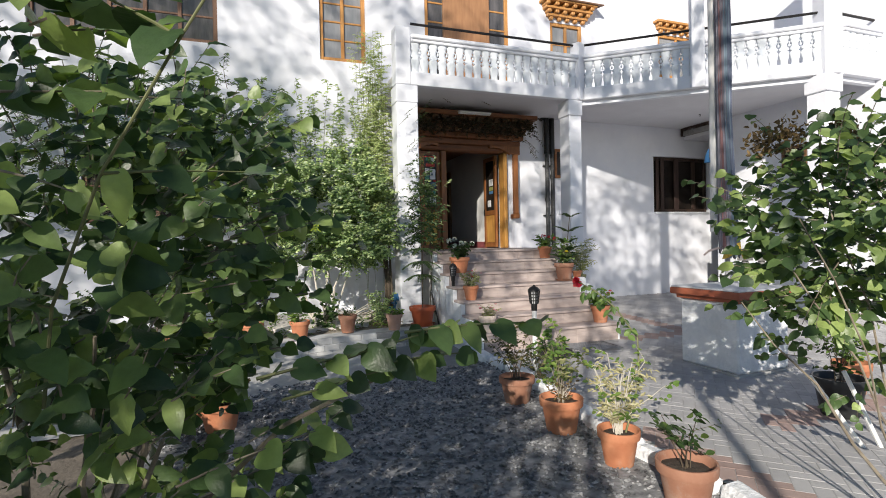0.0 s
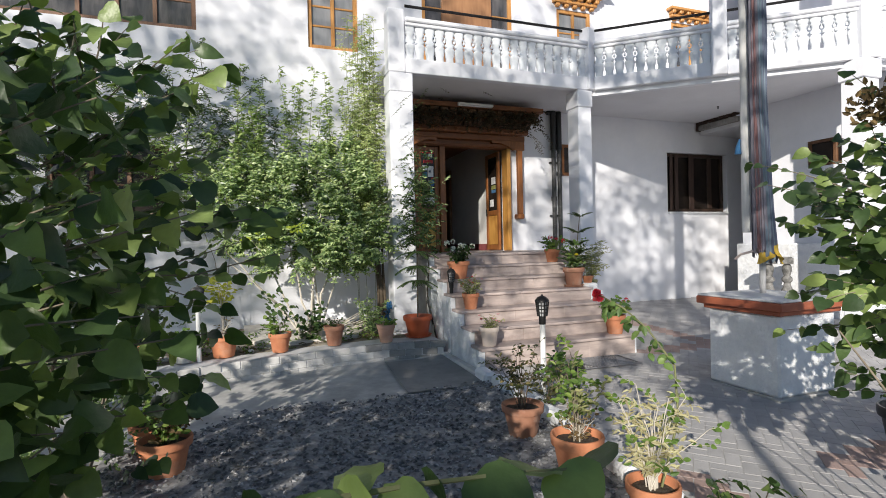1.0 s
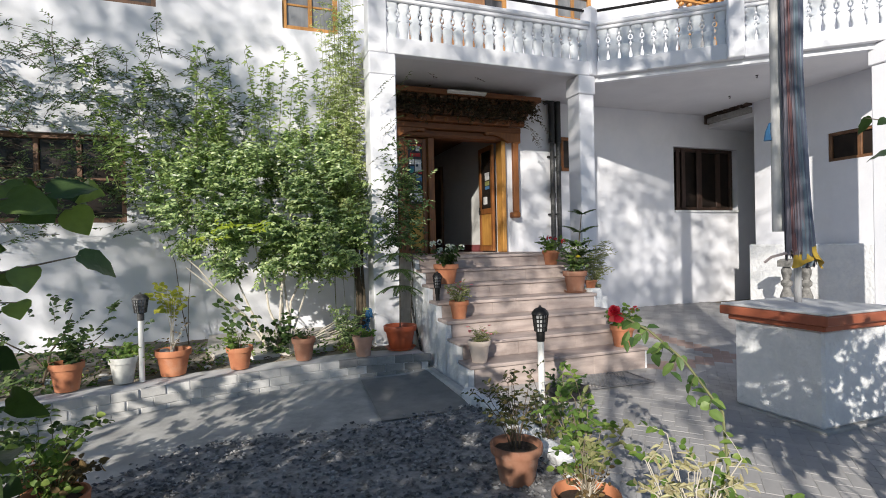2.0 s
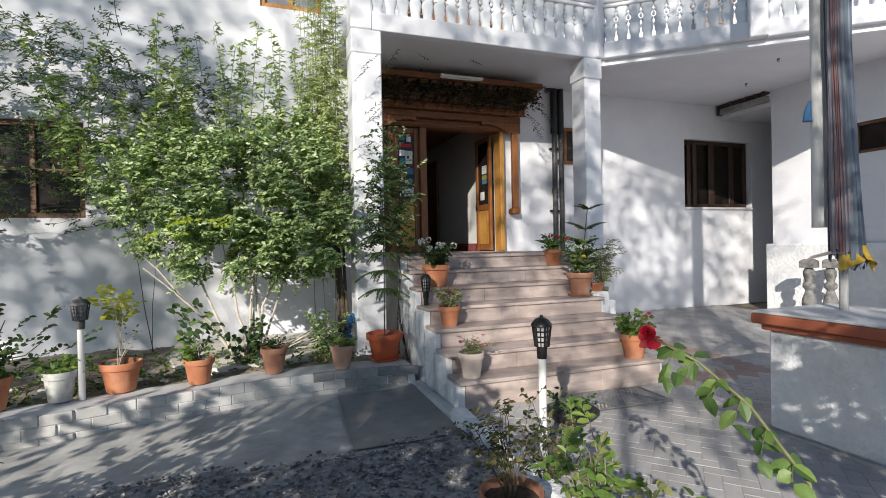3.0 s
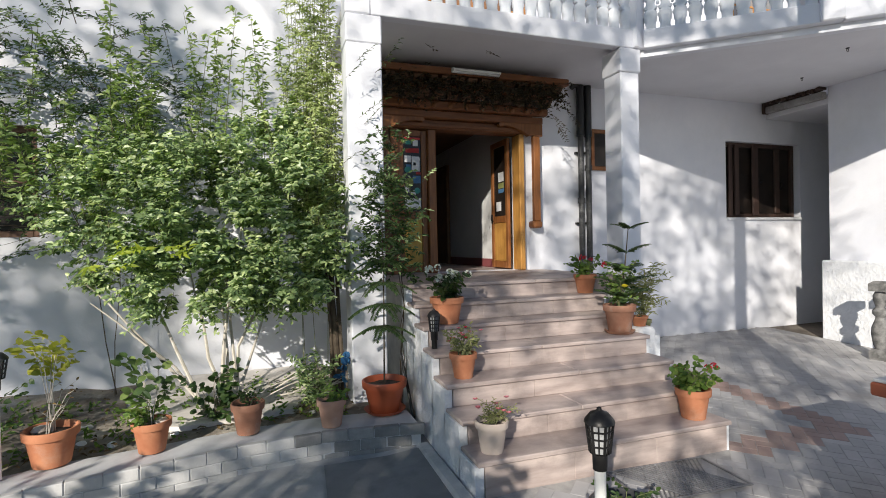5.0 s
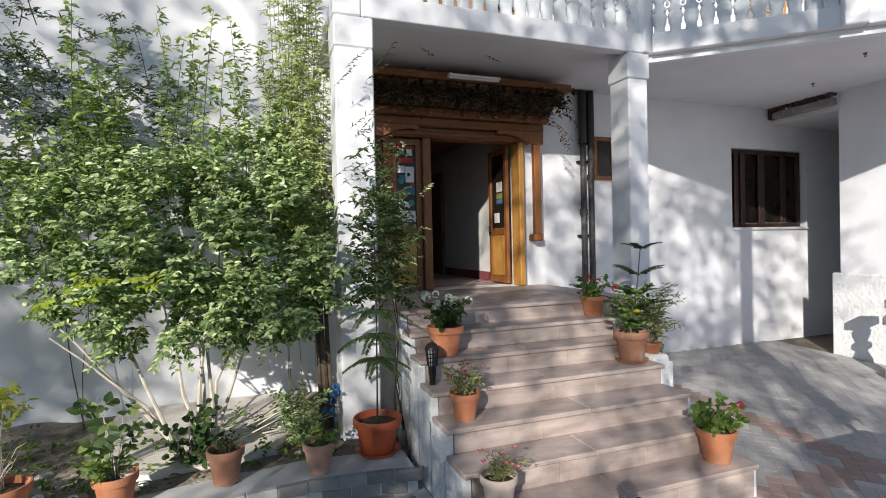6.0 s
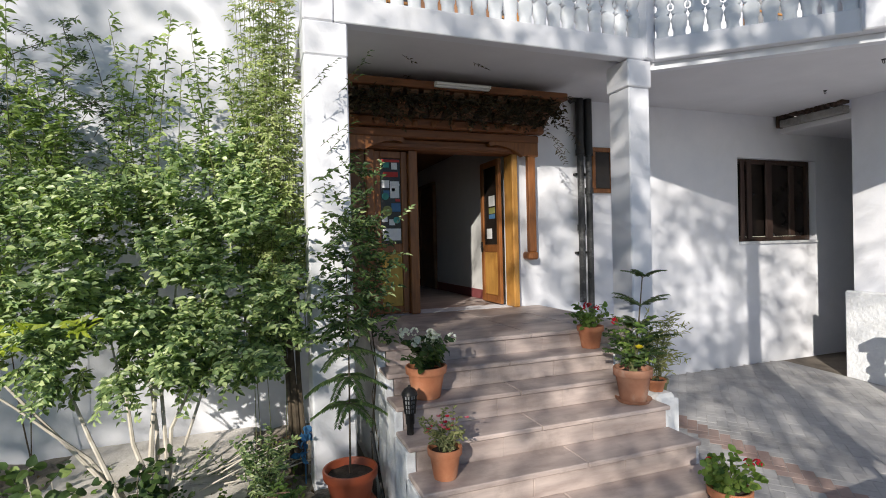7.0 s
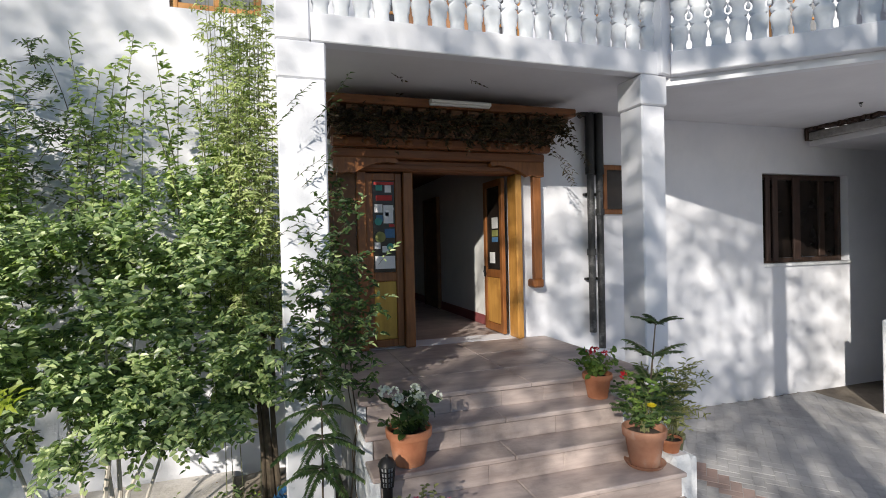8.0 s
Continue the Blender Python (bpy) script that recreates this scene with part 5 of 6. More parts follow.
def flower(t, at, r, petals, mat, layers=2, label="flower", axis=(0, 0, 1), ragged=0.08):
    """One blossom of cupped petals in layers round an axis."""
    m = Mesh()
    ax = unit(axis)
    u = unit(np.cross(ax, (0.3, 1, 0.2)))
    w = np.cross(ax, u)
    for q in range(layers):
        n = max(4, petals - q)
        a = np.arange(n) * 2 * np.pi / n + q * 0.6
        flat = np.cos(a)[:, None] * u + np.sin(a)[:, None] * w
        d = flat * (1.0 - 0.8 * q / layers) + ax * (0.25 + 1.1 * q / layers) + rng.normal(0, ragged, (n, 3))
        m.leaves(np.array(at) + flat * r * 0.12, d, ax - flat * 0.6, r * (1 - 0.2 * q / layers) * rand(0.9, 1.1, n), r * 0.95, "petal")
    return part("flower", m, mat, t, label, True, False)


def cluster(t, at, r, n, mat, label="flower head"):
    """A round head of many small blossoms."""
    m = Mesh()
    v = unit(rng.normal(0, 1, (n, 3)) + np.array((0, 0, 0.5)))
    for k in range(4):
        side = unit(np.cross(v, rng.normal(0, 1, (n, 3))))
        m.leaves(np.array(at) + v * r * 0.75, side + v * 0.25, v, r * 0.5, r * 0.42, "petal")
    return part("flower", m, mat, t, label, True, False)


def conifer(t, z0, height, tiers, reach, mat, lift=0.18, lean=0.0):
    """A young tiered conifer with flat drooping fronds."""
    st, lf = Mesh(), Mesh()
    st.tube([(0, 0, z0), (0.01 + lean * 0.5, 0.005, z0 + height * 0.5), (lean, 0.01, z0 + height)], 0.009, 0.004, 6)
    for z, k, rch in tiers:
        for i in range(k):
            a = 2 * math.pi * i / k + rand(-0.3, 0.3)
            q = np.linspace(0, 1, 7)
            ln = reach * rch * rand(0.85, 1.1)
            pts = np.stack([ln * q * math.cos(a) + lean * z / height, ln * q * math.sin(a), z0 + z + lift * ln * q - (0.55 - 0.3 * lift) * ln * q * q], 1)
            st.tube(pts, 0.003, 0.0012, 4)
            m = 26
            s = np.linspace(0.08, 1, m)
            b = np.stack([np.interp(s, q, pts[:, j]) for j in range(3)], 1)
            tg = unit(np.gradient(b, axis=0))
            for sgn in (1, -1):
                d = tg * 0.55 + unit(np.cross(tg, (0, 0, 1))) * sgn + rng.normal(0, 0.07, (m, 3)) + np.array((0, 0, -0.12))
                lf.leaves(b, d, np.tile((0, 0, 1.0), (m, 1)), 0.07 * rch ** 0.5 * (1.05 - 0.55 * s) * rand(0.75, 1.15, m), 0.019, "lance")
    part("stem", st, M_DARKTWIG, t, "", True, False)
    part("foliage", lf, mat, t, "", True, False)


# along the planter ledge
t, z = potted("terracotta pot with a dark leafy plant beside the white bucket", -0.9, 6.95, PLANTER_Z, 0.14, 0.26, M_TERRA)
leafy_plant(t, z, 8, 0.35, 0.16, 0.05, 0.034, "oval", L_DARK, sprays=4, per=6)
t, z = potted("white bucket with low green leaves on the planter ledge", -0.47, 7.05, PLANTER_Z, 0.125, 0.25, M_WHITEPOT)
leafy_plant(t, z, 7, 0.1, 0.12, 0.05, 0.035, "oval", L_POT, sprays=3, per=6)
t, z = potted("wide terracotta pot with a yellowing leggy plant", -0.06, 7.2, PLANTER_Z, 0.17, 0.26, M_TERRA)
leafy_plant(t, z, 7, 0.66, 0.17, 0.07, 0.05, "oval", L_YELLOW, M_BARK, sprays=3, per=5, low=0.72)
leafy_plant(t, z, 5, 0.3, 0.2, 0.04, 0.02, "oval", L_DRY, M_BARK, sprays=2, per=3, low=0.4)
part("stone", Mesh().lathe([(0, 0), (0.05, 0.0), (0.06, 0.02), (0.04, 0.045), (0, 0.05)], 9, (0.06, -0.09, z - 0.01)), M_PALEPOT, t, "flat pale stone on the soil", True)
t, z = potted("terracotta pot with a leafy shoot on the planter ledge", 0.57, 7.2, PLANTER_Z, 0.135, 0.23, M_TERRA)
leafy_plant(t, z, 9, 0.16, 0.13, 0.05, 0.03, "oval", L_POT, sprays=3, per=6)
leafy_plant(t, z, 3, 0.58, 0.1, 0.075, 0.058, "oval", L_LILAC, M_BARK, sprays=4, per=5, low=0.4)
part("stone", Mesh().lathe([(0, 0), (0.045, 0.0), (0.055, 0.02), (0.035, 0.04), (0, 0.045)], 9, (0.05, -0.05, z - 0.008)), M_PALEPOT, t, "flat pale stone on the soil", True)
t, z = potted("red terracotta pot with small dark sprigs", 1.24, 7.33, PLANTER_Z, 0.13, 0.25, M_TERRADARK)
leafy_plant(t, z, 6, 0.11, 0.08, 0.03, 0.02, "oval", L_DARK, M_DARKTWIG, sprays=3, per=4)
t, z = potted("pale pink terracotta pot with short green growth", 1.9, 7.24, PLANTER_Z, 0.12, 0.23, M_PINKPOT)
leafy_plant(t, z, 8, 0.08, 0.1, 0.04, 0.025, "oval", L_POT, sprays=2, per=6)
t, z = potted("large red plastic pot with a tall young conifer", 2.4, 7.44, PLANTER_Z, 0.2, 0.28, M_PLASTICRED, True)
conifer(t, z, 1.55, [(0.52, 6, 1.0), (0.72, 6, 1.05), (0.92, 6, 1.0), (1.12, 5, 0.9), (1.32, 5, 0.7), (1.5, 5, 0.4)], 0.29, L_CONIFER)

# on the steps
t, z = potted("pale cream pot with a pinkish succulent, on the lowest step", 2.86, 6.1, 0.352, 0.115, 0.22, M_PALEPOT)
leafy_plant(t, z, 16, 0.12, 0.11, 0.035, 0.009, "lance", L_PALE, sprays=3, per=5)
for i in range(9):
    flower(t, (rand(-0.12, 0.14), rand(-0.1, 0.1), z + rand(0.09, 0.18)), 0.018, 5, L_PINK, 1, "tiny dull pink blossom")
t, z = potted("terracotta pot with pink and red flowers on a step", 2.9, 6.73, 0.71, 0.112, 0.2, M_TERRA)
leafy_plant(t, z, 14, 0.2, 0.11, 0.032, 0.018, "oval", L_PALE, sprays=4, per=6)
for i in range(14):
    flower(t, (rand(-0.11, 0.13), rand(-0.1, 0.1), z + rand(0.1, 0.25)), 0.017, 5, L_PINK if i % 3 else L_RED, 1, "small pink blossom")
t, z = potted("terracotta pot with a white geranium on an upper step", 2.97, 7.31, 1.066, 0.155, 0.24, M_TERRA)
leafy_plant(t, z, 15, 0.2, 0.15, 0.055, 0.055, "oval", L_DARK, sprays=3, per=6)
for i in range(9):
    cluster(t, (rand(-0.16, 0.16), rand(-0.14, 0.14), z + rand(0.2, 0.34)), rand(0.028, 0.04), 16, L_WHITE, "white flower head")
t, z = potted("terracotta pot with a red geranium at the top of the steps", 4.66, 7.6, 1.237, 0.12, 0.2, M_TERRA)
leafy_plant(t, z, 12, 0.16, 0.11, 0.05, 0.045, "oval", L_POT, sprays=3, per=6)
for i in range(4):
    cluster(t, (rand(-0.08, 0.1), rand(-0.08, 0.08), z + rand(0.18, 0.3)), 0.026, 12, L_RED, "red flower head")
t, z = potted("large terracotta pot with a young conifer and a yellow flower", 4.68, 7.06, 0.888, 0.155, 0.27, M_TERRADARK, True)
t.rotation_euler = (0, 0, 0)
conifer(t, z, 0.82, [(0.1, 6, 1.0), (0.22, 6, 1.05), (0.36, 5, 0.85), (0.54, 4, 0.95), (0.78, 5, 0.6)], 0.27, L_CONIFER, 0.7, 0.13)
leafy_plant(t, z, 10, 0.32, 0.18, 0.04, 0.026, "oval", L_DARK, sprays=3, per=6)
leafy_plant(t, z, 5, 0.5, 0.16, 0.045, 0.03, "oval", L_POT, sprays=4, per=6)
flower(t, (-0.03, -0.12, z + 0.22), 0.032, 9, L_YPETAL, 3, "yellow blossom")
cluster(t, (-0.17, 0.0, z + 0.44), 0.028, 14, L_RED, "red flower head")
t, z = potted("small green pot with feathery pale shoots on the steps", 5.2, 7.34, 0.79, 0.085, 0.16, surface("olive_pot", (0.12, 0.13, 0.06), (0.18, 0.18, 0.09), 7, 0.5, 0.1, 60))
leafy_plant(t, z, 17, 0.55, 0.17, 0.075, 0.014, "lance", L_PALE, sprays=5, per=7, thick=0.003)
structure("step_side_block", Mesh().box(5.08, 5.32, 7.22, 7.46, 0.05, 0.789, 0.012), M_ROUGH, "whitewashed masonry block beside the steps", "block")
t, z = potted("terracotta bowl with dry stems beside the conifer", 4.95, 7.1, 0.932, 0.085, 0.1, M_TERRA)
leafy_plant(t, z, 4, 0.05, 0.05, 0.02, 0.012, "oval", L_DRY, sprays=2, per=3)
t, z = potted("terracotta pot with red flowers on the lowest step", 4.65, 6.12, 0.352, 0.135, 0.24, M_TERRA)
leafy_plant(t, z, 16, 0.17, 0.15, 0.05, 0.045, "oval", L_POT, sprays=3, per=6)
for p in ((0.1, 0.05, 0.2), (-0.12, 0.02, 0.17), (0.16, -0.04, 0.24)):
    cluster(t, (p[0], p[1], z + p[2]), 0.026, 12, L_RED, "red flower head")

# along the edge of the gravel
t, z = potted("weathered clay pot with a small bushy rose beside the gravel", 2.28, 4.25, ground_z(2.28, 4.25) + 0.012, 0.165, 0.24, M_TERRADARK)
leafy_plant(t, z, 11, 0.5, 0.22, 0.04, 0.026, "oval", L_ROSELEAF, M_DARKTWIG, sprays=5, per=6, low=0.4)
t, z = potted("terracotta pot with thin pruned stems and new leaves", 2.27, 3.5, ground_z(2.27, 3.5) + 0.012, 0.17, 0.27, M_TERRA)
leafy_plant(t, z, 9, 0.62, 0.2, 0.045, 0.03, "oval", L_POT, M_BARKDIM, sprays=5, per=6, low=0.4)
leafy_plant(t, z, 6, 0.5, 0.2, 0.04, 0.024, "oval", L_PALE, M_BARKDIM, sprays=4, per=6, low=0.45)
leafy_plant(t, z, 12, 0.14, 0.1, 0.03, 0.02, "oval", L_DRY, M_BARK, sprays=2, per=3)
t, z = potted("terracotta pot with a tall rose bearing one red bloom", 2.29, 2.84, ground_z(2.29, 2.84) + 0.012, 0.14, 0.24, M_TERRA)
t.rotation_euler = (0, 0, 0)
leafy_plant(t, z, 6, 0.5, 0.3, 0.045, 0.03, "oval", L_POT, M_BARK, (0.15, 0.12), sprays=4, per=5)
leafy_plant(t, z, 14, 0.42, 0.2, 0.045, 0.018, "lance", L_STRAW, M_BARK, (0.08, 0.1), sprays=5, per=6)
lf, st = Mesh(), Mesh()
cane = np.array([(0.06, 0.0, z), (0.2, 0.02, 0.55), (0.24, 0.08, 0.82), (0.15, 0.19, 1.02), (0.05, 0.28, 1.14), (-0.05, 0.36, 1.21)])
st.tube(cane, 0.007, 0.004, 6)
for s in np.linspace(0.45, 0.9, 6):
    b = np.array([np.interp(s, np.linspace(0, 1, 6), cane[:, i]) for i in range(3)])
    for sgn in (1, -1):
        spray(lf, st, b, (sgn * 0.7, 0.5 * sgn + 0.2, rand(-0.6, 0.1)), 0.09, 3, 0.06, 0.04, "oval", thick=0.002, up=-0.35)
part("cane", st, M_TWIG, t, "", True, False)
part("cane_foliage", lf, L_ROSECANE, t, "", True, False)
flower(t, (-0.06, 0.37, 1.215), 0.027, 7, L_ROSE, 5, "full crimson rose bloom", (-0.5, -0.6, 0.75), 0.4)
flower(t, (-0.06, 0.365, 1.21), 0.036, 7, L_ROSE, 1, "drooping outer rose petals", (-0.3, -0.4, -0.5), 0.5)
t, z = potted("terracotta pot with cut stems and a leafy branch", 2.27, 2.24, ground_z(2.27, 2.24) + 0.012, 0.165, 0.26, M_TERRADARK)
leafy_plant(t, z, 5, 0.4, 0.28, 0.05, 0.034, "oval", L_DARK, M_DARKTWIG, (0.12, 0.1), sprays=4, per=5, low=0.5)
t, z = potted("terracotta pot with dry rusty leaves beside the lane", -0.28, 4.55, ground_z(0, 4.55) + 0.012, 0.17, 0.24, M_TERRA)
leafy_plant(t, z, 10, 0.2, 0.2, 0.05, 0.03, "oval", L_DRY, sprays=3, per=5)
leafy_plant(t, z, 8, 0.35, 0.22, 0.05, 0.035, "oval", L_POT, sprays=4, per=5)
t, z = potted("terracotta pot with a low green plant beside the lane", -0.42, 4.95, ground_z(0, 4.95) + 0.012, 0.16, 0.24, M_TERRA)
leafy_plant(t, z, 9, 0.3, 0.22, 0.06, 0.042, "oval", L_LILAC, sprays=4, per=5)
t, z = potted("black plastic tub with bare stems under the lilac", 4.62, 2.9, ground_z(4.6, 2.9) + 0.012, 0.2, 0.32, M_DARKPLASTIC)
leafy_plant(t, z, 6, 0.5, 0.22, 0.05, 0.035, "oval", L_DARK, M_DARKTWIG, sprays=3, per=5)
t, z = potted("terracotta pot standing behind the black tub", 5.35, 3.25, ground_z(5.3, 3.25) + 0.012, 0.16, 0.3, M_TERRA)
leafy_plant(t, z, 7, 0.3, 0.2, 0.06, 0.04, "oval", L_POT, sprays=3, per=5)
bush = thing("rose_bush", "dense small-leaved green rose bush growing beside the lane", "bush", (-0.78, 4.5, ground_z(-0.78, 4.5) - 0.02))
st, lf = Mesh(), Mesh()
for c, r, n in (((0.0, 0.0, 0.8), (0.36, 0.36, 0.4), 95), ((-0.1, 0.05, 0.4), (0.38, 0.36, 0.34), 70)):
    for k in range(n):
        v = unit(rng.normal(0, 1, 3))
        p = np.array(c) + v * np.array(r) * (0.4 + 0.6 * rand(0, 1) ** 0.5)
        spray(lf, st, p, v + np.array((0, -0.2, 0.3)), rand(0.1, 0.2), 9, 0.045, 0.028, "oval", thick=0.002)
for k in range(9):
    a = rand(0, 6.28)
    st.tube([(0.05 * math.cos(a), 0.05 * math.sin(a), 0), (0.16 * math.cos(a), 0.16 * math.sin(a), 0.45), (0.24 * math.cos(a), 0.24 * math.sin(a), 0.95)], 0.007, 0.003, 6)
part("stem", st, M_BARKDIM, bush, "", True, False)
part("foliage", lf, L_ROSEBUSH, bush, "", True, False)
# low plants growing round the lamp post
t = thing("low_plant", "small leafy plant growing beside the lamp post", "plant", (2.72, 4.62, ground_z(2.72, 4.62)), 0, "low plants")
leafy_plant(t, -0.01, 7, 0.5, 0.22, 0.04, 0.026, "oval", L_ROSELEAF, M_DARKTWIG, sprays=5, per=6)
t = thing("low_plant", "small leafy plant growing in the dark basin", "plant", (3.42, 5.4, ground_z(3.42, 5.4) + 0.02), 0, "low plants")
leafy_plant(t, 0.0, 6, 0.2, 0.17, 0.045, 0.028, "oval", L_DARK, sprays=3, per=5)

# white canes staked under the lilac
for x, y, lx, ly in ((4.2, 2.35, -0.25, 0.1), (4.35, 2.3, 0.05, 0.05), (4.5, 2.32, -0.05, -0.05), (4.1, 2.4, -0.5, 0.05)):
    c = part("white_cane", Mesh().tube([(0, 0, -0.03), (lx, ly, 0.55)], 0.016, n=7), M_WHITEPAINT, smooth=True)
    c.location = (x, y, ground_z(x, y))
    tagged(c, "white painted cane staked in the flower bed", "cane", "white canes")
t = thing("blue_rag", "crumpled bright blue rag behind the planter pots", "rag", (2.12, 7.98, PLANTER_Z - 0.02))
m = Mesh()
for i in range(18):
    m.leaves([(rand(-0.04, 0.04), rand(-0.04, 0.04), rand(0.2, 0.45))], [rng.normal(0, 1, 3)], [rng.normal(0, 1, 3)], 0.08, 0.065, "oval")
m.tube([(0, 0, 0), (0, 0, 0.45)], 0.006, n=5)
part("cloth", m, M_BLUECLOTH, t, "", True)


# ---- shrubs ----
def in_ellipsoid(c, r, n, shell=0.45, clump=0.0):
    v = unit(rng.normal(0, 1, (n, 3)))
    p = np.array(c) + v * np.array(r) * (shell + (1 - shell) * rng.uniform(0, 1, (n, 1)) ** 0.5)
    if clump:
        heads = p[rng.randint(0, n, max(3, n // 13))]
        near_ = np.argmin(np.linalg.norm(p[:, None] - heads[None], axis=2), axis=1)
        p = p + (heads[near_] - p) * clump
    return p, v


def limbs(st, base, tips, r0, k=6):
    """Stems from the base to the tips, bowed."""
    for tip in tips:
        q = np.linspace(0, 1, k)[:, None]
        base2 = np.array(base) + rng.normal(0, 0.05, 3) * np.array((1, 1, 0))
        pts = base2 + (np.array(tip) - base2) * q + rng.normal(0, 0.03, (k, 3)) * q * (1 - q) * 4 + np.array((0, 0, 0.25)) * (q - q ** 2)
        st.tube(pts, r0 * rand(0.8, 1.2), r0 * 0.3, 6)


shrub = thing("garden_shrub", "large sunlit shrub with pale stems against the white house", "shrub", (0, 0, 0))
st, tw, lf = Mesh(), Mesh(), Mesh()
LOBES = [((0.95, 7.95, 2.05), (0.75, 0.6, 0.72), 560), ((0.2, 8.1, 2.1), (0.6, 0.5, 0.58), 340), ((1.68, 8.0, 2.05), (0.48, 0.5, 0.78), 400), ((0.75, 7.75, 1.55), (0.65, 0.42, 0.32), 230),
         ((1.5, 7.8, 1.55), (0.5, 0.42, 0.26), 170), ((0.4, 8.45, 2.6), (0.75, 0.4, 0.3), 120), ((1.5, 8.4, 2.75), (0.5, 0.4, 0.3), 110)]
for c, r, n in LOBES:
    p, v = in_ellipsoid(c, r, n, 0.35, 0.5)
    p[:, 1] = np.minimum(p[:, 1], 9.3)
    for i in range(n):
        spray(lf, tw, p[i], v[i] + np.array((0, -0.35, 0.35)), rand(0.14, 0.3), rng.randint(12, 18), 0.058, 0.034, "leaflet", thick=0.0022, face=0.85)
limbs(st, (1.05, 7.85, 0.24), [(0.75, 8.0, 1.6), (0.95, 7.9, 1.7), (1.35, 8.0, 1.7), (1.2, 8.1, 2.2), (1.55, 7.95, 1.6), (1.05, 7.9, 1.9)], 0.02)
limbs(st, (0.95, 7.85, 0.24), [(-0.1, 8.0, 1.55), (0.25, 8.0, 1.75), (0.0, 7.9, 1.35)], 0.018)
part("stem", st, M_BARK, shrub, "pale smooth stems", True, False)
part("twig", tw, M_TWIG, shrub, "", True, False)
part("foliage", lf, L_SHRUB, shrub, "", True, False)
lf2, tw2 = Mesh(), Mesh()
for gx, gy, gz, spread_x, top, count, size in ((0.3, 8.25, 2.5, 0.22, 4.05, 10, 0.072), (-0.55, 8.2, 2.3, 0.25, 3.75, 6, 0.078), (1.0, 8.35, 2.6, 0.3, 4.2, 7, 0.066), (1.55, 8.4, 2.7, 0.2, 4.2, 7, 0.062), (-0.2, 8.1, 2.0, 0.4, 3.1, 7, 0.078)):
    for i in range(count):
        b = np.array((gx + rand(-1, 1) * spread_x, gy + rand(-0.15, 0.15), gz + rand(-0.2, 0.2)))
        tip = np.array((b[0] + rand(-0.25, 0.15), b[1] + rand(-0.15, 0.15), gz + (top - gz) * rand(0.45, 1.0)))
        q = np.linspace(0, 1, 7)[:, None]
        bow = np.array((rand(-0.14, 0.1), rand(-0.1, 0.05), 0))
        pts = b + (tip - b) * q + bow * q * q
        tw2.tube(pts, 0.005, 0.002, 4)
        m = int(10 + 12 * (tip[2] - b[2]))
        for s_ in np.linspace(0.04, 1, m):
            a_ = rand(0, 6.28)
            spray(lf2, tw2, b + (tip - b) * s_ + bow * s_ * s_, (math.cos(a_), math.sin(a_) - 0.3, 0.5), 0.09 * (1.15 - 0.5 * s_), 5, size, size * 0.45, "leaflet", thick=0.0015, face=0.5)
part("shoot_stem", tw2, M_TWIG, shrub, "", True, False)
part("shoot", lf2, L_HEDGE, shrub, "upright lighter green shoots", True, False)
ly = Mesh()
for i in range(7):
    spray(ly, tw, (0.45 + rand(-0.25, 0.3), 7.25, 1.72 + rand(-0.08, 0.08)), (rand(-1, 1), -0.4, 0.1), 0.2, 9, 0.08, 0.034, "lance", stem=False)
part("yellow_foliage", ly, L_LIME, shrub, "a few yellowing leaves", True, False)

hedge = thing("climbing_bamboo", "tall narrow climber with yellow-green leaves beside the porch column", "climber", (1.95, 8.3, PLANTER_Z - 0.03))
st, lf = Mesh(), Mesh()
for i in range(62):
    x, y = rng.normal(-0.02, 0.12), rng.normal(0, 0.12)
    h = rand(2.0, 4.8)
    pts = np.stack([x + np.linspace(0, rand(-0.15, 0.1), 8), y + np.linspace(0, rand(-0.1, 0.15), 8), np.linspace(0 if i < 4 else 1.1, h, 8)], 1)
    st.tube(pts, 0.0035, 0.002, 5)
    for s in np.linspace(0.9 / h, 1, int(h * 8)):
        b = np.array([np.interp(s, np.linspace(0, 1, 8), pts[:, k]) for k in range(3)])
        a = rand(0, 6.28)
        spray(lf, st, b, (math.cos(a), math.sin(a), rand(-0.3, 0.5)), rand(0.08, 0.17), 9, 0.055, 0.019, "lance", thick=0.0014, up=0.1)
part("cane", st, M_TWIG, hedge, "", True, False)
trunk = Mesh()
for dx, r, top in ((0.1, 0.035, 1.75), (0.16, 0.026, 1.6), (0.05, 0.02, 1.9)):
    trunk.tube([(dx + 0.02 * math.sin(3 * z + 9 * dx), -0.12 + 0.02 * math.cos(4 * z), z) for z in np.linspace(0, top, 9)], r, r * 0.6, 8)
part("trunk", trunk, M_DARKTWIG, hedge, "dark gnarled stems", True, False)
part("foliage", lf, L_BAMBOO, hedge, "", True, False)

vine = thing("wall_vine", "thin dark vine with small leaves spreading over the white wall", "vine", (-1.0, 9.3, PLANTER_Z))
st, lf = Mesh(), Mesh()
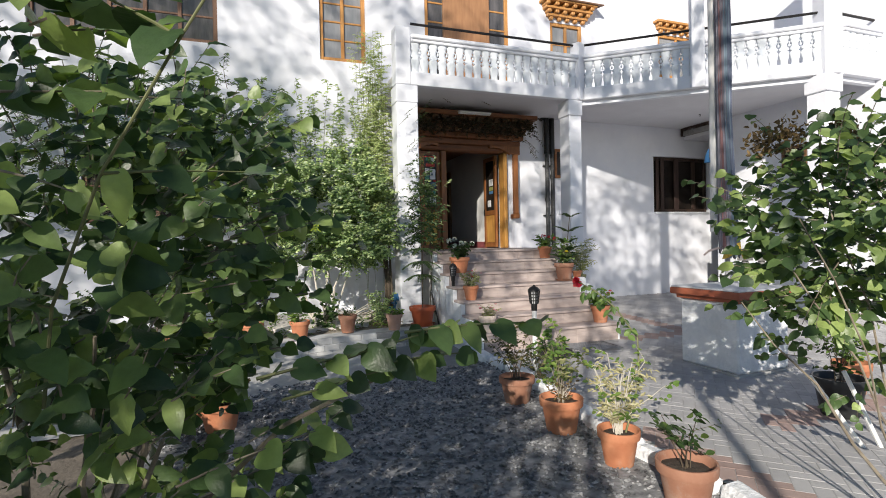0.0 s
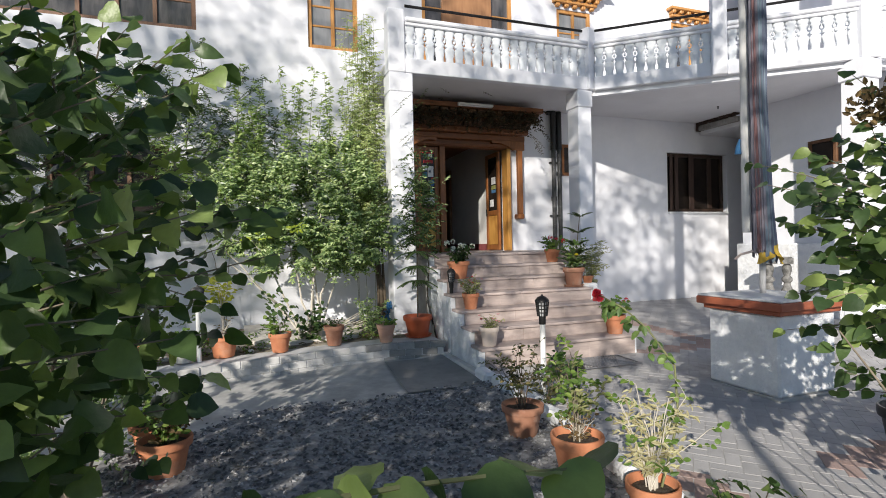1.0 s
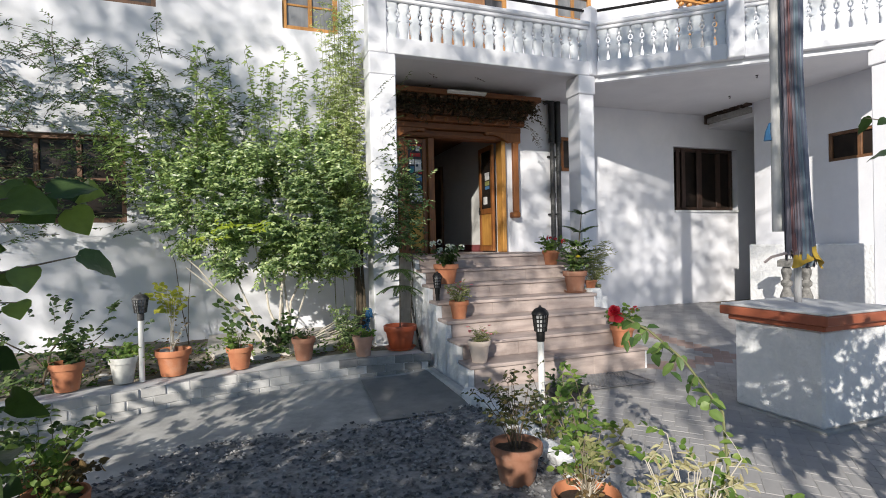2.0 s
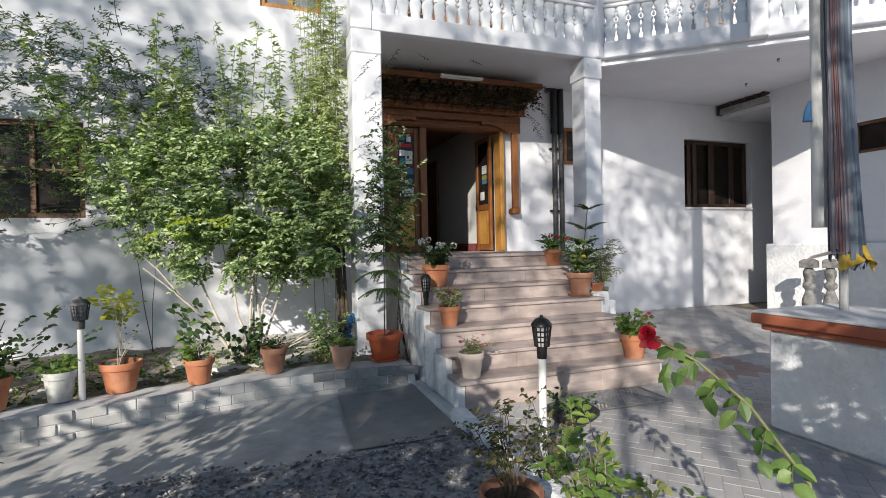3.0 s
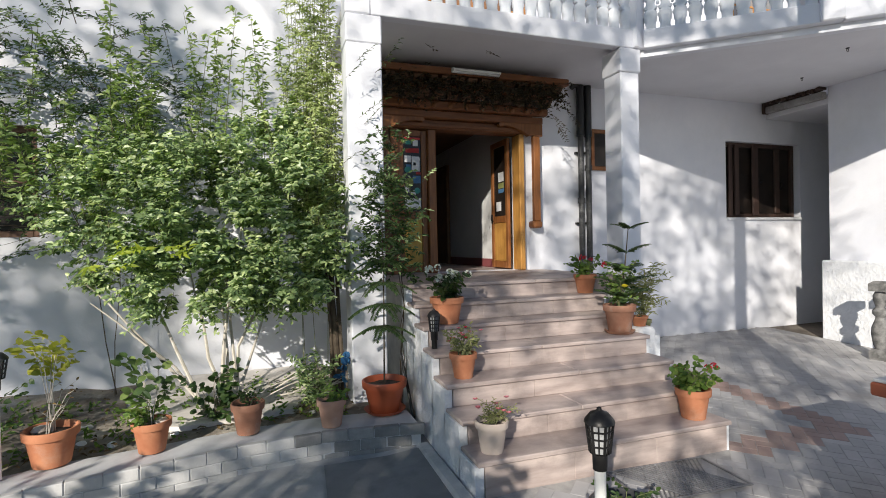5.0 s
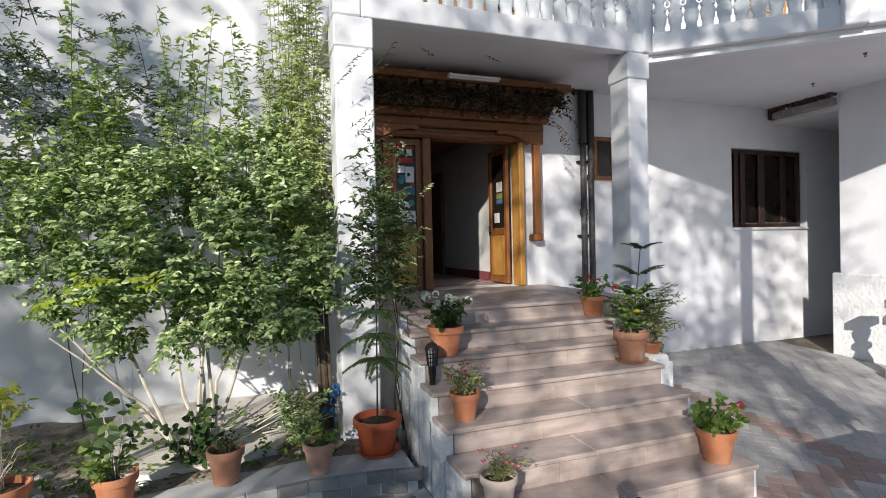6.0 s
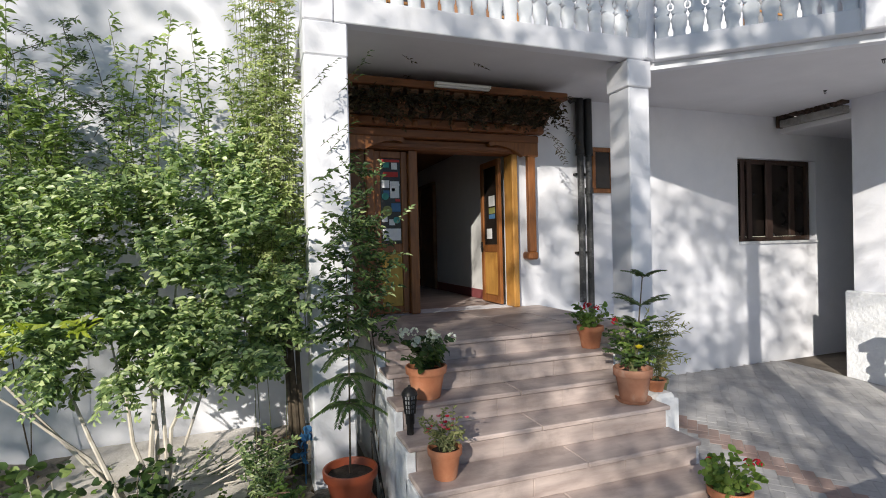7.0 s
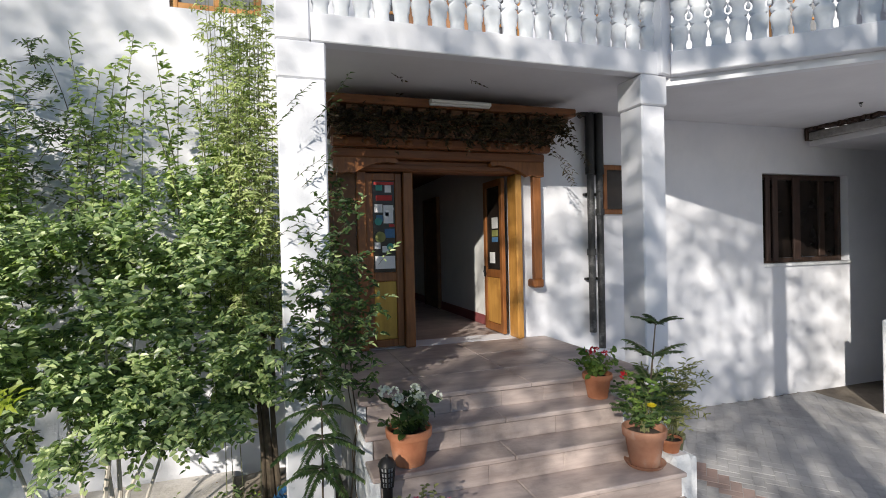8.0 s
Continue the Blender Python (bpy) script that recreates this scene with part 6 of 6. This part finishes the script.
for i in range(150):
    b = np.array((rand(-2.2, 1.2), rand(-0.45, 0.0), rand(1.5, 3.9)))
    w = np.array((rand(-1, 1), rand(-0.3, 0.1), rand(0.0, 1.2)))
    ln = rand(0.4, 0.95)
    q = np.linspace(0, 1, 6)[:, None]
    pts = b + unit(w) * ln * q + np.array((rand(-0.2, 0.2), -0.03, -0.25)) * q * q
    st.tube(pts, 0.005, 0.002, 4)
    for s in np.linspace(0.1, 1, 8):
        spray(lf, st, pts[0] + (pts[-1] - pts[0]) * s, (rand(-1, 1), rand(-0.8, 0.1), rand(-0.2, 0.8)), 0.12, 7, 0.06, 0.027, "lance", thick=0.0015)
for i in range(50):
    b = np.array((rand(-0.2, 1.9), rand(-0.5, -0.05), rand(2.2, 3.5)))
    w = np.array((rand(-1, 1), rand(-0.3, 0.1), rand(-0.2, 1.2)))
    q = np.linspace(0, 1, 6)[:, None]
    pts = b + unit(w) * rand(0.3, 0.7) * q + np.array((rand(-0.2, 0.2), -0.03, -0.2)) * q * q
    st.tube(pts, 0.004, 0.002, 4)
    for s in np.linspace(0.1, 1, 7):
        spray(lf, st, pts[0] + (pts[-1] - pts[0]) * s, (rand(-1, 1), rand(-0.8, 0.1), rand(-0.2, 0.8)), 0.12, 7, 0.06, 0.026, "leaflet", thick=0.0015)
limbs(st, (0.9, -0.2, -0.02), [(0.4, -0.1, 2.5), (1.0, -0.1, 2.6)], 0.006)
part("stem", st, M_DARKTWIG, vine, "", True, False)
part("foliage", lf, L_VINE, vine, "", True, False)

porch_vine = thing("porch_climber", "loose climbing plant with light and dark leaves on the porch column", "climber", (2.62, 7.75, 0.2))
st, lf = Mesh(), Mesh()
lf_dark = Mesh()
for i in range(210):
    z = rand(1.3, 2.25) if i % 7 else rand(2.1, 2.6)
    b = np.array((rand(-0.4, 0.08) if z < 2.1 else rand(-0.35, 0.05), rand(-0.14, 0.25), z))
    if i % 9 == 0:
        b[0] = rand(0.05, 0.25)
    if b[0] < -0.05:
        b[1] = rand(-0.3, -0.1)
    spray(lf if i % 6 == 0 else lf_dark, st, b, (rand(-0.6, 0.8), rand(-1, 0.2), rand(-0.5, 0.6)), rand(0.12, 0.26), 10, 0.055, 0.026, "lance", thick=0.002)
for i in range(34):
    spray(lf if i % 3 == 0 else lf_dark, st, np.array((rand(0.0, 0.16), rand(0.9, 1.4), rand(2.0, 3.1))), (rand(-0.6, 0.6), rand(-1, 0.2), rand(-0.8, 0.2)), rand(0.1, 0.2), 8, 0.06, 0.032, "oval", thick=0.002)
st.tube([(0.08, 1.3, 1.22), (0.1, 1.28, 2.0), (0.06, 1.2, 2.6), (0.1, 1.15, 3.1)], 0.006, 0.003, 6)
limbs(st, (0.05, 0.0, -0.02), [(0.05, 0.0, 1.2), (0.1, 0.05, 2.3), (-0.05, 0, 1.9)], 0.008)
part("stem", st, M_DARKTWIG, porch_vine, "", True, False)
part("foliage", lf, L_SHRUB, porch_vine, "", True, False)
part("foliage", lf_dark, L_DARK, porch_vine, "", True, False)
st, lf = Mesh(), Mesh()
for i in range(8):
    pts0 = np.array((rand(-0.55, -0.1), rand(-0.12, 0.1), rand(2.3, 3.4)))
    spray(lf, st, pts0, (0.7, -0.2, 0.7), rand(0.2, 0.4), 11, 0.06, 0.013, "lance", thick=0.002)
part("wisp", lf, L_DARK, porch_vine, "", True, False)
part("wisp_stem", st, M_DARKTWIG, porch_vine, "", True, False)

garland = thing("dried_garland", "dried leafy garland hanging from the door cornice", "garland", (0, 0, 0))
st, lf = Mesh(), Mesh()
for i in range(360):
    b = np.array((rand(2.62, 5.3), rand(8.9, 9.08), 3.66 + 0.25 * rand(0, 1) ** 0.8 + 0.04 * math.sin(i)))
    spray(lf, st, b, (rand(-1, 1), rand(-0.5, 0.1), rand(-0.7, 0.3)), rand(0.1, 0.2), 8, 0.055, 0.03, "lance", thick=0.002)
for i in range(5):
    b = np.array((rand(5.1, 5.4), 8.95, rand(3.35, 3.7)))
    spray(lf, st, b, (0.8, 0.1, -0.6), rand(0.25, 0.5), 14, 0.055, 0.016, "lance", thick=0.002)
for x, z in ((3.15, 4.06), (3.9, 4.06)):
    spray(lf, st, (x, 8.4, z), (0.5, -0.1, -0.3), 0.14, 7, 0.045, 0.018, "lance", thick=0.002)
part("stem", st, M_DARKTWIG, garland, "", True, False)
part("foliage", lf, L_GARLAND, garland, "", True, False)

t = thing("low_plant", "yellow-green bushy plant growing in the planter bed", "plant", (1.8, 7.75, PLANTER_Z - 0.04), 0, "low plants")
leafy_plant(t, 0.0, 16, 0.55, 0.22, 0.05, 0.024, "leaflet", L_SHRUB, sprays=5, per=7)
t = thing("low_plant", "dark round-leaved plant growing among the pale stems", "plant", (0.95, 7.72, PLANTER_Z - 0.04), 0, "low plants")
leafy_plant(t, 0.0, 7, 0.5, 0.16, 0.075, 0.062, "oval", L_DARK, M_BARKDIM, sprays=4, per=4)
under = thing("bed_plants", "low leafy plants and dry stalks in the planter soil", "plants", (0, 0, 0), kind="stuff")
st, lf = Mesh(), Mesh()
for i in range(260):
    x = rand(-3.0, 2.1)
    b = np.array((x, rand(front_y(x) + 0.45, 8.9), PLANTER_Z - 0.05))
    spray(lf, st, b, (rand(-1, 1), rand(-1, 1), rand(0.4, 1.2)), rand(0.08, 0.25), 8, 0.05, 0.026, "oval", thick=0.002)
part("stem", st, M_DARKTWIG, under, "", True, False)
part("foliage", lf, L_POT, under, "", True, False)
st = Mesh()
for i in range(26):
    a = np.array((rand(1.1, 1.9), rand(7.9, 8.3), rand(0.3, 0.42)))
    st.tube([a, a + np.array((rand(0.2, 0.55), rand(-0.1, 0.3), rand(0.0, 0.22)))], 0.008, 0.004, 5)
part("stalk", st, M_BARK, under, "", True, False)
litter = Mesh()
for i in range(420):
    x = rand(-1.4, 2.2)
    y = front_y(x) + 0.42 + (8.9 - front_y(x)) * rand(0, 1) ** 1.6
    a = rand(0, 6.28)
    litter.leaves([(x, y, PLANTER_Z + 0.012 + rand(0, 0.02))], [(math.cos(a), math.sin(a), rand(-0.2, 0.3))], [(rand(-0.4, 0.4), rand(-0.4, 0.4), 1)], rand(0.03, 0.065), rand(0.02, 0.035), "lance")
tagged(part("leaf_litter", litter, L_DRY, None, "", True, False), "dry brown fallen leaves on the planter soil", "leaf litter", "", "stuff")
sideb = thing("dark_bush", "dense dark leafy bush at the end of the planter", "shrub", (-1.2, 7.4, PLANTER_Z - 0.05))
st, lf = Mesh(), Mesh()
p, v = in_ellipsoid((-0.1, 0, 0.35), (0.9, 0.5, 0.5), 90, 0.3)
for i in range(90):
    spray(lf, st, p[i], v[i] + np.array((0, -0.2, 0.3)), rand(0.12, 0.25), 8, 0.06, 0.042, "oval", thick=0.002)
limbs(st, (0, 0, 0), [(-0.5, 0, 0.6), (0.2, 0.1, 0.7), (0.5, 0, 0.5)], 0.012)
part("stem", st, M_DARKTWIG, sideb, "", True, False)
part("foliage", lf, L_DARK, sideb, "", True, False)


def lilac(label, base, lobes, tips, heads=(), r0=0.016, size=0.085):
    """A broad-leaved bush with heart-shaped leaves."""
    t = thing("lilac_bush", label, "bush", base, 0, "lilac bushes")
    o = np.array(base)
    st, lf = Mesh(), Mesh()
    for c, r, n in lobes:
        p, v = in_ellipsoid(np.array(c) - o, r, n, 0.3)
        for i in range(n):
            spray(lf, st, p[i], v[i] * np.array((1, 1, 0.5)) + np.array((0, 0, 0.35)), rand(0.16, 0.32), rng.randint(5, 9), size * rand(0.65, 1.1), size * rand(0.6, 0.85), "heart", thick=0.003, up=-0.2)
    limbs(st, (0, 0, -0.02), [np.array(q) - o for q in tips], r0)
    part("stem", st, M_BARKDIM, t, "", True, False)
    part("foliage", lf, L_LILAC, t, "", True, False)
    for c in heads:
        hd = Mesh()
        for k in range(150):
            q = np.array(c) - o + rng.normal(0, 1, 3) * np.array((0.034, 0.034, 0.04)) + np.array((0, 0, -0.05))
            hd.leaves([q], [rng.normal(0, 1, 3) + np.array((0, 0, 0.8))], [rng.normal(0, 1, 3)], 0.026, 0.015, "leaflet")
        hd_ob = part("seed_head", hd, L_DRY, t, "brown dry flower panicle", True, False)
        hd_ob["kind"] = "stuff"
    return t


# Lobes at x -2.5 and -3.5 are unseen, added to shade the planter.
lilac("large lilac bush with dark heart-shaped leaves beside the gravel", (-0.75, 2.3, 0.0),
      [((-0.62, 2.4, 1.55), (0.75, 0.7, 0.68), 265), ((-0.65, 1.75, 0.8), (0.6, 0.55, 0.6), 52), ((-0.4, 1.3, 0.95), (0.4, 0.36, 0.5), 66), ((-0.4, 1.75, 1.5), (0.4, 0.4, 0.5), 60), ((-2.5, 3.2, 1.5), (0.75, 0.5, 0.65), 60), ((-3.5, 3.2, 1.4), (0.6, 0.5, 0.75), 110),
       ((-1.5, 2.2, 1.2), (0.7, 0.9, 1.0), 150), ((-0.7, 2.8, 0.6), (0.8, 0.7, 0.6), 40), ((-0.22, 2.45, 1.75), (0.38, 0.42, 0.45), 85), ((-0.6, 1.2, 1.95), (0.3, 0.3, 0.3), 22)],
      [(-0.1, 2.2, 1.6), (-0.9, 2.2, 1.9), (-0.4, 1.6, 1.3), (-0.2, 1.3, 1.1), (-1.3, 2.2, 1.7), (-0.3, 2.7, 1.2), (0.3, 1.15, 1.24), (-2.5, 3.1, 1.6), (-2.9, 3.3, 1.3), (-3.5, 3.2, 1.5)])
near = bpy.data.objects["lilac_bush"]
st, lf = Mesh(), Mesh()
for b, w, n, ln in (((0.1, 1.05, 1.28), (1, 0.05, 0.25), 8, 0.3), ((0.3, 1.06, 1.34), (1, -0.05, 0.08), 9, 0.3), ((0.0, 0.95, 1.3), (1, 0.3, 0.1), 7, 0.26), ((0.22, 1.08, 1.27), (0.9, 0.15, 0.05), 7, 0.26), ((0.05, 1.15, 1.2), (0.8, -0.2, 0.2), 8, 0.3)):
    spray(lf, st, np.array(b) - np.array((-0.75, 2.3, 0.0)), w, ln, n, 0.064, 0.054, "heart", curl=0.08, thick=0.0035, up=-0.1)
bough = np.array([(-0.42, 1.3, 1.2), (-0.37, 1.2, 1.42), (-0.24, 1.02, 1.66), (-0.1, 0.9, 1.86), (0.02, 0.85, 2.05)]) - np.array((-0.75, 2.3, 0.0))
st.tube(bough, 0.004, 0.002, 7)
for b, w in zip(bough[1:], ((-0.6, -0.2, 0.2), (0.7, 0.2, 0.1), (-0.5, 0.3, 0.4), (0.5, -0.1, 0.5))):
    spray(lf, st, b, w, 0.2, 4, 0.085, 0.068, "heart", thick=0.003, up=-0.2)
part("branch", st, M_TWIG, near, "", True, False)
part("branch_foliage", lf, L_LILAC, near, "", True, False)
lilac("lilac bush with broad leaves and thin bent stems beside the paving", (3.05, 1.45, 0.0),
      [((2.76, 1.78, 1.55), (0.38, 0.34, 0.48), 150), ((3.2, 1.6, 1.4), (0.55, 0.45, 0.6), 200), ((2.42, 1.5, 1.65), (0.24, 0.2, 0.32), 18), ((3.4, 2.0, 0.85), (0.4, 0.4, 0.4), 26)],
      [(2.4, 1.8, 1.5), (2.7, 1.8, 1.9), (3.3, 1.6, 1.6), (2.15, 1.5, 1.6), (3.1, 1.7, 1.0), (2.3, 1.9, 1.2)],
      [(2.3, 1.78, 2.02), (2.45, 1.75, 2.06), (2.75, 1.7, 2.1), (2.9, 1.75, 2.0)], r0=0.009, size=0.072)


# ---- trees behind the walk, whose crowns dapple the house ----
def tree(label, x, y, height, n, low, half=2.2, leaf=0.13):
    """A tall tree: trunk, limbs, and a loose crown of leaf clusters with gaps."""
    t = thing("poplar_tree", label, "tree", (x, y, ground_z(x, y)), 0, "shade trees")
    st, lf = Mesh(), Mesh()
    trunk = [(0.1 * math.sin(z), 0.08 * math.cos(z * 1.3), z) for z in np.linspace(-0.05, height * 0.85, 9)]
    part("trunk", Mesh().tube(trunk, 0.06, 0.02, 10), M_BARK, t, "", True, False)
    boughs = []
    for i in range(12):
        z = low + (height - low) * (i + 0.5) / 12
        a = rand(0, 6.28)
        boughs.append((half * rand(0.5, 1) * math.cos(a), 0.9 * math.sin(a), z + rand(0.2, 0.8)))
        limbs(st, (0, 0, z - 0.6), [boughs[-1]], 0.018)
    done = 0
    while done < n:
        q = np.array((rand(-half, half), rand(-1.0, 1.0), rand(low, height)))
        if noise.noise(Vector((q[0] + x, q[1], q[2])) * 0.55) + rand(-0.45, 0.45) < -0.12:
            continue
        k = rng.randint(6, 13)
        pos = q + rng.normal(0, 0.12, (k, 3))
        lf.leaves(pos, rng.normal(0, 1, (k, 3)), rng.normal(0, 1, (k, 3)) + np.array((0, 0, 0.6)), leaf * rand(0.6, 1.1, k), leaf * 0.75 * rand(0.7, 1.1, k), "simple")
        done += 1
    part("limb", st, M_BARK, t, "", True, False)
    part("crown", lf, L_SHRUB, t, "", False, False)
    return t


for tx, ty, th, tn, tl in ((-14.5, -3.2, 13.5, 700, 4.1), (-11.8, -3.6, 13.5, 760, 5.6), (-8.3, -3.4, 13.5, 140, 9.6), (-5.3, -3.8, 13, 430, 5.5), (-1.65, -3.6, 11.5, 570, 4.6)):
    tree("tall leafy poplar standing behind the garden path", tx, ty, th, tn, tl, 1.7 if tx > -2 else 2.2)
# Unseen crowns added to shade the lilac, walls, planter and column.
tree("unseen poplar sapling behind the path, added to shade the lilac", -4.05, -2.6, 3.55, 540, 1.3, 1.65)
tree("unseen slender young poplar behind the path, added for shade", -11.0, -3.7, 8.4, 170, 6.8, 0.95)
tree("unseen slender young poplar behind the path, added for shade", -3.0, -3.7, 10.3, 420, 6.3, 1.3)
tree("unseen slender young poplar behind the path, added for shade", -10.6, -3.7, 11.5, 130, 9.1, 1.5)
tree("unseen slender young poplar behind the path, added for shade", -6.05, -3.6, 6.2, 200, 5.05, 0.85)
tree("unseen slender young poplar behind the path, added for shade", -6.25, -3.8, 8.2, 95, 6.4, 0.5)


# ---- blocks of the planter front and pavers of the yard ----
BLOCK_MESHES = [Mesh().box(-0.1045, 0.1045, -0.03, 0.03, 0, 0.085, 0.006).build("block", M_KERBSTONE) for _ in range(3)]
# Block for the planter's right end, shade put into its colour.
SHADE_MESH = Mesh().box(-0.1045, 0.1045, -0.03, 0.03, 0, 0.085, 0.006).build("block", M_SHADEBLOCK)
for row in range(3):
    s = -1.6 + (0.1 if row % 2 else 0.0)
    length = 0.0
    x = s
    k = 0
    while x < 2.55:
        y = front_y(x)
        dx = 0.02
        ang = math.atan2(front_y(x + dx) - front_y(x - dx), 2 * dx)
        ob = new("block", BLOCK_MESHES[k % 3] if x < 1.6 + rand(-0.3, 0.3) else SHADE_MESH)
        ob.parent = planter
        ob.matrix_basis = pose(x, y + rand(-0.003, 0.003), 0.03 + row * 0.087, rand(-0.6, 0.6), 0, math.degrees(ang) + rand(-0.8, 0.8))
        x += 0.212 * math.cos(ang)
        k += 1


def is_red(x, y):
    """Red bands frame the grey fields of the yard."""
    beside_gravel = abs(x - 2.97) < 0.14 and y < 3.3
    before_stand = abs(y - 2.98) < 0.14 and x > 3.9
    before_steps = abs(y - 5.95) < 0.15 and 4.85 < x < 6.35
    towards_wall = abs(x - 6.2) < 0.14 and 5.85 < y < 8.2
    return beside_gravel or before_stand or before_steps or towards_wall


def taken(x, y):
    return (2.6 < x < 4.95 and y > 5.9) or (x < 5.3 and y > 7.5) or (4.8 < x < 5.55 and 4.02 < y < 4.78) or not (2.78 < x < 9.55 and 0.8 < y < 9.4)


PW = 0.1
PAVER = {m.name: Mesh().box(-PW + 0.0018, PW - 0.0018, -PW / 2 + 0.0018, PW / 2 - 0.0018, -0.02, 0.0, 0.002).build("paver", m) for m in (M_PAVER, M_REDPAVER)}
ca, sa = math.cos(radians(45)), math.sin(radians(45))
rest = {M_PAVER.name: Mesh(), M_REDPAVER.name: Mesh()}
made = 0
for r in range(-75, 150):
    for c in range(-45, 60):
        for ox, oy, turn in (((r + 4 * c + 1) * PW, (r + 0.5) * PW, 0), ((r + 4 * c + 3.5) * PW, (r + 1) * PW, 90)):
            x, y = 2.8 + ox * ca - oy * sa, 0.8 + ox * sa + oy * ca
            if taken(x, y):
                continue
            m = M_REDPAVER if is_red(x, y) else M_PAVER
            slope = math.degrees(math.atan((ground_z(x, y + 0.05) - ground_z(x, y - 0.05)) / 0.1))
            z = ground_z(x, y) + 0.003 + rand(-0.001, 0.001)
            if 2.85 < x < 4.55 and 2.3 < y < 5.6 and made < 300:
                ob = new("paver", PAVER[m.name])
                ob.parent = pavement
                ob.matrix_basis = pose(x, y, z, slope + rand(-0.25, 0.25), rand(-0.25, 0.25)) @ pose(0, 0, 0, 0, 0, 45 + turn + rand(-0.7, 0.7))
                made += 1
            else:
                rest[m.name].box(-PW + 0.0018, PW - 0.0018, -PW / 2 + 0.0018, PW / 2 - 0.0018, -0.02, 0.0, 0.002, pose(x, y, z, slope) @ pose(0, 0, 0, 0, 0, 45 + turn))
for m in (M_PAVER, M_REDPAVER):
    ob = part("pavers", rest[m.name], m, pavement, "", False, False)
    ob["kind"] = "stuff"
